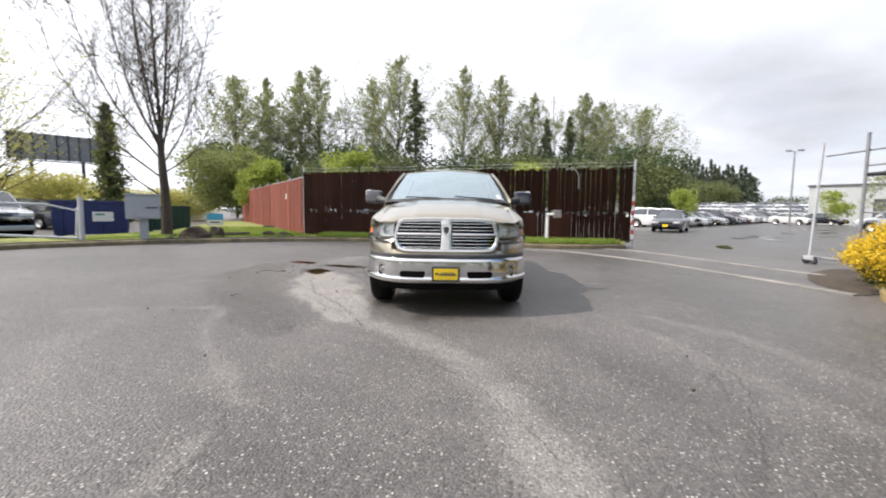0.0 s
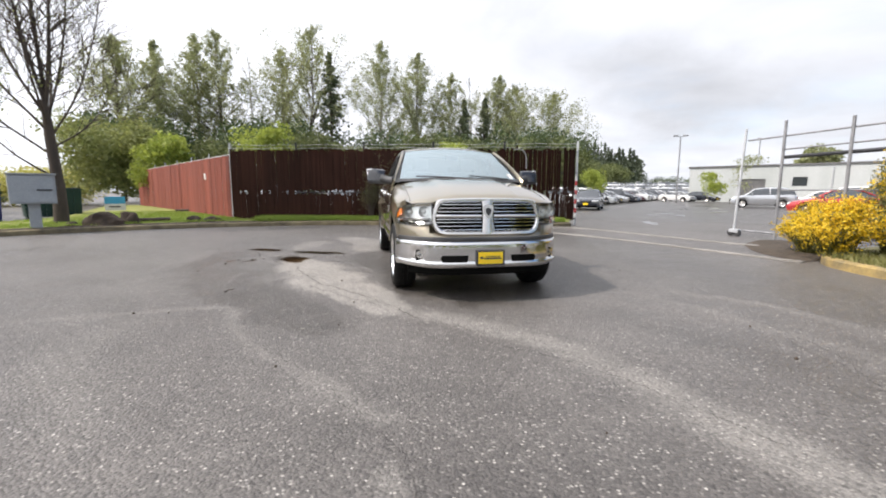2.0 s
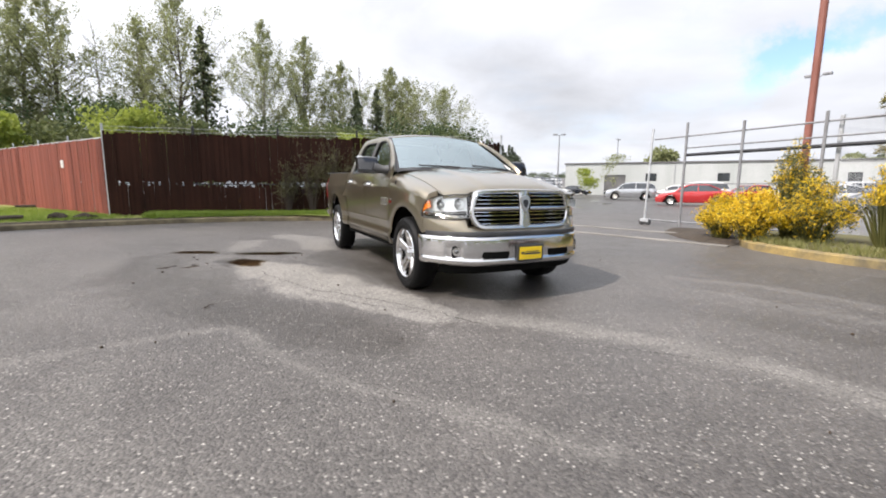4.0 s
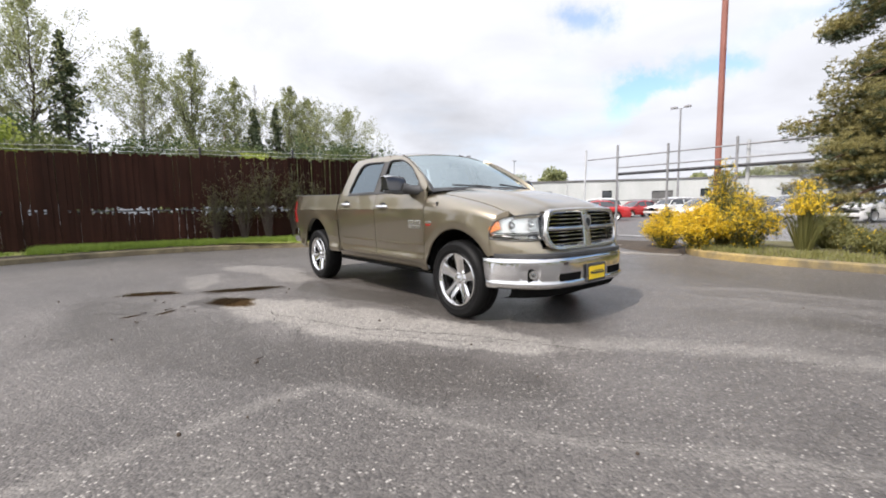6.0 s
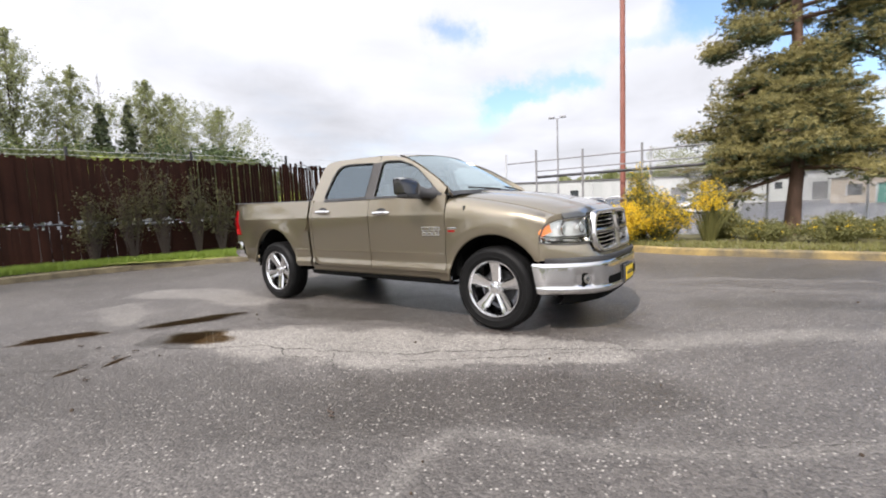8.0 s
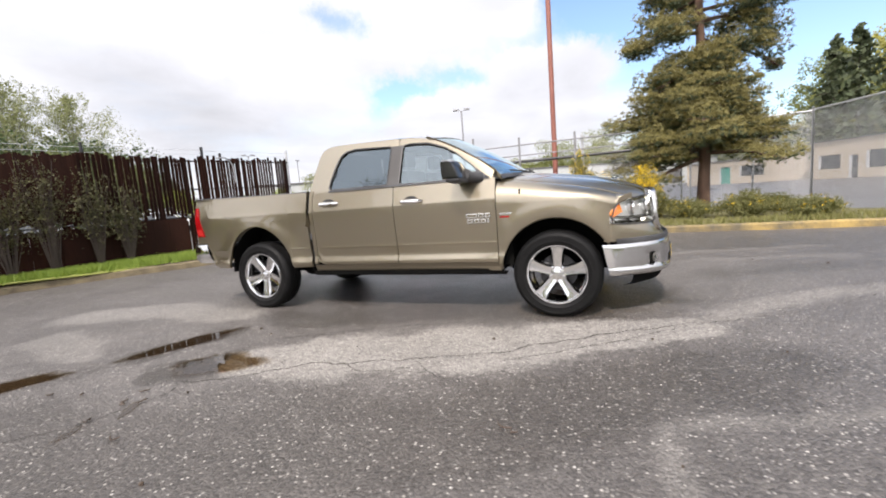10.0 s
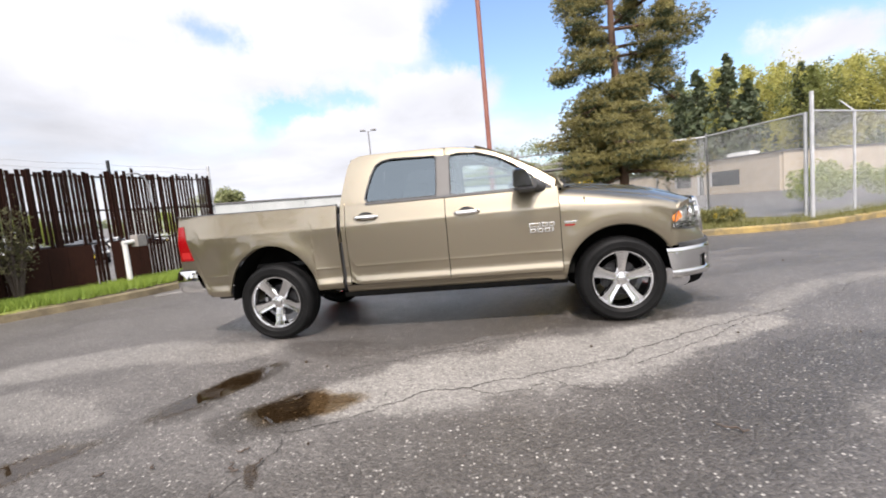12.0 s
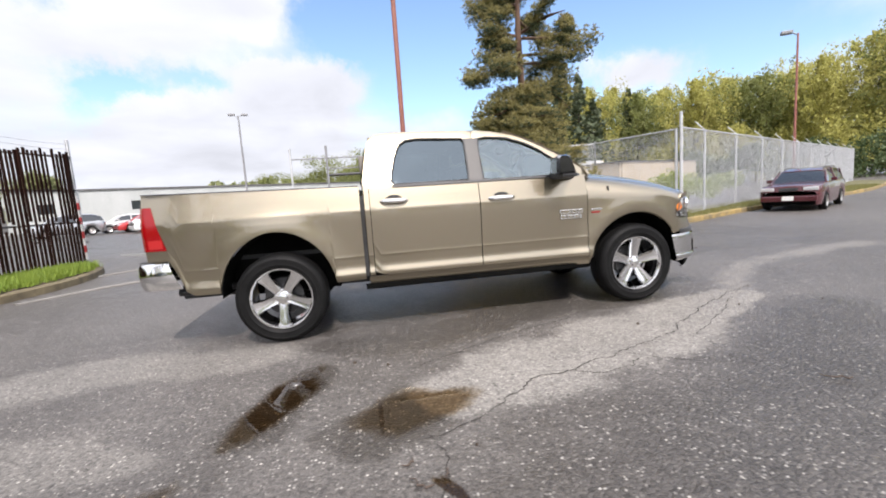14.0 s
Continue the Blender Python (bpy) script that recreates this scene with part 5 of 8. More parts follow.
def dry_shrub(x, y, w, h, seed):
    """A thin leggy shrub with brown stems and sparse olive leaves."""
    r = random.Random(seed)
    t_ = thing("dry_shrub", "thin straggly shrub with brown stems against the slat fence", "shrub", "shrubs by the fence", at=pose(x, y, 0.17))
    bm_ = bmesh.new()
    vs, fs = [], []
    for k in range(34):
        ang = r.uniform(0, 6.28)
        out = r.random() ** 0.7
        e = Vector((math.cos(ang) * w * 0.5 * out, math.sin(ang) * w * 0.22 * out, h * r.uniform(0.5, 1.05)))
        mid = Vector((e.x * 0.5, e.y * 0.5, e.z * 0.55)) + Vector((r.gauss(0, 0.06), r.gauss(0, 0.04), 0))
        tube(bm_, [Vector((e.x * 0.12, e.y * 0.12, -0.03)), mid, e], [0.011, 0.008, 0.004], 3, False)
        for j in range(20):
            c = mid.lerp(e, r.random()) + Vector((r.gauss(0, 0.13), r.gauss(0, 0.05), r.gauss(0, 0.12)))
            leaf_cloud(vs, fs, c, (0.06, 0.05, 0.06), 3, 0.045, r)
    part("stem", bm_, M_BARK, t_)
    from_lists("foliage", vs, fs, M_SCRUB, t_)
    return t_


for k, (s_, w, h) in enumerate(((5.7, 0.9, 1.7), (6.5, 1.0, 2.3), (7.2, 1.0, 2.4), (8.0, 1.1, 2.3), (8.6, 0.8, 1.9))):
    p = FENCE_A + along * s_ - across * 0.28
    dry_shrub(p.x, p.y, w, h, 70 + k)

# ---- the pickup truck: front axle at y = 0, nose towards -y ----
def keyed(x, keys):
    """Smooth interpolation through (place, value) keys."""
    if x <= keys[0][0]:
        return keys[0][1]
    if x >= keys[-1][0]:
        return keys[-1][1]
    for i in range(len(keys) - 1):
        (a, p), (b, q) = keys[i], keys[i + 1]
        if a <= x <= b:
            t = (x - a) / (b - a)
            m0 = (q - keys[i - 1][1]) / (b - keys[i - 1][0]) if i else (q - p) / (b - a)
            m1 = (keys[i + 2][1] - p) / (keys[i + 2][0] - a) if i + 2 < len(keys) else (q - p) / (b - a)
            h = b - a
            return (2 * t ** 3 - 3 * t * t + 1) * p + (t ** 3 - 2 * t * t + t) * h * m0 + (3 * t * t - 2 * t ** 3) * q + (t ** 3 - t * t) * h * m1


def straight(x, keys):
    return float(np.interp(x, [k[0] for k in keys], [k[1] for k in keys]))


def sheet(P, inward=None, depth=0.02):
    """A panel from rows of points; with inward, its rim is folded in."""
    P = [[Vector(p) for p in row] for row in P]
    if inward is not None:
        off = Vector(inward) * depth
        P = [[row[0] + off] + row + [row[-1] + off] for row in P]
        P = [[p + off if 0 < k < len(P[0]) - 1 else p for k, p in enumerate(P[0])]] + P + [[p + off if 0 < k < len(P[-1]) - 1 else p for k, p in enumerate(P[-1])]]
    bm_ = bmesh.new()
    vs = [[bm_.verts.new(p) for p in row] for row in P]
    for a, b in zip(vs, vs[1:]):
        for k in range(len(a) - 1):
            bm_.faces.new((a[k], a[k + 1], b[k + 1], b[k]))
    bmesh.ops.remove_doubles(bm_, verts=bm_.verts[:], dist=1e-5)
    bmesh.ops.recalc_face_normals(bm_, faces=bm_.faces[:])
    return bm_


def outward(bm_, axis, sign):
    """Turns the mesh so that most of its area faces that way."""
    bm_.normal_update()
    if sum(f_.normal[axis] * f_.calc_area() for f_ in bm_.faces) * sign < 0:
        bmesh.ops.reverse_faces(bm_, faces=bm_.faces[:])
    return bm_


def lathe(profile, n=40, sx=1, centre=(0, 0, 0)):
    """Turns (radius, x) points round the x axis."""
    bm_ = bmesh.new()
    rings = []
    for r, x in profile:
        rings.append([bm_.verts.new((centre[0] + x * sx, centre[1] + r * math.cos(2 * math.pi * k / n), centre[2] + r * math.sin(2 * math.pi * k / n))) for k in range(n)])
    for a, b in zip(rings, rings[1:]):
        for k in range(n):
            bm_.faces.new((a[k], a[(k + 1) % n], b[(k + 1) % n], b[k]))
    bmesh.ops.remove_doubles(bm_, verts=bm_.verts[:], dist=1e-6)
    bmesh.ops.recalc_face_normals(bm_, faces=bm_.faces[:])
    return bm_


def prism(outline, put, depth):
    """A flat outline [(u, v)] placed by put(u, v) and thickened along depth."""
    bm_ = bmesh.new()
    d = Vector(depth)
    a = [bm_.verts.new(put(u, v)) for u, v in outline]
    b = [bm_.verts.new(Vector(put(u, v)) + d) for u, v in outline]
    n = len(a)
    bm_.faces.new(a)
    bm_.faces.new(b[::-1])
    for k in range(n):
        bm_.faces.new((a[k], b[k], b[(k + 1) % n], a[(k + 1) % n]))
    bmesh.ops.recalc_face_normals(bm_, faces=bm_.faces[:])
    return bm_


def loop_points(outline, n):
    """n points evenly along a closed outline."""
    P = [np.array(p, float) for p in outline] + [np.array(outline[0], float)]
    L = [0]
    for a, b in zip(P, P[1:]):
        L.append(L[-1] + np.linalg.norm(b - a))
    out = []
    for k in range(n):
        s = L[-1] * k / n
        i = max(j for j in range(len(L) - 1) if L[j] <= s + 1e-9)
        t = (s - L[i]) / (L[i + 1] - L[i])
        out.append(P[i] * (1 - t) + P[i + 1] * t)
    return out


def by_angle(outline, centre, n):
    """Where n rays from centre cross an outline."""
    out = []
    for k in range(n):
        a = 2 * math.pi * k / n
        d = np.array((math.cos(a), math.sin(a)))
        best = None
        for i in range(len(outline)):
            p, q = np.array(outline[i], float), np.array(outline[(i + 1) % len(outline)], float)
            m = np.array((d, p - q)).T
            if abs(np.linalg.det(m)) < 1e-12:
                continue
            s, t = np.linalg.solve(m, p - np.array(centre))
            if s > 0 and -1e-9 <= t <= 1 + 1e-9 and (best is None or s < best):
                best = s
        out.append(np.array(centre) + d * best)
    return out


SIDE = [(0.42, 0.925), (0.50, 0.950), (0.545, 0.978), (0.575, 0.984), (0.64, 0.964), (0.725, 0.9735), (0.74, 0.978), (0.755, 0.9765), (0.95, 0.990), (1.10, 0.999), (1.165, 0.998), (1.20, 0.988), (1.30, 0.962), (1.40, 0.935)]
BELT, ZC = 1.365, [(-0.83, 1.138), (-0.74, 1.186), (-0.58, 1.242), (-0.35, 1.303), (-0.07, 1.35), (0.3, 1.395), (0.75, 1.425)]


def nose(x):
    """The plan curve of the front end."""
    return -0.975 + 0.50 * (abs(x) / 0.975) ** 4.4


def set_back(x):
    """How far grille, lamps and hood edge stand behind the bumper's curve."""
    return 0.092 * (1 - min(1.0, abs(x) / 0.98) ** 3)


def side_x(y, z):
    x = straight(z, SIDE)
    for c, top in ((0.0, 0.95), (3.57, 1.03)):
        d = math.hypot(y - c, (z - 0.42) * 0.95)
        x += 0.028 * math.exp(-((d - 0.55) / 0.13) ** 2) if z > 0.45 else 0
    if y < -0.2:
        x *= keyed(-y, [(0.2, 1.0), (0.47, 0.972), (0.62, 0.918), (0.7, 0.87)])
    if y > 4.2:
        x -= 0.05 * ((y - 4.2) / 0.46) ** 2
    return x


def arch(y, c, top):
    d = abs(y - c) / 0.512
    return 0.44 + (top - 0.44) * math.sqrt(max(0, 1 - d * d)) if d < 1 else 0.0


def columns(y0, y1, step, c=None):
    ys = list(np.linspace(y0, y1, max(2, int((y1 - y0) / step) + 1)))
    if c is not None:
        ys += [c + 0.512 * math.sin(a) for a in np.linspace(-math.pi / 2, math.pi / 2, 33)]
        ys += [c - 0.5125, c + 0.5125]
    return sorted(y for y in set(round(y, 5) for y in ys) if y0 <= y <= y1)


LO, HI = [(0.60, 0.862), (0.75, 0.850), (0.90, 0.852), (0.975, 0.868)], [(0.60, 1.095), (0.75, 1.093), (0.88, 1.075), (0.93, 1.052), (0.962, 0.985), (0.977, 0.90)]


def nose_x(y):
    """How far out the front end's plan curve is at y."""
    return 0.975 * min(1.0, max(0.0, (y + 0.975) / 0.50)) ** (1 / 4.4)


def hood_z(x, y):
    e = abs(x) / 0.84
    dome = 0.022 * (1 / (1 + math.exp((abs(x) - 0.42 - 0.1 * max(0, y)) * 55)))
    return keyed(y, ZC) - 0.022 + dome - (0.105 - 0.055 * min(1, max(0, (y + 0.5) / 1.0))) * e ** 5


truck = thing("pickup_truck", "metallic taupe crew-cab pickup truck with chrome trim, parked on the asphalt", "pickup truck")


def both(name, build, material, label="", smooth=True):
    out = []
    for s in (-1, 1):
        out.append(part(name, outward(build(s), 0, s), material, truck, label, smooth))
    return out


Z_LOW = [0.50, 0.52, 0.545, 0.56, 0.575, 0.60, 0.64, 0.69, 0.725, 0.733, 0.74, 0.747, 0.755, 0.80, 0.88, 0.95, 1.03, 1.10, 1.14, 1.165, 1.18, 1.20, 1.25, 1.30]


def side_panel(y0, y1, z0f, z1f, s, c=None, n=26, step=0.06):
    rows = []
    for y in columns(y0, y1, step, c):
        lo, hi = z0f(y), z1f(y)
        zs = [z for z in Z_LOW if lo + 0.004 < z < hi - 0.004]
        zs = [lo] + zs + [hi]
        # the same number of points in each column
        t = np.linspace(0, len(zs) - 1, n)
        zz = [float(np.interp(q, range(len(zs)), zs)) for q in t] if len(zs) != n else zs
        if lo > 0.56:
            zz = list(np.linspace(lo, hi, n))
        rows.append([(s * side_x(y, z), y, z) for z in zz])
    return sheet(rows, (-s, 0, 0), 0.025)


both("front_door", lambda s: side_panel(0.545, 1.648, lambda y: 0.545, lambda y: BELT, s, n=40), M_TAUPE)
both("rear_door", lambda s: side_panel(1.656, 2.70, lambda y: 0.545 + 0.5 * max(0, y - 2.62), lambda y: BELT, s, n=40), M_TAUPE)
both("cab_corner", lambda s: side_panel(2.706, 2.752, lambda y: 0.55, lambda y: BELT + 0.03, s, n=40), M_TAUPE)
both("rocker_panel", lambda s: side_panel(0.53, 2.76, lambda y: 0.43, lambda y: 0.540, s), M_TAUPE)
both("rocker_cover", lambda s: sheet([[(s * 0.955, y, 0.47), (s * 0.94, y, 0.42), (s * 0.88, y, 0.40), (s * 0.78, y, 0.42)] for y in np.linspace(0.5, 2.8, 8)]), M_DARK, "black lower sill moulding")


def rail_z(y):
    return 1.385 + 0.035 * (y - 2.8) / 1.8


both("bedside", lambda s: side_panel(2.794, 4.66, lambda y: max(arch(y, 3.57, 1.03), 0.515 + 0.325 * min(1, max(0, (y - 4.345) / 0.115))), rail_z, s, 3.57, 44), M_TAUPE)


def fender(s):
    rows = []
    for y in sorted(set(columns(-0.66, 0.538, 0.05, 0.0) + [-0.4745, -0.478, -0.485, -0.495, -0.51, -0.53])):
        seam = hood_z(0.83, y) - 0.004
        lo = max(arch(y, 0.0, 0.955), 0.44 if y > 0 else 0.70)
        if y < -0.474:
            lo = straight(nose_x(y), HI) + 0.010
        pts = [(side_x(y, z), z) for z in np.linspace(lo, min(1.10, seam - 0.10), 16)] if lo < seam - 0.11 else [(side_x(y, lo + 0.003 * k), lo + 0.003 * k) for k in range(16)]
        xe, ze = pts[-1]
        top = 0.83 * min(1, side_x(y, 1.0) / 0.95)
        for k in range(1, 9):
            a = k / 8
            pts.append((xe + (top - xe) * (1 - math.cos(a * math.pi / 2)) * 1.0, ze + (seam - ze) * math.sin(a * math.pi / 2)))
        rows.append([(s * x, y, z) for x, z in pts])
    return sheet(rows, (-s * 0.6, 0, -0.5), 0.02)


both("fender", fender, M_TAUPE)


# hood
rows = []
for u in np.linspace(0, 1, 30):
    row = []
    for x in np.linspace(-0.826, 0.826, 61):
        y0 = 0.56 - 0.12 * (1 - (x / 0.83) ** 2)
        y1 = nose(x) + set_back(x) + 0.085 - 0.062 * min(1, max(0, (abs(x) - 0.56) / 0.1))
        y = y0 + (y1 - y0) * u
        row.append((x, y, hood_z(x, y) + (0.0 if u < 0.97 else -0.012)))
    rows.append(row)
part("hood", outward(sheet(rows, (0, 0, -1), 0.03), 2, 1), M_TAUPE, truck, smooth=True)


def front_y(x, z, out=0.0):
    return nose(x) + set_back(x) + 0.14 * (z - 0.93) - out


# body-coloured chin under grille and lamps, sloping out to the bumper
def chin_y(x, z):
    side = min(1.0, max(0.0, (abs(x) - 0.57) / 0.09))
    top = 0.775 + 0.093 * side
    k = min(1.0, max(0.0, (z - 0.705) / (top - 0.705)))
    recess = 0.08 * (1 - side) * (z > 0.775)
    return nose(x) - 0.004 + (set_back(x) + 0.005) * k ** 0.85 - 0.012 * math.sin(math.pi * k) + recess


rows = []
for z in (0.705, 0.712, 0.722, 0.735, 0.75, 0.765, 0.78, 0.80, 0.82, 0.845, 0.868):
    row = [(x, chin_y(x, z), z) for x in np.linspace(-0.966, 0.966, 69)]
    rows.append([(-0.968, -0.452, z), (-0.971, -0.474, z)] + row + [(0.971, -0.474, z), (0.968, -0.452, z)])
part("front_panel", outward(sheet(rows, (0, 1, 0), 0.03), 1, -1), M_TAUPE, truck, smooth=True)
rows = [[(x, front_y(x, z) + 0.08, z) for x in np.linspace(-0.9, 0.9, 33)] for z in (0.66, 0.9, 1.12)]
part("grille_backing", outward(sheet(rows), 1, -1), M_DARK, truck)

# grille
RING = [(0, 1.154), (0.28, 1.152), (0.515, 1.143), (0.566, 1.122), (0.598, 1.06), (0.624, 0.95), (0.626, 0.89), (0.606, 0.82), (0.566, 0.770), (0.52, 0.750), (0.24, 0.744), (0, 0.743)]
outline = RING + [(-x, z) for x, z in RING[-2:0:-1]]
outer = loop_points(outline, 96)


def inset(p, w):
    c = np.array((0, 0.948))
    return c + (p - c) * np.array((1 - w / 0.61, 1 - w / 0.205))


bm = bmesh.new()
prof = [(0.0, -0.01), (0.0, 0.020), (0.012, 0.036), (0.034, 0.034), (0.046, 0.020), (0.050, -0.05)]
rings = []
for w, o in prof:
    rings.append([bm.verts.new((inset(p, w)[0], front_y(inset(p, w)[0], inset(p, w)[1], o), inset(p, w)[1])) for p in outer])
for a, b in zip(rings, rings[1:]):
    for k in range(96):
        bm.faces.new((a[k], a[(k + 1) % 96], b[(k + 1) % 96], b[k]))
bmesh.ops.recalc_face_normals(bm, faces=bm.faces[:])
grille = part("grille", bm, M_POST, truck, "chrome crosshair grille", smooth=True)


def bar(x0, x1, z0, z1, out, depth, n=14):
    rows = []
    for x in np.linspace(x0, x1, n):
        zc, hz = (z0 + z1) / 2, (z1 - z0) / 2
        rows.append([(x, front_y(x, zc + hz * b, out - a) , zc + hz * b) for a, b in ((depth, -1), (0.006, -0.9), (0, -0.4), (0, 0.4), (0.006, 0.9), (depth, 1))])
    return sheet(rows)


for s in (-1, 1):
    part("crossbar", outward(bar(s * 0.07, s * 0.580, 0.936, 0.974, 0.032, 0.05), 1, -1), M_POST, grille, smooth=True)
    for zc, xm in ((0.806, 0.53), (0.845, 0.56), (0.886, 0.57), (0.920, 0.575), (1.003, 0.565), (1.042, 0.545), (1.081, 0.515)):
        part("slat", outward(bar(s * 0.07, s * xm, zc - 0.0062, zc + 0.0062, 0.014, 0.018, 8), 1, -1), M_CHROME, grille, smooth=True)
post = [(0.068, 1.14), (0.060, 1.06), (0.058, 0.97), (0.060, 0.88), (0.072, 0.755)]
part("centre_post", outward(sheet([[(x * t, front_y(x * t, z, 0.036 - 0.01 * abs(t) ** 3), z) for t in np.linspace(-1, 1, 9)] for x, z in post], (0, 1, 0), 0.06), 1, -1), M_POST, grille, smooth=True)
em = [(-0.05, 1.07), (0, 1.085), (0.05, 1.07), (0.058, 1.02), (0.035, 0.96), (0, 0.925), (-0.035, 0.96), (-0.058, 1.02)]
part("emblem", prism(em, lambda u, v: (u, front_y(u, v, 0.052), v), (0, 0.02, 0)), M_SATIN, grille, "plain shield-shaped badge")
part("emblem_inlay", prism([(u * 0.55, 1.0 + (v - 1.0) * 0.55) for u, v in em], lambda u, v: (u, front_y(u, v, 0.058), v), (0, 0.01, 0)), M_BLACK, grille)

# headlights


def lamp_rows(s, out, x0=0.618, x1=0.974, shrink=0.0, n=22):
    rows = []
    for x in np.linspace(x0, x1, n):
        lo, hi = straight(x, LO) + shrink, straight(x, HI) - shrink
        rows.append([(s * (x + (0.010 + out * 0.3) * (x > 0.93)), front_y(x, z, out), z) for z in np.linspace(lo, hi, 8)])
    return rows


for s in (-1, 1):
    lamp = part("headlight", outward(sheet(lamp_rows(s, -0.045)), 1, -1), M_LAMPBACK, truck, "clear headlight with amber corner", smooth=True)
    lens = part("lens", outward(sheet(lamp_rows(s, 0.014), (0, 1, 0), 0.006), 1, -1), M_LENS, lamp, smooth=True)
    lens.visible_shadow = False
    edge_ = [p for p in ([r_[-1] for r_ in lamp_rows(s, 0.012)] + [r_[0] for r_ in lamp_rows(s, 0.012)][::-1])]
    part("lamp_rim", tube(bmesh.new(), [Vector(p) for p in edge_ + edge_[:1]], 0.006, 5), M_BLACK, lamp)
    # chrome brow and lower strip inside the lens
    for z0, z1, mt in ((0.008, 0.052, M_CHROME), (0.060, 0.070, M_BLACK)):
        part("bezel", outward(sheet([[(s * x, front_y(x, z, -0.004 - 0.03 * (k_ == 1)), z) for k_, z in enumerate((straight(x, LO) + z0, straight(x, LO) + z1))] for x in np.linspace(0.635, 0.955, 14)], (0, 1, 0), 0.03), 1, -1), mt, lamp, smooth=True)
    part("amber_reflector", outward(sheet([[(p[0], p[1], z_) for p, z_ in zip(r, np.linspace(r[0][2] + (r[-1][2] - r[0][2]) * 0.52, r[-1][2] - 0.016, 8))] for r in lamp_rows(s, 0.004, 0.922, 0.964, 0.0, 10)], (0, 1, 0), 0.02), 1, -1), M_AMBER, lamp, "amber side reflector", True)
    for xc, zc, rr in ((0.700, 1.000, 0.062), (0.835, 0.992, 0.066)):
        c = Vector((s * xc, front_y(xc, zc, -0.004), zc))
        bm = bmesh.new()
        rings = []
        for q in range(6):
            a = q / 5
            rings.append([bm.verts.new(c + Vector((math.cos(k * math.pi / 10) * rr * (1 - 0.6 * a * a), 0.05 * a, math.sin(k * math.pi / 10) * rr * (1 - 0.6 * a * a)))) for k in range(20)])
        for a, b in zip(rings, rings[1:]):
            for k in range(20):
                bm.faces.new((a[k], a[(k + 1) % 20], b[(k + 1) % 20], b[k]))
        bowl = part("reflector_bowl", bm, M_CHROME, lamp, smooth=True)
        bm = bmesh.new()
        bmesh.ops.create_uvsphere(bm, u_segments=16, v_segments=10, radius=rr * 0.52)
        bmesh.ops.translate(bm, verts=bm.verts[:], vec=c + Vector((0, 0.035, 0)))
        part("bulb", bm, M_LAMPBACK, bowl, smooth=True)

# front bumper: a section swept along the nose, with pockets for the fog lamps
def nose_line():
    xs = [x for x in np.concatenate([np.linspace(0, 0.66, 23), np.linspace(0.68, 0.86, 16), np.linspace(0.875, 0.975, 14)])]
    half = [(x, nose(x)) for x in xs] + [(0.979, -0.455), (0.981, -0.43), (0.981, -0.405)]
    return [(-x, y) for x, y in half[:0:-1]] + half


line = nose_line()
BZ = [(0.708, -0.07), (0.716, -0.006), (0.712, 0.014), (0.700, 0.024), (0.675, 0.027), (0.640, 0.029), (0.606, 0.031), (0.596, 0.0315), (0.570, 0.033), (0.535, 0.0340), (0.505, 0.032), (0.490, 0.034), (0.480, 0.040), (0.471, 0.044), (0.448, 0.041), (0.424, 0.020), (0.410, -0.02), (0.408, -0.07)]
rows = []
for i, (x, y) in enumerate(line):
    p, q = np.array(line[max(i - 1, 0)]), np.array(line[min(i + 1, len(line) - 1)])
    d = (q - p) / np.linalg.norm(q - p)
    nx, ny = d[1], -d[0]
    side = min(1.0, max(0.0, (abs(x) - 0.93) / 0.045))
    row = []
    for z, o in [(q - 0.034, w_) for q, w_ in BZ]:
        pocket = 0.012 if 0.698 < abs(x) < 0.822 and 0.468 < z < 0.60 else 0.0
        o_ = (o - pocket) * (1 - 0.55 * side if o > 0 else 1)
        back = -0.055 * side * max(0.0, (0.69 - z) / 0.28)
        row.append((x + nx * o_, y + ny * o_ + back, z + 0.03 * max(0, abs(x) - 0.6) * (z < 0.48)))
    rows.append(row)
bumper = part("front_bumper", outward(sheet(rows), 1, -1), M_BUMPER, truck, "chrome front bumper", smooth=True)
for s in (-1, 1):
    rows = [[(s * x, nose(x) - 0.0385, z) for x in np.linspace(0.245 + 0.4 * abs(z - 0.495) * (z < 0.495), 0.545 - 0.5 * abs(z - 0.495), 9)] for z in np.linspace(0.458, 0.532, 5)]
    part("air_slot", outward(sheet(rows, (0, 1, 0), 0.02), 1, -1), M_DARK, bumper, "black air intake")
    c = Vector((s * 0.755, nose(0.755) - 0.022, 0.530))
    n_out = Vector((s * 0.45, -0.89, 0))
    bez = [(0.050 * math.copysign(abs(math.cos(t_)) ** 0.5, math.cos(t_)), 0.068 * math.copysign(abs(math.sin(t_)) ** 0.5, math.sin(t_))) for t_ in np.linspace(0, 2 * math.pi, 24, endpoint=False)]
    ax = Vector((0.89, s * 0.45, 0))
    fog = part("fog_lamp", prism(bez, lambda u, v: c + ax * u + Vector((0, 0, v - 0.012)) + n_out * 0.006, n_out * -0.03), M_DARK, bumper, "dark recessed fog lamp pocket")
    part("fog_ring", tube(bmesh.new(), [c - n_out * 0.03, c + n_out * 0.010, c + n_out * 0.014, c + n_out * 0.008], [0.040, 0.040, 0.034, 0.030], 20), M_SATIN, fog, smooth=True)
    part("fog_lens", tube(bmesh.new(), [c + n_out * 0.004, c + n_out * 0.012, c + n_out * 0.017], [0.029, 0.026, 0.012], 16), M_SMOKE, fog, smooth=True)
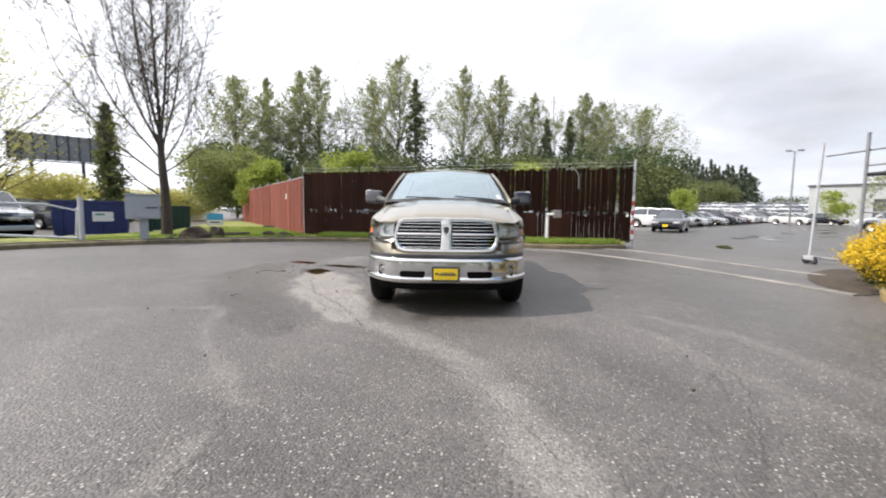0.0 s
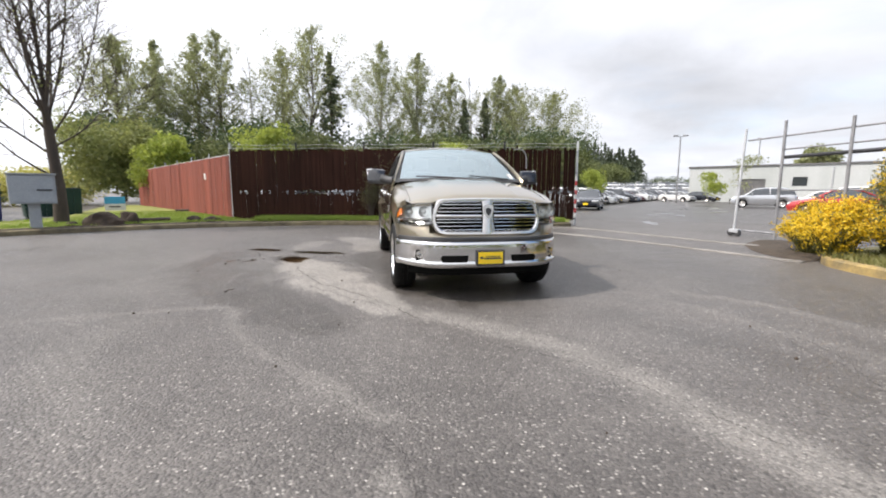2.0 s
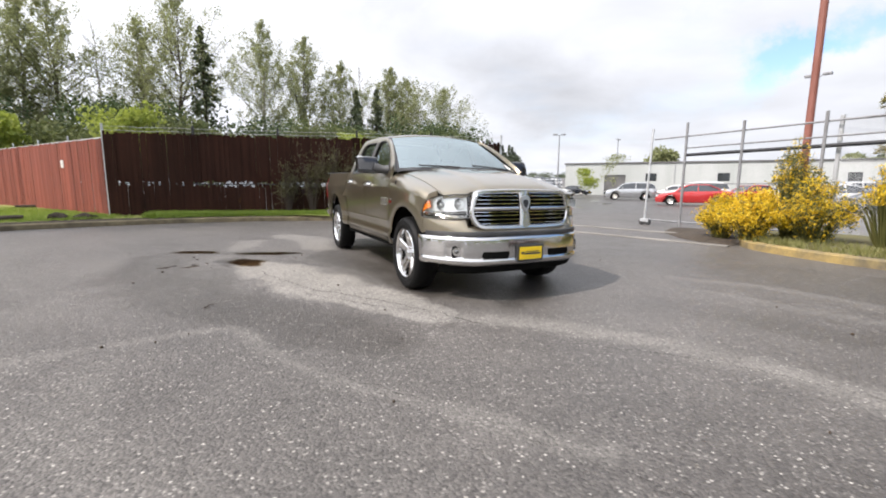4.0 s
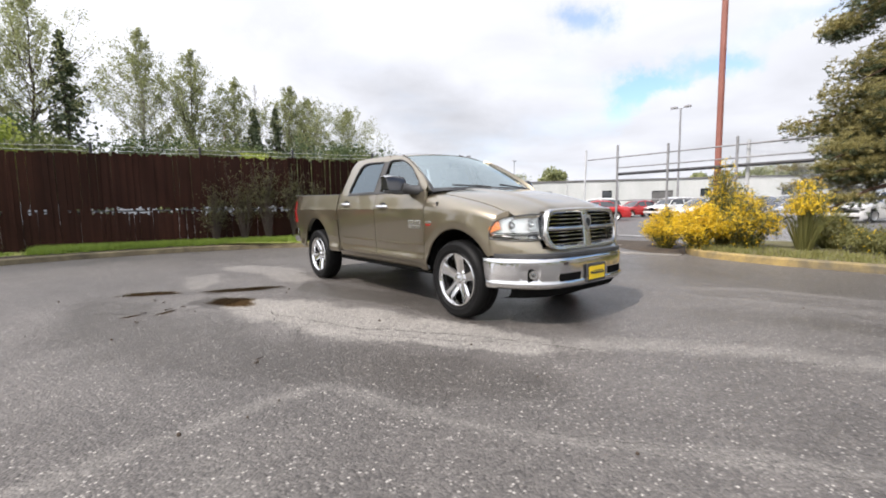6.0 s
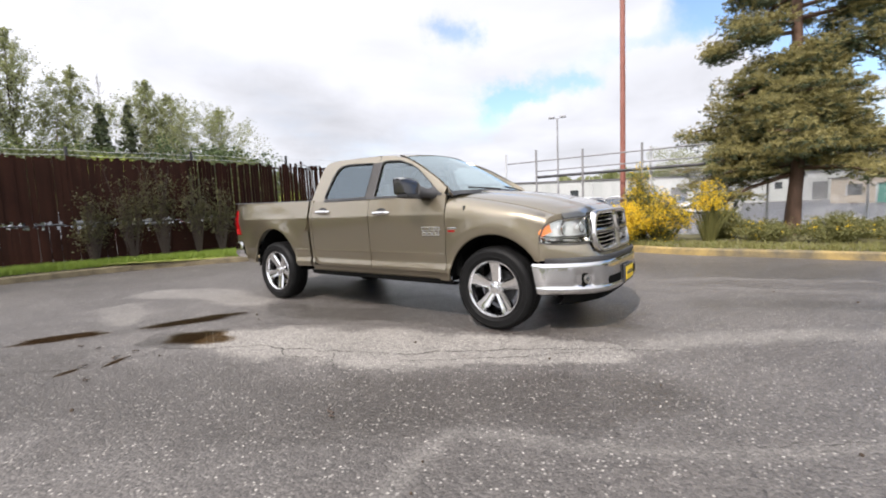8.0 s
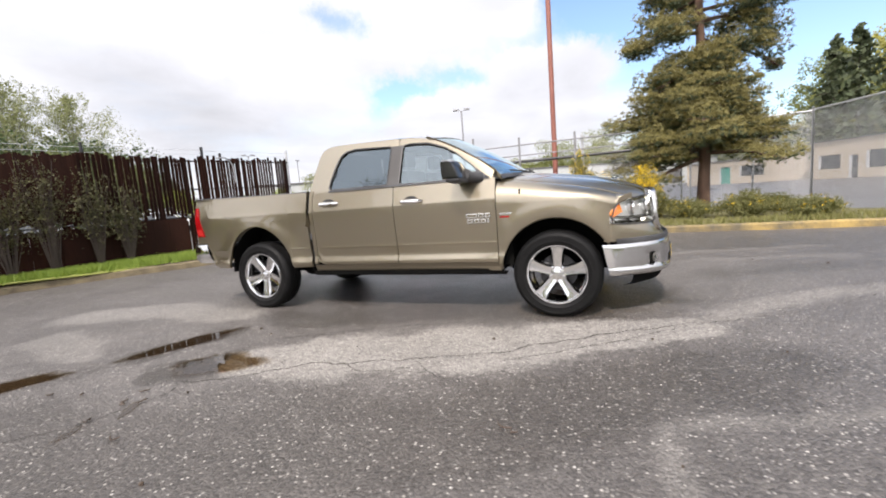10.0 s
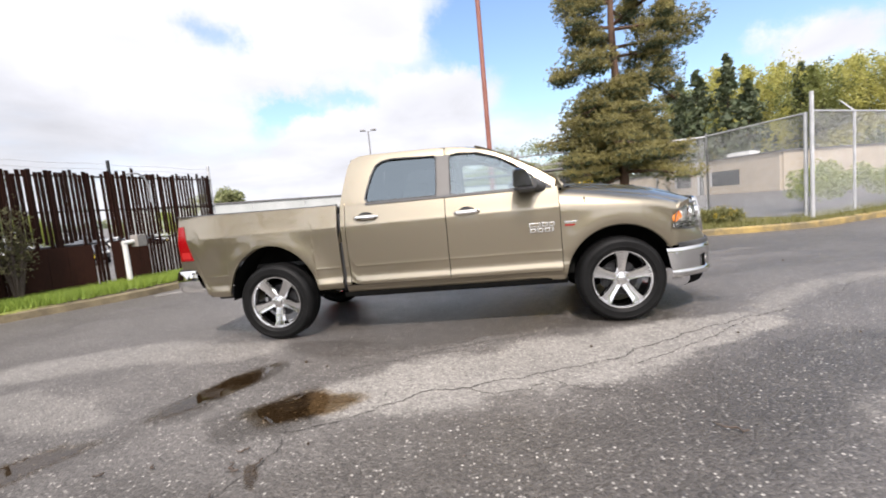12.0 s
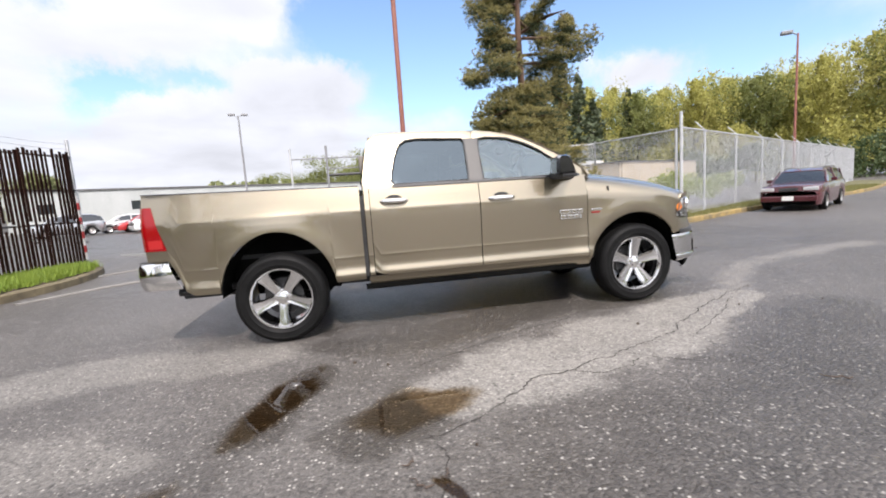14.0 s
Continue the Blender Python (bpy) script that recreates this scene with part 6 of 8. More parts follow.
rows = [[(x, nose(x) + o, z) for z, o in ((0.39, 0.03), (0.35, 0.035), (0.31, 0.06), (0.29, 0.12))] for x in np.linspace(-0.86, 0.86, 33)]
part("air_dam", outward(sheet(rows), 1, -1), M_DARK, truck, "black lower air dam", smooth=True)
rows = [[(x, nose(x) + o, z) for z, o in ((0.730, 0.0), (0.724, -0.018), (0.706, -0.022), (0.688, -0.022), (0.676, -0.012))] for x in np.linspace(-0.962, 0.962, 49)]
part("bumper_gap", outward(sheet(rows), 1, -1), M_BLACK, truck)
bm = bmesh.new()
box(bm, -0.163, 0.163, -1.035, -1.012, 0.414, 0.592, 0.008)
plate = part("number_plate", bm, M_BLACK, truck, "yellow plate in a black frame")
bm = bmesh.new()
box(bm, -0.138, 0.138, -1.0395, -1.034, 0.440, 0.568, 0.002)
part("plate_face", bm, M_YELLOW, plate)
for k, (x0, x1, z0, z1) in enumerate(((-0.12, -0.085, 0.495, 0.52), (-0.08, 0.12, 0.490, 0.508), (-0.06, 0.10, 0.515, 0.524))):
    bm = bmesh.new()
    box(bm, x0, x1, -1.0425, -1.039, z0, z1)
    part("plate_bar", bm, M_BLACK, plate)

# greenhouse
FRONT_OUT = [(1.64, BELT), (1.64, 1.882), (1.44, 1.862), (1.18, 1.803), (1.0, 1.728), (0.72, 1.555), (0.545, 1.42), (0.52, BELT)]
FRONT_IN = [(1.585, 1.385), (1.585, 1.79), (1.50, 1.802), (1.30, 1.785), (1.12, 1.725), (0.98, 1.65), (0.80, 1.515), (0.68, 1.405), (0.685, 1.385)]
REAR_OUT = [(1.645, BELT), (1.645, 1.882), (2.2, 1.896), (2.54, 1.895), (2.632, 1.879), (2.688, 1.80), (2.725, 1.62), (2.757, 1.42), (2.755, BELT)]
REAR_IN = [(1.74, 1.395), (1.735, 1.80), (2.20, 1.818), (2.31, 1.805), (2.37, 1.765), (2.42, 1.66), (2.465, 1.50), (2.48, 1.41), (2.455, 1.395)]


def cab_x(y, z, out=0.0):
    return 0.944 - 0.44 * (z - BELT) - 0.10 * max(0, z - 1.78) + out - 0.05 * max(0, y - 2.45)


def frame_ring(s, out_, in_, centre):
    n = 72
    A, B = by_angle(out_, centre, n), by_angle(in_, centre, n)
    rows = [[(s * cab_x(p[0], p[1], o), p[0], p[1]) for p in L] for L, o in ((A, -0.02), (A, 0.0), ([a * 0.5 + b * 0.5 for a, b in zip(A, B)], 0.004), (B, 0.0), (B, -0.022))]
    rows = [r + [r[0]] for r in rows]
    return sheet(rows)


def pane(s, in_, centre, out):
    n = 60
    B = by_angle([(c - np.array(centre)) * 1.02 + np.array(centre) for c in map(np.array, in_)], centre, n)
    bm_ = bmesh.new()
    vs = [bm_.verts.new((s * cab_x(p[0], p[1], out), p[0], p[1])) for p in B]
    bm_.faces.new(vs)
    return outward(bm_, 0, s)


for s in (-1, 1):
    part("front_door_frame", outward(frame_ring(s, FRONT_OUT, FRONT_IN, (1.30, 1.56)), 0, s), M_TAUPE, truck, smooth=True)
    part("rear_door_frame", outward(frame_ring(s, REAR_OUT, REAR_IN, (2.1, 1.6)), 0, s), M_TAUPE, truck, smooth=True)
    for nm_, in_, ce in (("front", FRONT_IN, (1.30, 1.56)), ("rear", REAR_IN, (2.1, 1.6))):
        Bi = by_angle(in_, ce, 72)
        Bo = [(b_ - np.array(ce)) * (1 + 0.014 / np.linalg.norm(b_ - np.array(ce))) + np.array(ce) for b_ in Bi]
        rr_ = [[(s * cab_x(p[0], p[1], o), p[0], p[1]) for p in L_] for L_, o in ((Bo, 0.0), (Bo, 0.010), (Bi, 0.006), (Bi, -0.02))]
        part(nm_ + "_window_trim", outward(sheet([r_ + [r_[0]] for r_ in rr_]), 0, s), M_BLACK, truck)
    part("front_window", pane(s, FRONT_IN, (1.30, 1.56), -0.016), M_SIDEGLASS, truck)
    part("rear_window", pane(s, REAR_IN, (2.1, 1.6), -0.016), M_PRIVACY, truck, "dark privacy glass")
    rows = [[(s * cab_x(y, z, 0.006), y, z) for y in (1.592, 1.64, 1.652, 1.735)] for z in np.linspace(1.378, 1.80, 6)]
    part("pillar_trim", outward(sheet(rows, (-s, 0, 0), 0.01), 0, s), M_PILLAR, truck, "black pillar trim")
    rows = [[(s * cab_x(y, z, 0.012), y, z) for z in (BELT - 0.004, BELT + 0.006, BELT + 0.018)] for y in np.linspace(0.60, 2.48, 10)]
    part("window_seal", outward(sheet(rows, (-s, 0, 0), 0.01), 0, s), M_BLACK, truck)

# roof, windshield, rear wall
EDGE = [(1.28, 1.828), (1.44, 1.862), (1.64, 1.882), (2.2, 1.896), (2.54, 1.895), (2.632, 1.879)]
rows = []
for y in np.linspace(1.30, 2.672, 26):
    ez = keyed(min(y, 2.632), EDGE)
    xe = cab_x(y, ez)
    row = []
    for x in np.linspace(-1, 1, 31):
        yy = y - (0.10 * (1 - x * x)) * (1 - (y - 1.30) / 1.32)
        row.append((x * xe, yy, ez + 0.052 * (1 - abs(x) ** 2.6) - (0.03 * max(0, (y - 2.55) / 0.13) ** 2)))
    rows.append(row)
part("roof", outward(sheet(rows, (0, 0, -1), 0.03), 2, 1), M_TAUPE, truck, smooth=True)


def ws(u, v):
    """Windshield: u across, v from cowl to roof."""
    xb, xt = 0.905, cab_x(1.30, 1.83) - 0.018
    x = u * (xb + (xt - xb) * v)
    yb, yt = 0.50 - 0.15 * (1 - u * u), 1.31 - 0.10 * (1 - u * u)
    zb, zt = 1.362 + 0.025 * (1 - u * u), 1.84 + 0.045 * (1 - u * u)
    return (x, yb + (yt - yb) * v, zb + (zt - zb) * v + 0.03 * math.sin(v * math.pi))


part("windshield", outward(sheet([[ws(u, v) for u in np.linspace(-1, 1, 25)] for v in np.linspace(0, 1, 12)]), 1, -1), M_WINDSHIELD, truck, smooth=True)
for s in (-1, 1):
    apts = [Vector(ws(s, v)) for v in np.linspace(-0.02, 1, 10)]
    gpts = [(0.50, 1.362), (0.55, 1.45), (0.66, 1.526), (0.78, 1.602), (0.90, 1.67), (1.0, 1.728), (1.09, 1.768), (1.18, 1.803), (1.26, 1.83), (1.33, 1.845)]
    rows = []
    for a, (y, z) in zip(apts, gpts):
        b = Vector((s * cab_x(y, z, 0.001), y, z))
        m = (a + b) / 2 + Vector((s * 0.014, -0.01, 0.022))
        rows.append([a + Vector((0, 0.0, -0.02)), a + Vector((0, 0, 0.006)), m, b])
    part("windshield_pillar", outward(sheet(rows), 0, s), M_TAUPE, truck, smooth=True)
    rows = [[Vector(ws(s * (1 - e), v)) + Vector((0, -0.004, 0.004)) for e in (0, 0.05)] for v in np.linspace(0, 1, 10)]
    part("windshield_band", outward(sheet(rows), 1, -1), M_BLACK, truck)
rows = [[Vector(ws(u, v)) + Vector((0, -0.003, 0.003)) for u in np.linspace(-1, 1, 17)] for v in (-0.03, 0.05)]
part("cowl_band", outward(sheet(rows), 1, -1), M_BLACK, truck)
rows = [[(x, 0.56 - 0.12 * (1 - (x / 0.83) ** 2) + o, 1.36 + 0.02 * (1 - (x / 0.83) ** 2) - 0.01 * k) for x in np.linspace(-0.86, 0.86, 21)] for k, o in enumerate((-0.14, -0.05, 0.04))]
part("cowl", outward(sheet(rows), 2, 1), M_BLACK, truck)
for x0, x1 in ((-0.60, -0.10), (0.10, 0.66)):
    pts = [Vector(ws(x / 0.86, 0.025 + 0.05 * (k / 4))) + Vector((0, -0.02, 0.015)) for k, x in enumerate(np.linspace(x1, x0, 5))]
    part("wiper", tube(bmesh.new(), pts, 0.010, 5), M_BLACK, truck)
rows = [[(x * (1 - 0.02 * k), 2.762 - 0.0065 * k ** 1.55, z) for x in np.linspace(-0.92 + 0.42 * (z - BELT), 0.92 - 0.42 * (z - BELT), 9)] for k, z in enumerate((1.0, 1.2, BELT, 1.5, 1.65, 1.78, 1.86))]
part("cab_back", outward(sheet(rows), 1, 1), M_TAUPE, truck, smooth=True)
rows = [[(x, 2.79 - 0.20 * (z - 1.38), z) for x in np.linspace(-0.6, 0.6, 3)] for z in (1.42, 1.76)]
part("back_window", outward(sheet(rows, (0, -1, 0), 0.01), 1, 1), M_PRIVACY, truck)

part("sticker", outward(sheet([[Vector(ws(u, v)) + Vector((0, -0.005, 0.005)) for u in (0.83, 0.90)] for v in (0.07, 0.19)]), 1, -1), M_WHITE, truck, "small white windshield sticker")

# inside of the cab
bm = bmesh.new()
box(bm, -0.80, 0.80, 0.46, 0.86, 1.15, 1.37, 0.05)
part("dashboard", bm, M_DASH, truck, smooth=True)
bm = bmesh.new()
pts = [Vector((0.40 + 0.18 * math.cos(a), 0.98 - 0.08 * math.sin(a), 1.25 + 0.17 * math.sin(a))) for a in np.linspace(0, 2 * math.pi, 21)]
part("steering_wheel", tube(bm, pts, 0.016, 6), M_BLACK, truck, smooth=True)
for x in (-0.40, 0.40):
    for y, h in ((1.25, 1.55), (2.25, 1.50)):
        bm = bmesh.new()
        box(bm, x - 0.26, x + 0.26, y, y + 0.5, 0.85, 1.02, 0.05)
        box(bm, x - 0.25, x + 0.25, y + 0.36, y + 0.52, 0.95, h, 0.06)
        seat = part("seat", bm, M_SEAT, truck, smooth=True)
        bm = bmesh.new()
        box(bm, x - 0.13, x + 0.13, y + 0.42, y + 0.53, h + 0.03, h + 0.21, 0.04)
        part("headrest", bm, M_SEAT, seat, smooth=True)
bm = bmesh.new()
box(bm, -0.90, 0.90, 0.5, 2.74, 0.5, 0.86)
box(bm, -0.88, 0.88, 0.42, 0.5, 0.5, 1.30)
part("cab_floor", bm, M_DARK, truck)
# lining behind the door skins
both("door_lining", lambda s: sheet([[(s * 0.89, y, z) for z in (0.5, 1.0, 1.35)] for y in (0.5, 1.6, 2.76)]), M_DARK)
bm = bmesh.new()
box(bm, 0.06, 0.26, 1.02, 1.10, 1.70, 1.78, 0.02)
bmesh.ops.translate(bm, verts=bm.verts[:], vec=(-0.16, 0.05, 0.0))
part("rear_view_mirror", bm, M_BLACK, truck)

# bed
both("bed_wall", lambda s: sheet([[(s * 0.87, y, z) for z in (1.06, 1.2, 1.40)] for y in (2.81, 3.7, 4.62)]), M_BLACK)
for s in (-1, 1):
    rows = [[(s * x, y, rail_z(y) + dz) for x, dz in ((0.938, 0.0), (0.928, 0.008), (0.90, 0.010), (0.865, 0.0))] for y in np.linspace(2.80, 4.64, 9)]
    part("bed_rail_cap", outward(sheet(rows), 2, 1), M_BLACK, truck, smooth=True)
bm = bmesh.new()
box(bm, -0.58, 0.58, 2.81, 4.6, 0.76, 0.80)
box(bm, -0.87, 0.87, 2.80, 2.83, 0.76, 1.36)
box(bm, -0.93, 0.93, 2.76, 2.80, 0.54, 1.30)
part("bed_floor", bm, M_BLACK, truck)
rows = [[(x, 4.66 + 0.02 * math.sin((z - 0.75) * 4), z) for x in np.linspace(-0.80, 0.80, 9)] for z in np.linspace(0.75, 1.425, 8)]
tailgate = part("tailgate", outward(sheet(rows, (0, -1, 0), 0.06), 1, 1), M_TAUPE, truck, smooth=True)
part("tailgate_handle", box(bmesh.new(), -0.12, 0.12, 4.665, 4.70, 1.22, 1.30, 0.01), M_CHROME, tailgate)
for s in (-1, 1):
    rows = []
    for k, z in enumerate(np.linspace(0.935, 1.315, 9)):
        lean = 0.10 * (z - 0.935) / 0.38
        y0 = 4.475 + lean * 1.0
        row = [(s * (side_x(y, z) + 0.008), y, z) for y in np.linspace(y0, 4.645, 5)]
        row += [(s * (side_x(4.645, z) - 0.02), 4.675, z), (s * 0.84, 4.68, z)]
        rows.append(row)
    tl = part("tail_light", outward(sheet(rows, (-s, 0, 0), 0.02), 0, s), M_REDLENS, truck, "red tail light", smooth=True)
    rows = [[(s * (side_x(y, z) + 0.011), y, z) for y in (4.50, 4.56, 4.62)] for z in (0.955, 1.0, 1.03)]
    part("reverse_lens", outward(sheet(rows, (-s, 0, 0), 0.004), 0, s), glossy("pale_red_lens", (0.36, 0.018, 0.018), 0.15, 0, 0.0, 0, 0.0) if s < 0 else M_REDLENS, tl)
half = [(0.966, 4.40), (0.970, 4.48), (0.972, 4.58), (0.966, 4.66), (0.945, 4.72), (0.90, 4.755), (0.80, 4.775), (0.5, 4.785)]
plan = [(-x, y) for x, y in half] + [(0.0, 4.79)] + half[::-1]
rows = []
for i, (x, y) in enumerate(plan):
    end = i in (0, len(plan) - 1)
    k = 1 - min(1, abs(y - 4.40) / 0.25) if abs(x) > 0.9 else 0
    sg = math.copysign(1, x) if x else 0
    rows.append([(x - sg * a * (1 if abs(x) > 0.93 else 0.3), y - a * (0 if abs(x) > 0.95 else 1) + (0.09 * (z - 0.58) / 0.24 if end else 0), z)
                 for z, a in ((0.825, 0.06), (0.822, 0.012), (0.80, 0.0), (0.72, -0.008), (0.64, -0.004), (0.585, 0.02), (0.57, 0.08))])
rb = part("rear_bumper", outward(sheet(rows), 1, 1), M_CHROME, truck, "chrome step bumper", smooth=True)
part("step_pad", box(bmesh.new(), -0.85, 0.85, 4.62, 4.77, 0.826, 0.836, 0.003), M_BLACK, rb)

# wheels
TYRE = [(0.270, -0.105), (0.300, -0.125), (0.312, -0.1285), (0.315, -0.1325), (0.321, -0.133), (0.325, -0.1315), (0.345, -0.1365), (0.362, -0.135), (0.365, -0.1375), (0.371, -0.136), (0.385, -0.128), (0.405, -0.108), (0.413, -0.08), (0.4145, -0.03), (0.408, -0.028), (0.408, -0.022), (0.4145, -0.02), (0.4145, 0.02), (0.408, 0.022), (0.408, 0.028), (0.4145, 0.03), (0.413, 0.08), (0.405, 0.108), (0.385, 0.128), (0.371, 0.136), (0.365, 0.1375), (0.362, 0.135), (0.345, 0.1365), (0.325, 0.1315), (0.321, 0.133), (0.315, 0.1325), (0.312, 0.1285), (0.300, 0.125), (0.270, 0.105)]
RIM = [(0.276, -0.105), (0.283, -0.120), (0.279, -0.126), (0.270, -0.125), (0.262, -0.114), (0.254, -0.09), (0.248, -0.03), (0.245, 0.09), (0.27, 0.11)]


def spoke_mesh(s):
    """One broad flat-faced spoke with bevelled flanks, pointing up."""
    rows = []
    for r, w, o in ((0.030, 0.034, 0.062), (0.062, 0.047, 0.070), (0.10, 0.050, 0.077), (0.15, 0.053, 0.086), (0.205, 0.058, 0.096), (0.238, 0.066, 0.103), (0.258, 0.080, 0.106)):
        f = w - 0.014
        rows.append([(s * (o - 0.075), -w * 0.9, r), (s * (o - 0.022), -w, r), (s * o, -f, r), (s * (o - 0.004), -f * 0.45, r), (s * (o - 0.005), 0, r), (s * (o - 0.004), f * 0.45, r), (s * o, f, r), (s * (o - 0.022), w, r), (s * (o - 0.075), w * 0.9, r)])
    return outward(sheet(rows), 0, s)


def wheel(x, y, s, tilt):
    c = (x, y, 0.414)
    w = part("wheel", lathe(RIM, 44, -s, c), M_WHEEL, truck, "chrome five-spoke wheel", smooth=True)
    part("tyre", lathe(TYRE, 56, s, c), M_TYRE, w, "black rubber tyre", smooth=True)
    for k in range(5):
        bm_ = spoke_mesh(s)
        bmesh.ops.transform(bm_, matrix=Matrix.Translation(c) @ Matrix.Rotation(tilt + 2 * math.pi * k / 5, 4, "X"), verts=bm_.verts[:])
        part("spoke", bm_, M_WHEEL, w, smooth=True)
        a = tilt + 2 * math.pi * (k + 0.5) / 5
        q = Vector(c) + Vector((s * 0.045, -math.sin(a) * 0.066, math.cos(a) * 0.066))
        part("lug_nut", rod(q, q + Vector((s * 0.036, 0, 0)), 0.012, 6), M_CHROME, w)
    part("hub_cap", lathe([(0.0, 0.104), (0.026, 0.103), (0.038, 0.098), (0.043, 0.086), (0.045, 0.05)], 24, s, c), M_WHEEL, w, smooth=True)
    part("hub_plate", lathe([(0.044, 0.072), (0.082, 0.062), (0.090, 0.040)], 30, s, c), M_WHEEL, w, smooth=True)
    part("brake_disc", lathe([(0.0, -0.02), (0.175, -0.02), (0.175, -0.045), (0.0, -0.045)], 32, s, c), M_STEEL, w)
    bm_ = bmesh.new()
    box(bm_, min(c[0] - s * 0.07, c[0] + s * 0.0), max(c[0] - s * 0.07, c[0]), y + 0.07, y + 0.17, 0.33, 0.52, 0.02)
    part("brake_caliper", bm_, M_BLACK, w)


for x, y, s, tl_ in ((-0.868, 0.0, -1, 0.05), (0.868, 0.0, 1, 0.8), (-0.868, 3.57, -1, 0.63), (0.868, 3.57, 1, 1.1)):
    wheel(x, y, s, tl_)
    # liner over the wheel
    rows = []
    for a in np.linspace(0.06, math.pi - 0.06, 25):
        top = 0.95 if y < 1 else 1.03
        rr = (0.515, top - 0.42)
        rows.append([(s * xx, y + math.cos(a) * rr[0], 0.42 + math.sin(a) * rr[1]) for xx in (0.945, 0.80, 0.57)] + [(s * 0.57, y + math.cos(a) * rr[0], 0.40)])
    part("wheel_well", outward(sheet(rows), 2, -1), M_DARK, truck)

# underbody
for x in (-0.42, 0.42):
    bm = bmesh.new()
    box(bm, x - 0.05, x + 0.05, -0.75, 4.6, 0.40, 0.54, 0.01)
    part("frame_rail", bm, M_STEEL, truck)
for y in (0.0, 3.57):
    part("axle", rod((-0.75, y, 0.40), (0.75, y, 0.40), 0.05, 10), M_STEEL, truck)
bm = bmesh.new()
bmesh.ops.create_uvsphere(bm, u_segments=14, v_segments=10, radius=0.16)
bmesh.ops.translate(bm, verts=bm.verts[:], vec=(0, 3.57, 0.40))
part("differential", bm, M_STEEL, truck, smooth=True)
bm = bmesh.new()
box(bm, -0.58, 0.58, -0.55, 0.48, 0.62, 1.02)
box(bm, -0.55, 0.55, -0.8, 2.75, 0.46, 0.60)
box(bm, -0.58, 0.58, 2.82, 4.5, 0.58, 0.74)
part("underbody", bm, M_DARK, truck)
part("exhaust", tube(bmesh.new(), [(-0.3, 1.2, 0.42), (-0.35, 2.9, 0.44), (-0.62, 3.4, 0.55), (-0.66, 4.55, 0.5)], 0.035, 8), M_STEEL, truck)

# mirrors, handles, badges, aerial
for s in (-1, 1):
    # boxy head: upright rear face, flat top, front sloping down to the base
    side_ = [(0.945, 1.375), (0.952, 1.52), (0.935, 1.545), (0.862, 1.548), (0.825, 1.528), (0.790, 1.455), (0.765, 1.375)]
    bm = bmesh.new()
    ends = []
    for x, inset_ in ((1.035, 0.80), (1.06, 0.93), (1.16, 1.0), (1.265, 0.98), (1.288, 0.86)):
        ends.append([bm.verts.new((s * x, 0.865 + (y - 0.865) * inset_ + 0.10 * (x - 1.035), 1.455 + (z - 1.455) * inset_)) for y, z in side_])
    for a_, b_ in zip(ends, ends[1:]):
        for k in range(7):
            bm.faces.new((a_[k], a_[(k + 1) % 7], b_[(k + 1) % 7], b_[k]))
    bm.faces.new(ends[0])
    bm.faces.new(ends[-1][::-1])
    bmesh.ops.recalc_face_normals(bm, faces=bm.faces[:])
    bmesh.ops.bevel(bm, geom=bm.edges[:], offset=0.006, segments=2, affect="EDGES")
    mir = part("door_mirror", bm, M_GLOSSBLACK, truck, "gloss black door mirror on a plastic base", smooth=True)
    rows = [[(s * (x + 0.004), 0.865 + (y - 0.865) * k_ + 0.10 * (x - 1.035) - 0.004, 1.455 + (z - 1.455) * k_ + 0.004) for y, z in side_[1:5]] for x, k_ in ((1.215, 1.01), (1.266, 0.99), (1.290, 0.87))]
    part("mirror_trim", outward(sheet(rows), 2, 1), M_POST, mir, smooth=True)
    rows = [[(s * x, 0.956 + 0.10 * (x - 1.035), z) for z in (1.395, 1.45, 1.505)] for x in np.linspace(1.085, 1.245, 5)]
    part("mirror_glass", outward(sheet(rows, (0, -1, 0), 0.006), 1, 1), M_SMOKE, mir)
    part("mirror_arm", tube(bmesh.new(), [(s * 0.92, 0.70, 1.375), (s * 1.0, 0.76, 1.385), (s * 1.09, 0.80, 1.41)], [0.06, 0.052, 0.06], 10), M_BLACK, mir, smooth=True)
    bm = prism([(0.935, 1.345), (0.935, 1.405), (1.03, 1.400), (1.12, 1.382), (1.285, 1.376), (1.285, 1.352), (1.20, 1.338), (1.05, 1.330)], lambda u, v: (s * u, 0.765 + 0.05 * (u - 0.935), v), (0, 0.15, 0))
    bmesh.ops.bevel(bm, geom=bm.edges[:], offset=0.010, segments=2, affect="EDGES")
    part("mirror_base", bm, M_BLACK, mir)
    bm = bmesh.new()
    for v_ in [(0.60, 1.372), (0.74, 1.372), (0.74, 1.475)]:
        bm.verts.new((s * cab_x(v_[0], v_[1], 0.012), *v_))
    bm.verts.ensure_lookup_table()
    bm.faces.new(bm.verts[:])
    part("mirror_sail", outward(bm, 0, s), M_BLACK, mir)
    for y0, y1, z in ((1.315, 1.56, 1.195), (2.355, 2.60, 1.235)):
        bm = bmesh.new()
        xo = side_x((y0 + y1) / 2, z)
        pts = [Vector((s * (xo + o), y, z)) for y, o in ((y0, 0.0), (y0 + 0.03, 0.03), ((y0 + y1) / 2, 0.040), (y1 - 0.03, 0.03), (y1, 0.0))]
        tube(bm, pts, [0.016, 0.022, 0.024, 0.022, 0.016], 8)
        h_ = part("door_handle", bm, M_CHROME, truck, "chrome door handle", smooth=True)
        bm = bmesh.new()
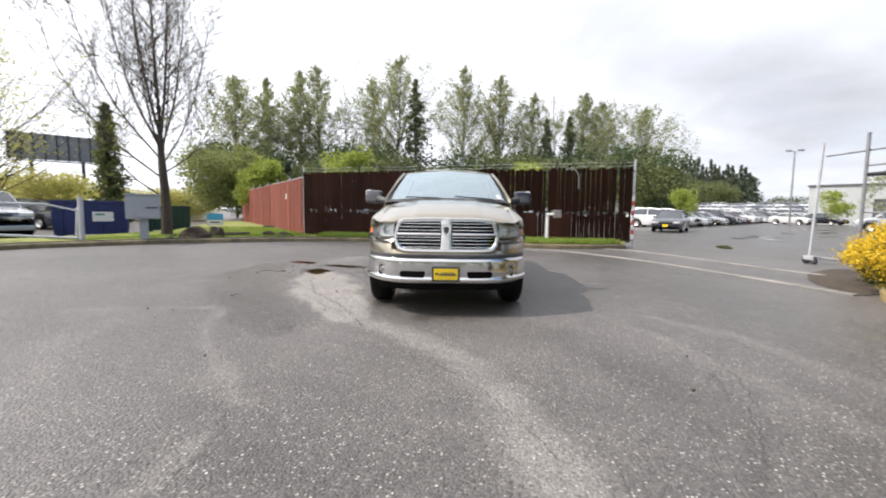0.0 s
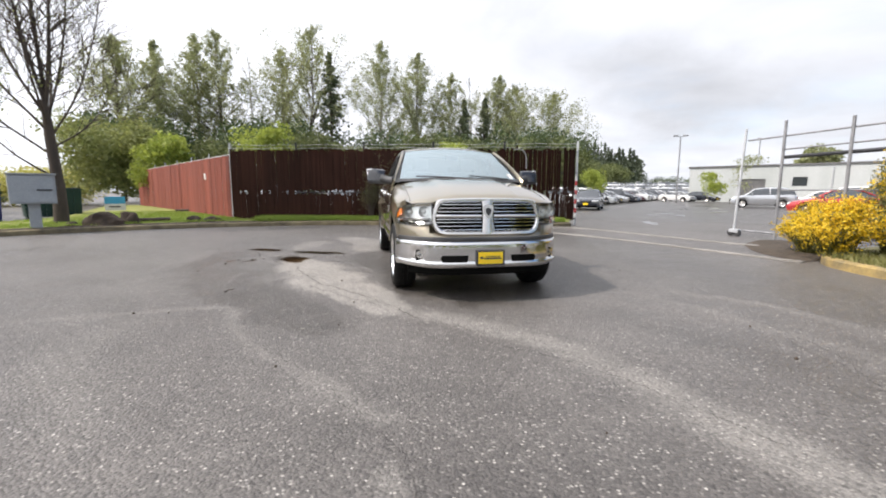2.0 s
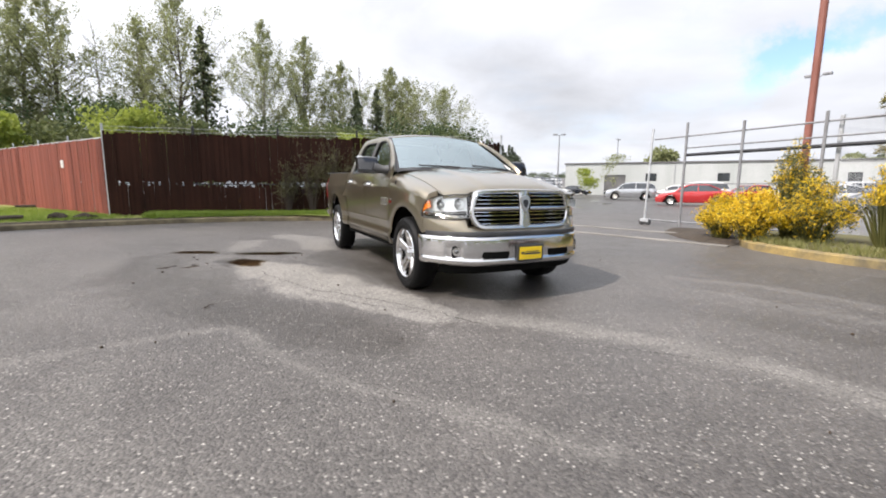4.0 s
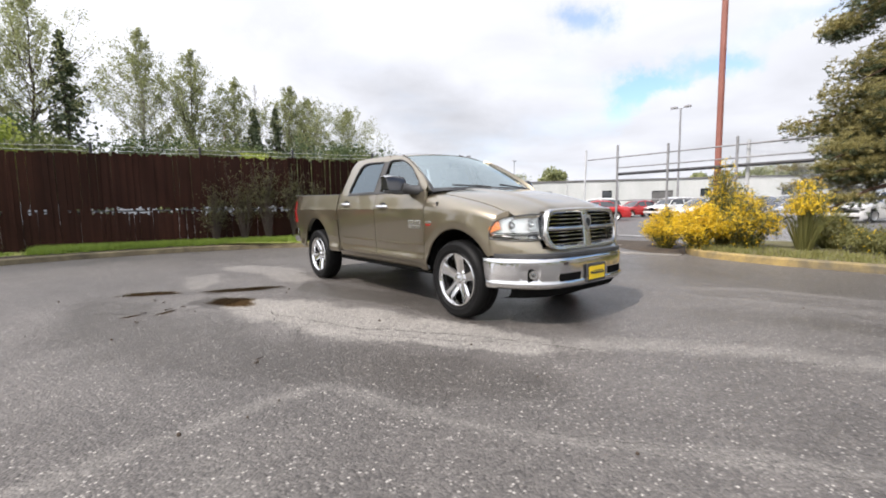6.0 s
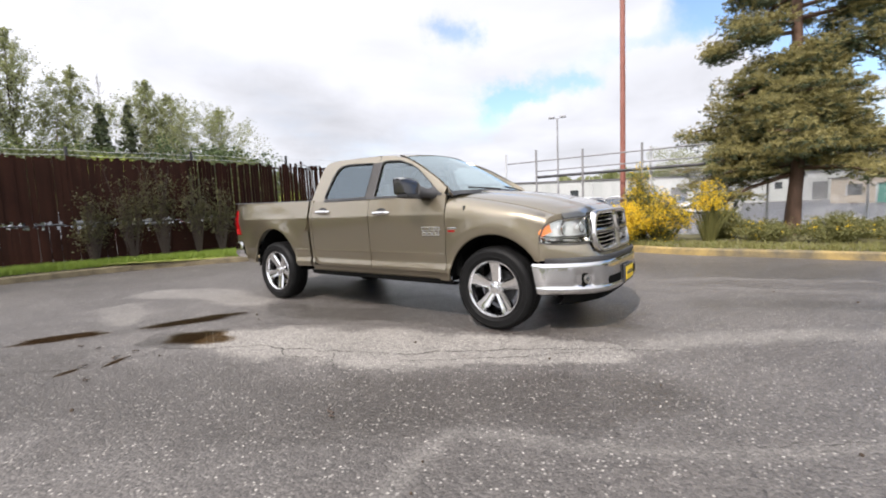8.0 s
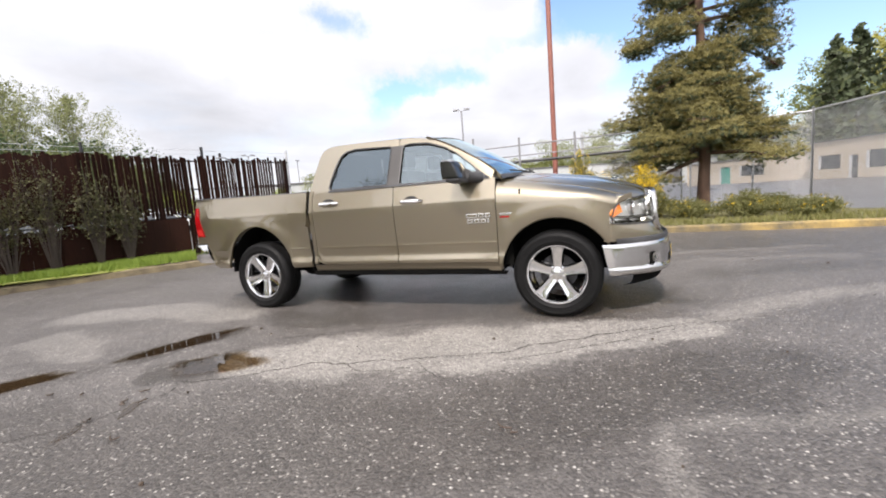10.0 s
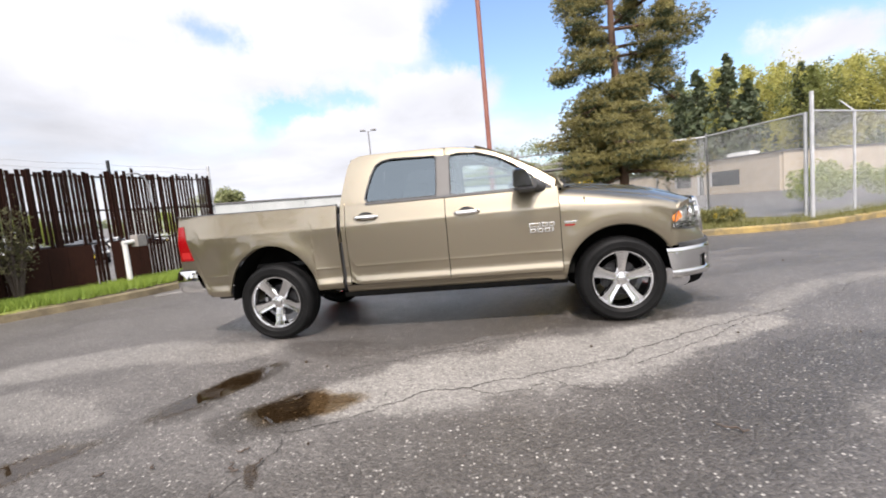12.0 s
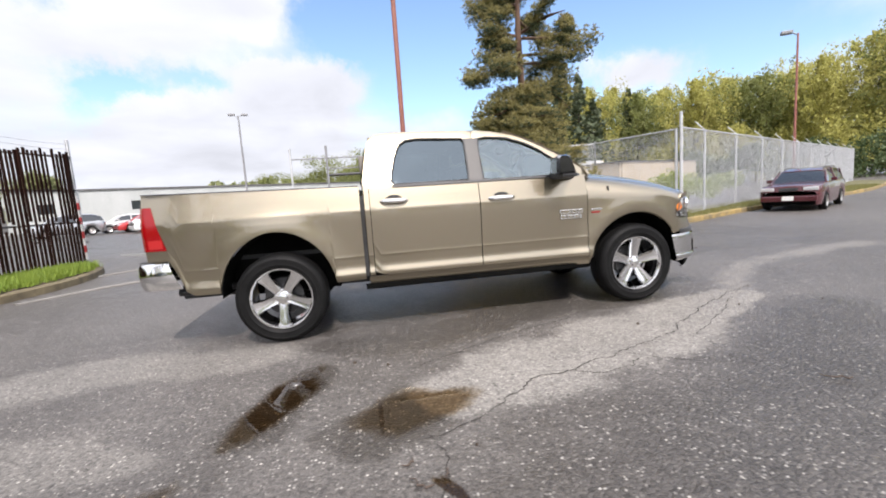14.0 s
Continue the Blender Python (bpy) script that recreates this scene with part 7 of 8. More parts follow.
        tube(bm, [(s * (xo - 0.01), (y0 + y1) / 2, z), (s * (xo + 0.002), (y0 + y1) / 2, z)], [0.055, 0.055], 16)
        for v_ in bm.verts:
            v_.co.y = (y0 + y1) / 2 + (v_.co.y - (y0 + y1) / 2) * 1.6
        part("handle_cup", bm, M_BLACK, h_)
    # door badge: two rows of bright blocks
    for r0, zz, row in ((0, 1.008, ((0.600, 0.655), (0.664, 0.722), (0.732, 0.845))), (1, 0.955, ((0.612, 0.632), (0.645, 0.700), (0.710, 0.768), (0.778, 0.838)))):
        for y0, y1 in row:
            bm = box(bmesh.new(), min(s * 0.985, s * 1.006), max(s * 0.985, s * 1.006), y0, y1, zz - 0.021, zz + 0.021, 0.004)
            bar_ = part("badge_bar", bm, M_BADGE, truck)
            if y1 - y0 > 0.03:
                part("badge_hole", box(bmesh.new(), min(s * 1.0, s * 1.0072), max(s * 1.0, s * 1.0072), y0 + 0.011, y1 - 0.013, zz - 0.010, zz + 0.011, 0.001), M_TAUPE, bar_)
    for zz, mt, y0, y1 in ((1.012, M_BADGE, 0.355, 0.505), (0.982, M_REDLENS, 0.355, 0.505)):
        bm = bmesh.new()
        box(bm, min(s * 0.985, s * 1.003), max(s * 0.985, s * 1.003), y0, y1, zz - 0.009, zz + 0.009, 0.002)
        part("fender_badge", bm, mt, truck)
    bm = bmesh.new()
    box(bm, min(s * 0.955, s * 0.99), max(s * 0.955, s * 0.99), 0.30, 0.318, 1.185, 1.235, 0.006)
    part("fender_vent", bm, M_BLACK, truck)
bm = bmesh.new()
bmesh.ops.create_cone(bm, segments=12, radius1=0.05, radius2=0.012, depth=0.07, cap_ends=True)
for v_ in bm.verts:
    v_.co = Vector((0.35 + v_.co.x * 0.5, v_.co.y * 1.1 + (0.02 if v_.co.z > 0 else 0) + 1.42, v_.co.z * 0.9 + 1.905))
part("roof_aerial", bm, M_BLACK, truck, smooth=True)
part("fuel_flap", outward(sheet([[(0.001 + side_x(y, z), y, z) for z in np.linspace(1.06, 1.22, 4)] for y in np.linspace(2.95, 3.12, 4)], (-1, 0, 0), 0.004), 0, 1), M_TAUPE, truck)

# ---- other vehicles ----
CAR_STYLES = {
    # belt line, roof line, half width, length, wheel radius, wheelbase start and end
    "sedan": ([(0, 0.60), (0.12, 0.70), (0.5, 0.80), (1.2, 0.92), (3.4, 0.99), (4.2, 1.0), (4.55, 0.92), (4.65, 0.70)], [(1.15, 0.92), (1.95, 1.40), (2.5, 1.46), (3.1, 1.42), (3.95, 1.0)], 0.90, 4.65, 0.32, 0.9, 3.65),
    "suv": ([(0, 0.70), (0.1, 0.84), (0.5, 0.97), (1.15, 1.06), (3.6, 1.10), (4.5, 1.10), (4.6, 0.85)], [(1.1, 1.06), (1.75, 1.60), (2.4, 1.70), (3.9, 1.68), (4.35, 1.45), (4.5, 1.1)], 0.93, 4.6, 0.36, 0.88, 3.6),
    "wagon": ([(0, 0.66), (0.03, 0.83), (0.5, 0.89), (1.35, 0.95), (3.6, 0.98), (4.6, 0.98), (4.75, 0.80)], [(1.3, 0.95), (1.85, 1.36), (2.3, 1.45), (4.1, 1.45), (4.5, 1.40), (4.72, 0.98)], 0.88, 4.75, 0.31, 0.95, 3.65),
    "pickup": ([(0, 0.80), (0.1, 1.0), (0.6, 1.10), (1.35, 1.20), (3.2, 1.22), (5.5, 1.25), (5.6, 1.0)], [(1.3, 1.2), (2.0, 1.78), (2.5, 1.86), (3.0, 1.85), (3.35, 1.5), (3.4, 1.22)], 0.97, 5.6, 0.38, 0.95, 4.4),
}
PAINT = {}


def paint(name, c, metal=0.2):
    if name not in PAINT:
        PAINT[name] = glossy("car_paint_" + name, c, 0.22, metal, 0.8, 0, 0.05)
    return PAINT[name]


M_CARGLASS = glossy("dark_car_glass", (0.03, 0.035, 0.04), 0.04, 0, 0.5, 0, 0.02)


def parked_car(style, colour, label, category="car", group="cars in the lot", plate=None, rails=False):
    belt, roof, hw, length, wr, w0, w1 = CAR_STYLES[style]
    c = thing(category.replace(" ", "_") if category != "car" else "parked_car", label, category, group)
    ys = sorted(set([0.0, 0.03] + list(np.linspace(0.08, length - 0.05, 26)) + [length]))
    rows = []
    for y in ys:
        b = keyed(y, belt)
        k = min(1, (y + 0.02) / 0.35) ** 0.35 * min(1, (length + 0.02 - y) / 0.3) ** 0.3
        w = hw * (0.80 + 0.20 * k)
        lo = 0.22
        for cy in (w0, w1):
            d = abs(y - cy) / (wr + 0.06)
            if d < 1:
                lo = max(lo, wr + (wr + 0.06) * math.sqrt(1 - d * d) * 0.98)
        mid = max(lo + 0.02, (lo + b) / 2)
        half = [(w * 0.95, lo), (w * 0.99, min(lo + 0.1, mid)), (w, mid), (w * 0.985, b - 0.10), (w * 0.95, b - 0.02), (w * 0.88, b + 0.005), (w * 0.5, b + 0.03), (0, b + 0.04)]
        rows.append([(x, y, z) for x, z in half] + [(-x, y, z) for x, z in half[-2::-1]])
    body = part("body", outward(sheet(rows), 2, 1), colour, c, smooth=True)
    bm_ = bmesh.new()
    rows = []
    for y in np.linspace(roof[0][0], roof[-1][0], 22):
        z, b = straight(y, roof), keyed(y, belt)
        u = max(0.0, z - b)
        half = [(hw * 0.90, b - 0.02), (hw * 0.88 - 0.16 * u, b + u * 0.5), (hw * 0.86 - 0.36 * u, b + u * 0.93), (hw * 0.80 - 0.36 * u, b + u), (0, b + u + 0.015)]
        rows.append([(x, y, zz) for x, zz in half] + [(-x, y, zz) for x, zz in half[-2::-1]])
    part("windows", outward(sheet(rows), 2, 1), M_CARGLASS, c, smooth=True).name = "window_band"
    top = [(y, z) for y, z in roof if z > roof[0][1] + 0.6 * (max(q for _, q in roof) - roof[0][1])]
    rows = []
    for y in np.linspace(top[0][0] - 0.02, top[-1][0] + 0.02, 8):
        z, b = straight(y, roof), keyed(y, belt)
        u = z - b
        half = [(hw * 0.875 - 0.36 * u, b + u * 0.90), (hw * 0.84 - 0.36 * u, b + u + 0.006), (hw * 0.5, b + u + 0.022), (0, b + u + 0.028)]
        rows.append([(x, y, zz) for x, zz in half] + [(-x, y, zz) for x, zz in half[-2::-1]])
    part("roof", outward(sheet(rows, (0, 0, -1), 0.02), 2, 1), colour, c, smooth=True)
    mid = (roof[0][0] + roof[-1][0]) / 2 - 0.05
    for s_ in (-1, 1):
        for pts in ([roof[0], roof[1]], [(mid, keyed(mid, belt)), (mid, straight(mid, roof))], [roof[-1], roof[-2]]):
            P = []
            for y, z in pts:
                b = keyed(y, belt)
                u = max(0, z - b)
                P.append(Vector((s_ * (hw * 0.885 - 0.33 * u + 0.008), y, z - 0.01)))
            part("pillar", tube(bmesh.new(), P, 0.03, 5), colour, c)
        bm_ = bmesh.new()
        box(bm_, s_ * hw * 0.68 - 0.20, s_ * hw * 0.68 + 0.20, -0.005, 0.14, belt[1][1] - 0.12, belt[1][1] + 0.0, 0.02)
        part("headlight", bm_, M_LAMPBACK, c)
        bm_ = bmesh.new()
        box(bm_, s_ * hw * 0.74 - 0.12, s_ * hw * 0.74 + 0.12, length - 0.10, length + 0.004, belt[-1][1] - 0.08, belt[-1][1] + 0.12, 0.02)
        part("tail_light", bm_, M_REDLENS, c)
        for y in (w0, w1):
            t_ = part("wheel", lathe([(wr * 0.62, -0.10), (wr * 0.95, -0.10), (wr, -0.06), (wr, 0.06), (wr * 0.95, 0.10), (wr * 0.62, 0.10)], 20, s_, (s_ * (hw - 0.09), y, wr)), M_TYRE, c, smooth=True)
            part("rim", lathe([(0.0, 0.07), (wr * 0.2, 0.085), (wr * 0.3, 0.06), (wr * 0.58, 0.085), (wr * 0.64, 0.105)], 20, s_, (s_ * (hw - 0.09), y, wr)), M_SATIN, t_, smooth=True)
        bm_ = bmesh.new()
        box(bm_, s_ * (hw + 0.06) - 0.08, s_ * (hw + 0.06) + 0.08, roof[0][0] + 0.35, roof[0][0] + 0.47, keyed(1.5, belt) + 0.02, keyed(1.5, belt) + 0.14, 0.02)
        part("door_mirror", bm_, colour, c)
        if rails:
            part("roof_rail", tube(bmesh.new(), [(s_ * 0.56, 2.1, 1.43), (s_ * 0.58, 2.3, 1.49), (s_ * 0.58, 4.0, 1.49), (s_ * 0.56, 4.2, 1.43)], 0.018, 6), M_BLACK, c)
    for y0, y1 in ((-0.04, 0.06), (length - 0.05, length + 0.05)):
        bm_ = bmesh.new()
        box(bm_, -hw * 0.9, hw * 0.9, y0, y1, 0.34, 0.54, 0.04)
        part("bumper", bm_, colour, c)
    bm_ = bmesh.new()
    box(bm_, -0.26, 0.26, -0.02, 0.05, belt[1][1] - 0.12, belt[1][1] - 0.02, 0.01)
    part("grille", bm_, M_BLACK, c)
    if plate:
        bm_ = bmesh.new()
        box(bm_, -0.16, 0.16, -0.055, -0.04, 0.38, 0.53)
        part("number_plate", bm_, plate, c)
    bm_ = bmesh.new()
    box(bm_, -hw * 0.8, hw * 0.8, 0.3, length - 0.3, 0.2, wr + 0.25)
    part("underbody", bm_, M_DARK, c)
    return c


WHITE_P, SILVER_P, DARK_P, RED_P, BLUE_P, MAROON_P = (paint("white", (0.72, 0.72, 0.70)), paint("silver", (0.45, 0.46, 0.47), 0.7), paint("charcoal", (0.012, 0.014, 0.020), 0.2),
                                                     paint("red", (0.42, 0.02, 0.02)), paint("slate", (0.10, 0.13, 0.18), 0.4), paint("maroon", (0.065, 0.006, 0.010), 0.1))
STOCK = {}


def put_car(style, colour, word, x, y, heading, category="car", group="cars in the lot", z=0.0):
    """heading: the way the nose points, degrees from +y towards +x."""
    key = (style, word, group)
    m = pose(x, y, z, 0, 0, 180 - heading)
    if key not in STOCK:
        STOCK[key] = parked_car(style, colour, f"{word} {style} parked in the lot", category, group, M_YELLOW if word == "charcoal" else None)
        STOCK[key].matrix_world = m
        return STOCK[key]
    return copy_thing(STOCK[key], m)


wagon = parked_car("wagon", MAROON_P, "dark maroon older station wagon with roof rails at the kerb", "station wagon", "", M_WHITE, True)
wagon.matrix_world = pose(6.55, -10.3, 0, 0, 0, 180 + 30) @ Matrix.Scale(0.91, 4)

CHOICE = [("sedan", DARK_P, "charcoal"), ("suv", WHITE_P, "white"), ("suv", DARK_P, "dark"), ("sedan", WHITE_P, "white"), ("sedan", MAROON_P, "maroon"), ("sedan", SILVER_P, "silver"), ("suv", SILVER_P, "silver"), ("sedan", BLUE_P, "slate"), ("sedan", RED_P, "red")]
put_car("sedan", DARK_P, "charcoal", 13.9, 22.0, 215)
rc = random.Random(3)
for k in range(17):
    st = CHOICE[(k * 5 + 1) % 8]
    put_car(*st, 19.8 + 2.45 * k + rc.uniform(-0.2, 0.2), 30.5 + 2.45 * k, 135 + rc.uniform(-2, 2))
for row, (x0, y0, n) in enumerate(((22, 62, 16), (28, 80, 18), (36, 100, 20))):
    for k in range(n):
        st = rc.choice(CHOICE[1:8])
        put_car(*st, x0 + 2.7 * k, y0 + 1.2 * k, 160 + rc.uniform(-3, 3), z=0.0)
put_car("suv", SILVER_P, "silver", 30.9, 27.5, 312)
put_car("sedan", WHITE_P, "white", 44, 47, 160)
put_car("sedan", DARK_P, "charcoal", 47, 46, 160)
put_car("sedan", RED_P, "red", 24.2, 16.4, 322)
put_car("sedan", WHITE_P, "white", 34.2, 25.0, 322)
put_car("sedan", RED_P, "red", 32.8, 22.6, 322)
put_car("suv", WHITE_P, "white", 30.2, 20.2, 322)
for k in range(4):
    st = (("sedan", WHITE_P, "white"), ("sedan", SILVER_P, "silver"), ("sedan", RED_P, "red"), ("sedan", BLUE_P, "slate"), ("suv", WHITE_P, "white"))[(k * 3) % 5]
    put_car(*st, 25.0 + 0.55 * k, 8.6 - 2.55 * k, 292 + rc.uniform(-2, 2))
for k in range(5):
    put_car(*rc.choice(CHOICE[1:]), 32.0 + 1.2 * k, 16.5 - 2.5 * k, 292)
# far rows on the rising end of the lot
far_eye = (-1.6, -4.6)
verts, faces = [], []
for i in range(17):
    for j in range(6):
        x, y = at_bearing(24.0 + 18.0 * i / 16, 100 + 14 * j, far_eye)
        verts.append((x, y, -0.05 + 0.95 * j))
        if i and j:
            k = i * 6 + j
            faces.append((k - 7, k - 6, k, k - 1))
tagged(from_lists("lot_slope", verts, faces, M_ASPHALT, smooth=True), "gently rising far end of the parking lot", "parking lot", kind="structure")
for row, (dist, n) in enumerate(((112, 20), (128, 20), (146, 20))):
    for k in range(n):
        x, y = at_bearing(28.5 + 12.6 * (k + rc.uniform(-0.15, 0.15)) / n, dist, far_eye)
        st = rc.choice((("suv", WHITE_P, "white"), ("sedan", WHITE_P, "white"), ("suv", SILVER_P, "silver"), ("sedan", SILVER_P, "silver"), ("suv", DARK_P, "dark"), ("suv", WHITE_P, "white")))
        put_car(*st, x, y, 205 + rc.uniform(-4, 4), z=-0.05 + 0.95 * (dist - 100) / 14 - 0.12)
# behind the slat fence
for k, x in enumerate((-5.6, -2.4, 0.4, 3.2)):
    put_car(*CHOICE[(2, 0, 2, 4)[k]], x, 17.2 - 0.26 * x, 180, group="cars behind the fence")
# side lot on the left
put_car("pickup", SILVER_P, "silver", -16.2, 9.4, 120, "pickup truck", "vehicles by the containers")
put_car("suv", DARK_P, "dark", -21.0, 17.5, 100, group="vehicles by the containers")
put_car("pickup", WHITE_P, "white", -25.0, 27.0, 100, "pickup truck", "vehicles by the containers")

# ---- buildings ----
M_WALLW = worn("white_metal_wall", (0.42, 0.44, 0.42), (0.54, 0.555, 0.54), 0.6, big=0.35, fine=40, bump=0.1, stretch=(1, 1, 0.2))
M_WALLB = worn("beige_block_wall", (0.42, 0.36, 0.28), (0.50, 0.43, 0.34), 0.8, big=0.6, fine=12, bump=0.2)
M_ROOF = worn("roof_edge", (0.09, 0.09, 0.09), (0.16, 0.155, 0.15), 0.7, big=1)
M_TEAL = worn("teal_sign", (0.03, 0.22, 0.17), (0.05, 0.28, 0.22), 0.6, big=2)


def block_building(name, label, ax, ay, bx, by, depth, h, wall, openings, trim=0.25, ribs=0.0):
    """A flat-roofed hall whose front runs from a to b; openings: (from, to, sill, head, material) along the front."""
    t = thing(name, label, "building")
    a, b = Vector((ax, ay, 0)), Vector((bx, by, 0))
    L = (b - a).length
    m = Matrix.Translation(a) @ Matrix.Rotation(math.atan2(by - ay, bx - ax), 4, "Z")
    cuts = sorted(openings)
    s = 0.0
    for o in cuts + [(L, L, 0, 0, None)]:
        for x0, x1, z0, z1 in ((s, o[0], 0, h), (o[0], o[1], 0, o[2]), (o[0], o[1], o[3], h)):
            if x1 - x0 > 0.01 and z1 - z0 > 0.01:
                part("wall", box(bmesh.new(), x0, x1, -0.15, 0.15, z0, z1), wall, t).matrix_local = m
        if o[4]:
            w_ = part("window", box(bmesh.new(), o[0], o[1], -0.02, 0.03, o[2], o[3]), o[4], t)
            w_.matrix_local = m
            part("frame", box(bmesh.new(), o[0] - 0.06, o[0] + 0.06, -0.2, 0.05, o[2], o[3]), M_GALV, w_)
        s = o[1]
    for x0, x1, y0, y1 in ((-0.15, 0.15, 0.15, depth), (L - 0.15, L + 0.15, 0.15, depth), (0.15, L - 0.15, depth - 0.3, depth)):
        part("wall", box(bmesh.new(), x0, x1, y0, y1, 0, h), wall, t).matrix_local = m
    part("roof", box(bmesh.new(), -0.3, L + 0.3, -0.3, depth + 0.2, h, h + trim, 0.03), M_ROOF, t).matrix_local = m
    if ribs:
        k = ribs
        while k < L:
            if not any(o[0] - 0.2 < k < o[1] + 0.2 for o in cuts):
                part("downpipe", rod((k, -0.22, 0.1), (k, -0.22, h), 0.07, 6), M_GALV, t).matrix_local = m
            k += ribs
    return t


wins = [(x, x + 1.6, 2.2, 3.4, M_CARGLASS) for x in (12, 21.5, 36, 47, 60, 73)] + [(x, x + 3.2, 0.1, 3.2, M_ROOF) for x in (6, 29, 54, 80)]
block_building("warehouse", "long low white metal warehouse beyond the lot", 47.6, 52.0, 105.0, -21.0, 20, 4.9, M_WALLW, wins, 0.25, 8.0)
bx0, by0 = at_bearing(109.5, 57, (-5.2, 0.3))
bx1, by1 = at_bearing(119.6, 49, (-5.2, 0.3))
block_building("shop_building", "low beige block building with display windows and a teal sign", bx0, by0, bx1, by1, 16, 3.45, M_WALLB,
               [(0.8, 2.9, 0.9, 2.2, M_CARGLASS), (3.8, 4.5, 0.0, 2.0, M_CARGLASS), (5.3, 8.5, 0.8, 2.3, M_CARGLASS)], 0.12)
cx0, cy0 = at_bearing(98.5, 66, (-5.2, 0.3))
cx1, cy1 = at_bearing(109.3, 60, (-5.2, 0.3))
block_building("shop_wing", "lower beige wing of the shop building with windows", cx0, cy0, cx1, cy1, 12, 2.7, M_WALLB,
               [(1.5, 3.0, 0.8, 2.0, M_CARGLASS), (4.2, 5.4, 0.0, 2.0, M_TEAL), (6.5, 9.0, 0.8, 2.0, M_CARGLASS)], 0.12)
ux, uy = at_bearing(116.5, 56, (-5.2, 0.3))
t = thing("roof_unit", "white ventilation unit on the flat roof", "roof unit", at=pose(ux, uy, 3.57, 0, 0, 30))
part("housing", box(bmesh.new(), -1.2, 1.2, -0.8, 0.8, 0, 0.5, 0.05), M_WHITE, t)
part("lid", box(bmesh.new(), -1.0, 1.0, -0.6, 0.6, 0.5, 0.62, 0.04), M_GALV, t)

# billboard seen from behind
t = thing("billboard", "large grey billboard seen from its ribbed back", "billboard", at=pose(-61, 60.5, 0, 0, 0, 44))
part("panel", box(bmesh.new(), -5.6, 5.6, -0.15, 0.15, 8.4, 12.3, 0.03), M_DULL, t)
for k in range(9):
    part("rib", box(bmesh.new(), -5.4 + k * 1.33, -5.25 + k * 1.33, -0.35, -0.15, 8.2, 12.4), M_STEEL, t)
part("catwalk", box(bmesh.new(), -5.8, 5.8, -1.1, -0.36, 8.1, 8.2), M_STEEL, t)
for x in (-3, 3):
    part("post", rod((x, -0.25, 0), (x, -0.25, 8.4), 0.25, 10), M_STEEL, t)

# ---- things on and round the verge ----
M_BLUEBIN = worn("blue_steel", (0.008, 0.016, 0.085), (0.014, 0.028, 0.13), 0.45, 0.1, big=1.5, bump=0.1)
M_GREENBIN = worn("green_steel", (0.008, 0.035, 0.022), (0.014, 0.055, 0.035), 0.5, 0.1, big=1.5, bump=0.1)
M_GREYBOX = worn("grey_enamel", (0.30, 0.32, 0.33), (0.38, 0.40, 0.41), 0.5, 0.1, big=2, bump=0.05)


def waste_container(x, y, w, h, d, turn, mt, label, notice):
    t = thing("waste_container", label, "dumpster", at=pose(x, y, 0, 0, 0, turn))
    bm_ = bmesh.new()
    rows = [[(-w / 2 * k, -d / 2 * k, z), (w / 2 * k, -d / 2 * k, z), (w / 2 * k, d / 2 * k, z), (-w / 2 * k, d / 2 * k, z), (-w / 2 * k, -d / 2 * k, z)] for z, k in ((0.1, 0.96), (h * 0.5, 0.99), (h, 1.0))]
    bm_ = sheet(rows)
    bmesh.ops.holes_fill(bm_, edges=bm_.edges[:], sides=8)
    bmesh.ops.recalc_face_normals(bm_, faces=bm_.faces[:])
    part("bin_body", bm_, mt, t)
    part("rim", box(bmesh.new(), -w / 2 - 0.04, w / 2 + 0.04, -d / 2 - 0.04, d / 2 + 0.04, h, h + 0.07, 0.015), mt, t)
    for k in range(4):
        xx = -w / 2 + w * (k + 0.5) / 4
        part("rib", box(bmesh.new(), xx - 0.04, xx + 0.04, -d / 2 - 0.05, -d / 2 + 0.02, 0.15, h), mt, t)
    for s_ in (-1, 1):
        part("lid", box(bmesh.new(), s_ * w / 4 - w / 4 + 0.02, s_ * w / 4 + w / 4 - 0.02, -d / 2, d / 2, h + 0.07, h + 0.11, 0.01), M_BLACK, t)
        part("foot", box(bmesh.new(), s_ * w / 2.4 - 0.08, s_ * w / 2.4 + 0.08, -d / 2.4, d / 2.4, 0, 0.1), M_STEEL, t)
    if notice:
        n_ = part("notice", box(bmesh.new(), 0.05, 0.75, -d / 2 - 0.062, -d / 2 - 0.05, 0.65, 1.05), M_WHITE, t, "white notice with green marks")
        part("notice_bar", box(bmesh.new(), 0.15, 0.45, -d / 2 - 0.068, -d / 2 - 0.06, 0.9, 0.98), M_TEAL, n_)
    return t


waste_container(-15.4, 12.4, 2.5, 1.42, 1.6, 35, M_BLUEBIN, "dark blue steel waste container with a white notice", True)
waste_container(-14.9, 16.6, 1.9, 1.25, 1.3, 38, M_GREENBIN, "dark green waste container behind the tree", False)

t = thing("meter_cabinet", "grey metal utility cabinet on a post", "utility box", at=pose(-10.45, 8.6, 0.14, 0, 0, 35))
part("post", box(bmesh.new(), -0.13, 0.13, -0.1, 0.1, -0.05, 0.8, 0.01), M_GREYBOX, t)
cab_ = part("cabinet", box(bmesh.new(), -0.49, 0.49, -0.25, 0.25, 0.72, 1.52, 0.015), M_GREYBOX, t)
part("hood", box(bmesh.new(), -0.52, 0.52, -0.29, 0.28, 1.52, 1.56, 0.01), M_GREYBOX, t)
part("door", box(bmesh.new(), -0.45, 0.45, -0.265, -0.25, 0.76, 1.48, 0.006), M_GREYBOX, cab_)
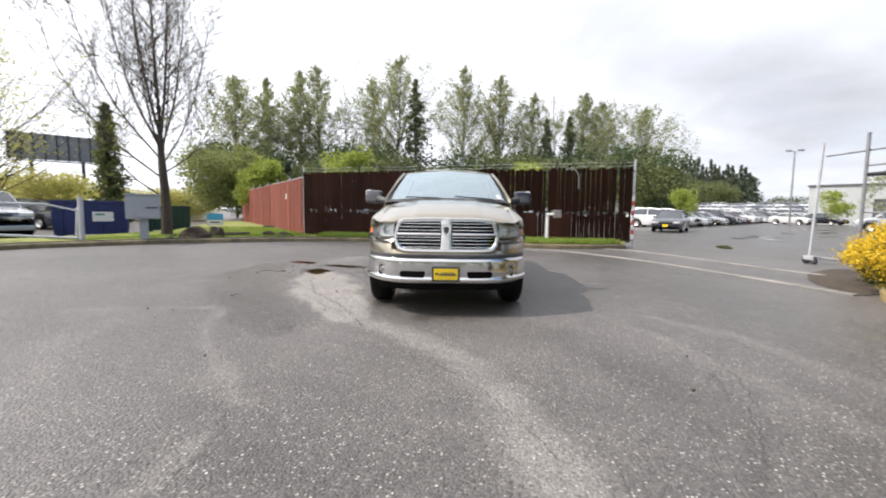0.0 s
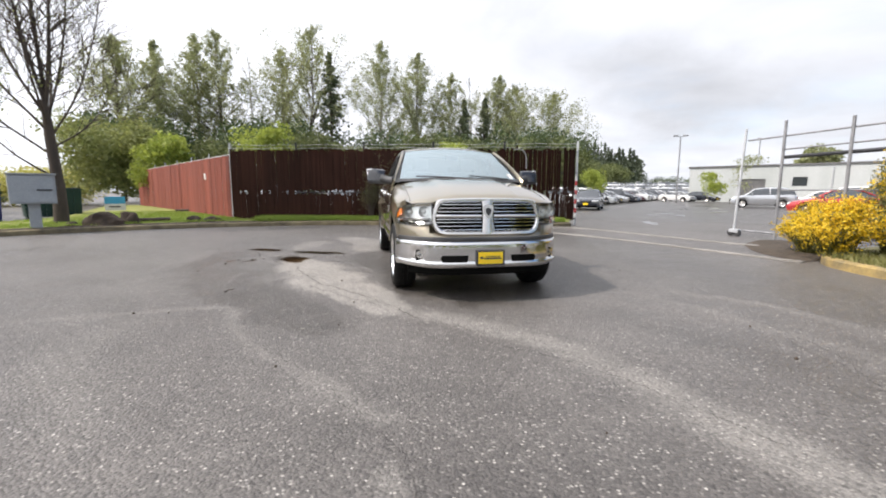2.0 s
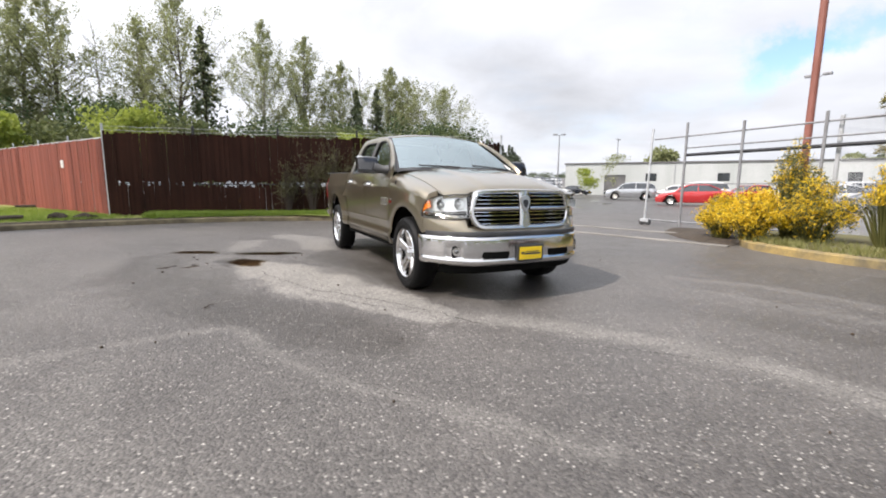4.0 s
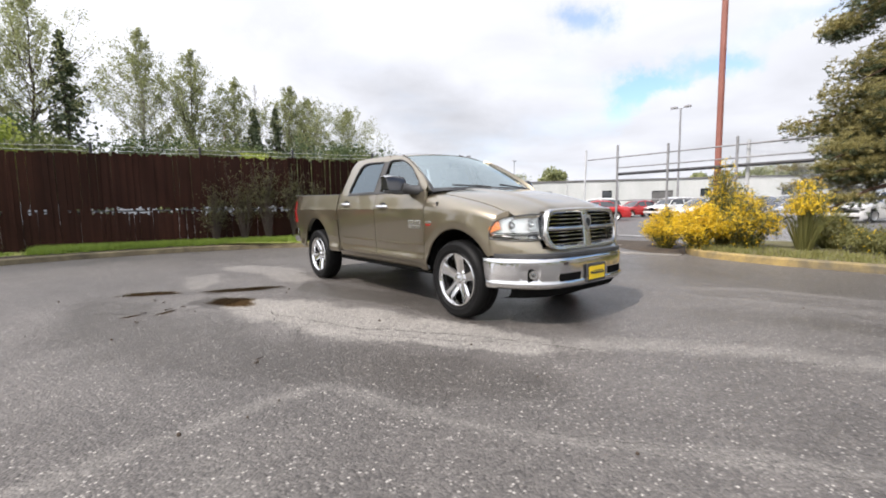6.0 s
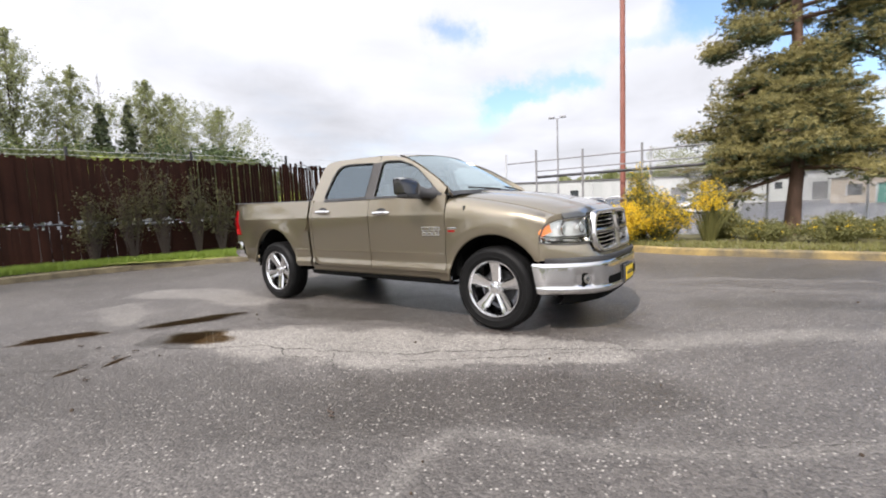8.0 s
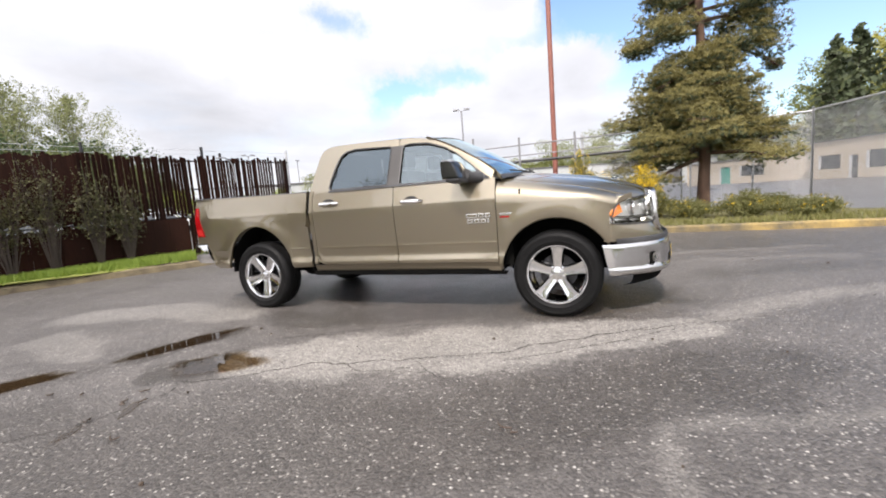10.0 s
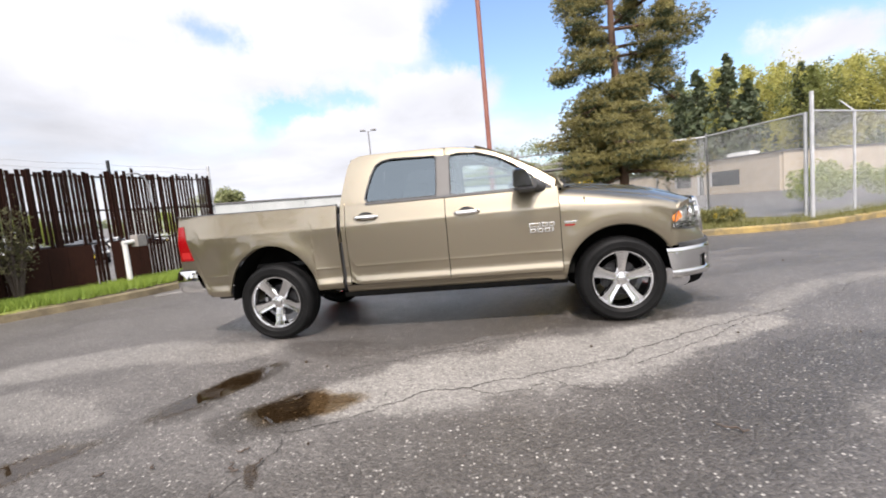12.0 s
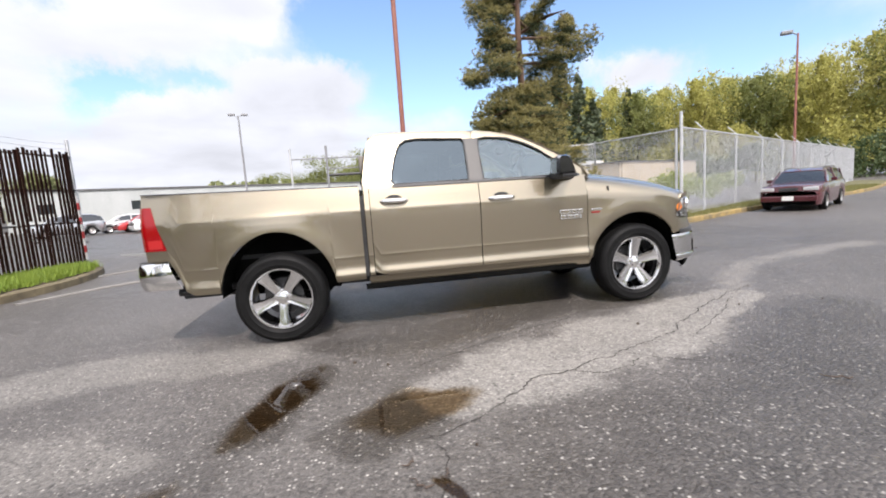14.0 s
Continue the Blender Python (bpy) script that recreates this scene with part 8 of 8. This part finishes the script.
part("latch", box(bmesh.new(), 0.08, 0.40, -0.285, -0.262, 1.08, 1.12, 0.004), M_STEEL, cab_)

t = thing("barrier_gate", "galvanised swing barrier post with a sloping arm", "barrier", at=pose(-11.75, 7.6, 0.12))
part("post", rod((0, 0, -0.1), (0, 0, 1.45), 0.075, 10), M_GALV, t)
part("brace_post", rod((-0.22, 0.05, -0.1), (-0.12, 0.02, 1.1), 0.045, 8), M_GALV, t)
part("arm", rod((-0.1, -0.05, 0.12), (-4.0, -3.2, 0.55), 0.04, 8), M_GALV, t)
part("upper_arm", tube(bmesh.new(), [(-0.1, 0, 1.0), (-0.7, -0.5, 1.2), (-3.2, -2.4, 1.25)], 0.03, 8), M_GALV, t)

t = thing("yard_sign", "small blue and white sign stuck in the grass", "sign", at=pose(-12.3, 16.4, 0.15, 0, 0, 30))
part("panel", box(bmesh.new(), -0.38, 0.38, -0.01, 0.01, 0.2, 0.5), M_WHITE, t)
part("header", box(bmesh.new(), -0.38, 0.38, -0.012, 0.012, 0.504, 0.82), worn("sky_blue", (0.05, 0.35, 0.62), (0.07, 0.42, 0.7), 0.5), t, "blue header")
part("bar", box(bmesh.new(), -0.22, 0.2, -0.02, -0.009, 0.34, 0.40), M_STEEL, t)
for s_ in (-0.25, 0.25):
    part("leg", rod((s_, 0, -0.08), (s_, 0, 0.3), 0.01, 5), M_STEEL, t)


def rock(x, y, rx, ry, rz, seed, label, mt=None, z=0.15):
    r = random.Random(seed)
    bm_ = bmesh.new()
    bmesh.ops.create_icosphere(bm_, subdivisions=3, radius=1)
    off = Vector((r.uniform(-50, 50), r.uniform(-50, 50), r.uniform(-50, 50)))
    for v_ in bm_.verts:
        k = 1 + 0.35 * noise.noise(v_.co * 1.3 + off) + 0.15 * noise.noise(v_.co * 3.5 + off)
        v_.co = Vector((v_.co.x * rx * k, v_.co.y * ry * k, max(-0.25, v_.co.z) * rz * k))
    o = part("rock", bm_, mt or M_ROCK, None, smooth=False)
    o.matrix_world = pose(x, y, z, 0, 0, r.uniform(0, 90))
    return tagged(o, label, "rock", "rocks on the verge")


rock(-9.3, 9.65, 0.5, 0.30, 0.44, 1, "dark heap of earth and roots at the kerb")
rock(-8.9, 10.4, 0.30, 0.26, 0.42, 2, "dark rough boulder on the grass")
rock(-7.25, 11.2, 0.24, 0.2, 0.2, 3, "rounded grey boulder beside the red fence")
rock(-6.65, 11.3, 0.34, 0.2, 0.17, 4, "flat brown boulder beside the red fence")
rock(-10.2, 9.7, 0.25, 0.2, 0.12, 5, "low brown stone by the tree")
for x0, y0, x1, y1 in ((-8.8, 10.6, -7.9, 10.9), (-10.6, 18.3, -9.6, 18.6)):
    o = part("timber", tube(bmesh.new(), [(x0, y0, 0.26), (x1, y1, 0.27)], 0.06, 8), M_BARK)
    tagged(o, "short dark timber lying on the grass", "timber", "timbers on the grass")

# ---- puddles, cracks, litter ----
def water():
    """Shallow water: brown-tinted and clear, mirroring at a slant, thinning at the rim."""
    m, nt, bsdf = shader("puddle_water")
    n = world_noise(nt, 5.0, 3.0)
    tint = node(nt, "ShaderNodeBsdfTransparent", [("Color", mix_colour(nt, n, (0.50, 0.40, 0.28), (0.70, 0.58, 0.43)))])
    b_ = node(nt, "ShaderNodeBump", [("Height", world_noise(nt, 9.0, 2.0))], Strength=0.02, Distance=0.02)
    gl = node(nt, "ShaderNodeBsdfGlossy", [("Normal", b_.outputs[0])], Roughness=0.012)
    fr = node(nt, "ShaderNodeFresnel", [("Normal", b_.outputs[0])], IOR=1.42)
    wet = nt.nodes.new("ShaderNodeMixShader")
    nt.links.new(fr.outputs[0], wet.inputs[0])
    nt.links.new(tint.outputs[0], wet.inputs[1])
    nt.links.new(gl.outputs[0], wet.inputs[2])
    depth = nt.nodes.new("ShaderNodeAttribute")
    depth.attribute_name = "water_depth"
    edge = math_node(nt, "ADD", depth.outputs["Fac"], math_node(nt, "MULTIPLY", math_node(nt, "SUBTRACT", world_noise(nt, 22.0, 5.0, 0.7), 0.5), 0.9))
    clear = nt.nodes.new("ShaderNodeBsdfTransparent")
    mx = nt.nodes.new("ShaderNodeMixShader")
    nt.links.new(ramp(nt, edge, 0.15, 0.80), mx.inputs[0])
    nt.links.new(clear.outputs[0], mx.inputs[1])
    nt.links.new(wet.outputs[0], mx.inputs[2])
    nt.links.new(mx.outputs[0], nt.nodes["Material Output"].inputs[0])
    return m


M_WATER = water()


def puddle(x, y, rx, ry, turn, seed):
    """Shallow water that thins out to damp asphalt at its rim."""
    off = Vector((seed * 7.3, seed * 3.1, 0))
    c_, s_ = math.cos(radians(turn)), math.sin(radians(turn))
    verts, faces, depth, n = [(x, y, 0.004)], [], [1.0], 64
    for ring, (k, dp) in enumerate(((0.35, 1.0), (0.7, 0.85), (0.9, 0.45), (1.15, 0.0))):
        for i in range(n):
            a = 2 * math.pi * i / n
            d = Vector((math.cos(a), math.sin(a), 0))
            q = (1 + 0.36 * noise.noise(d * 1.2 + off) + 0.10 * noise.noise(d * 4.0 + off)) * k
            px, py = d.x * rx * q, d.y * ry * q
            verts.append((x + px * c_ - py * s_, y + px * s_ + py * c_, 0.004))
            depth.append(dp)
            j = 1 + ring * n
            if ring == 0:
                faces.append((0, j + i, j + (i + 1) % n))
            else:
                faces.append((j - n + i, j + i, j + (i + 1) % n, j - n + (i + 1) % n))
    o = from_lists("puddle", verts, faces, M_WATER)
    at = o.data.attributes.new("water_depth", "FLOAT", "POINT")
    at.data.foreach_set("value", depth)
    return tagged(o, "shallow brown rain puddle on the asphalt", "puddle", "puddles")


puddle(-2.25, 3.38, 0.56, 0.17, -22, 1)
puddle(-2.60, 2.55, 0.40, 0.24, -65, 2)
puddle(-3.36, 3.97, 0.44, 0.16, -28, 4)
puddle(-3.66, 2.52, 0.10, 0.04, 10, 5)
puddle(-3.35, 2.46, 0.13, 0.035, 30, 6)
for k, (x, y, rx, ry) in enumerate(((16.5, 17.5, 0.9, 0.35), (21.5, 18.5, 1.6, 0.4), (26.0, 24.0, 2.0, 0.5), (22.5, 23.0, 1.4, 0.4), (10.2, 10.1, 1.2, 0.26), (15.9, 15.6, 1.4, 0.28), (14.6, 15.9, 0.9, 0.22), (17.8, 18.9, 1.6, 0.32), (30, 30, 2.0, 0.6))):
    puddle(x, y, rx, ry, 20 + 10 * k, 20 + k)

M_CRACK = worn("crack_dirt", (0.022, 0.020, 0.018), (0.05, 0.045, 0.04), 0.95, big=8, bump=0.2)


def crack(pts, w, seed):
    r = random.Random(seed)
    L = smooth_line(pts, 0.03)
    verts, faces = [], []
    for i, p in enumerate(L):
        n1 = noise.noise(Vector((p[0] * 6, p[1] * 6, seed))) * 0.045 + r.gauss(0, 0.006)
        d = np.array(L[min(i + 1, len(L) - 1)]) - np.array(L[max(i - 1, 0)])
        d = d / (np.linalg.norm(d) + 1e-9)
        nn = np.array((-d[1], d[0]))
        c = p[:2] + nn * n1
        ww = w * r.uniform(0.25, 1.2)
        verts += [(*(c - nn * ww / 2), 0.0035), (*(c + nn * ww / 2), 0.0035)]
        if i:
            k = len(verts)
            faces.append((k - 4, k - 2, k - 1, k - 3))
    return tagged(from_lists("crack", verts, faces, M_CRACK), "thin jagged crack in the asphalt", "crack", kind="structure")


crack([(-2.95, 2.5), (-2.81, 2.2), (-2.45, 1.72), (-2.38, 1.48), (-2.2, 0.95), (-1.95, 0.38), (-1.55, -0.2), (-1.2, -0.81), (-0.85, -1.5)], 0.011, 1)
crack([(-2.38, 1.48), (-2.48, 1.22), (-2.35, 0.9)], 0.008, 2)
crack([(-2.01, 2.5), (-1.62, 1.84), (-1.35, 1.2), (-1.2, 0.6)], 0.007, 3)
crack([(-2.2, 0.95), (-2.42, 0.70), (-2.50, 0.45)], 0.005, 4)
crack([(-2.17, -1.99), (-1.8, -2.6), (-1.45, -3.2), (-1.19, -3.76), (-1.25, -4.4)], 0.003, 5)
crack([(-0.45, -2.2), (0.05, -2.7), (0.35, -3.2), (0.62, -3.9)], 0.004, 6)
crack([(-2.1, 0.26), (-1.6, -0.45), (-1.1, -1.04)], 0.008, 7)
crack([(-4.0, 3.0), (-3.6, 2.6), (-3.2, 2.45), (-2.9, 2.5)], 0.008, 8)
crack([(1.9, -1.0), (2.3, -1.8), (2.2, -2.8), (1.6, -3.9)], 0.003, 9)


def twig(x, y, L, turn, seed):
    r = random.Random(seed)
    pts = [Vector(((k / 6 - 0.5) * L, r.gauss(0, 0.10) * L + 0.25 * L * math.sin(k / 6 * 3), 0.012 + 0.008 * r.random())) for k in range(7)]
    o = part("twig", tube(bmesh.new(), pts, [0.004, 0.007, 0.006, 0.006, 0.005, 0.004, 0.002], 5), M_BARK)
    o.matrix_world = pose(x, y, 0, 0, 0, turn)
    return tagged(o, "small dark twig lying on the asphalt", "twig", "litter on the asphalt")


twig(-2.97, 0.02, 0.16, 60, 1)
rt = random.Random(8)
for k in range(7):
    twig(-3.45 + rt.gauss(0, 0.25), 2.45 + rt.gauss(0, 0.35), rt.uniform(0.04, 0.12), rt.uniform(0, 180), 10 + k)
for k in range(40):
    x, y = rt.uniform(-4.6, 3), rt.uniform(-5, 4.5)
    if -1.2 < x < 1.2 and -1.2 < y < 5:
        continue
    bm = bmesh.new()
    bmesh.ops.create_icosphere(bm, subdivisions=1, radius=rt.uniform(0.006, 0.016))
    o = part("pebble", bm, M_ROCK if k % 3 else M_CONC)
    o.matrix_world = pose(x, y, 0.006)
    tagged(o, "small loose pebble on the asphalt", "pebble", "litter on the asphalt")
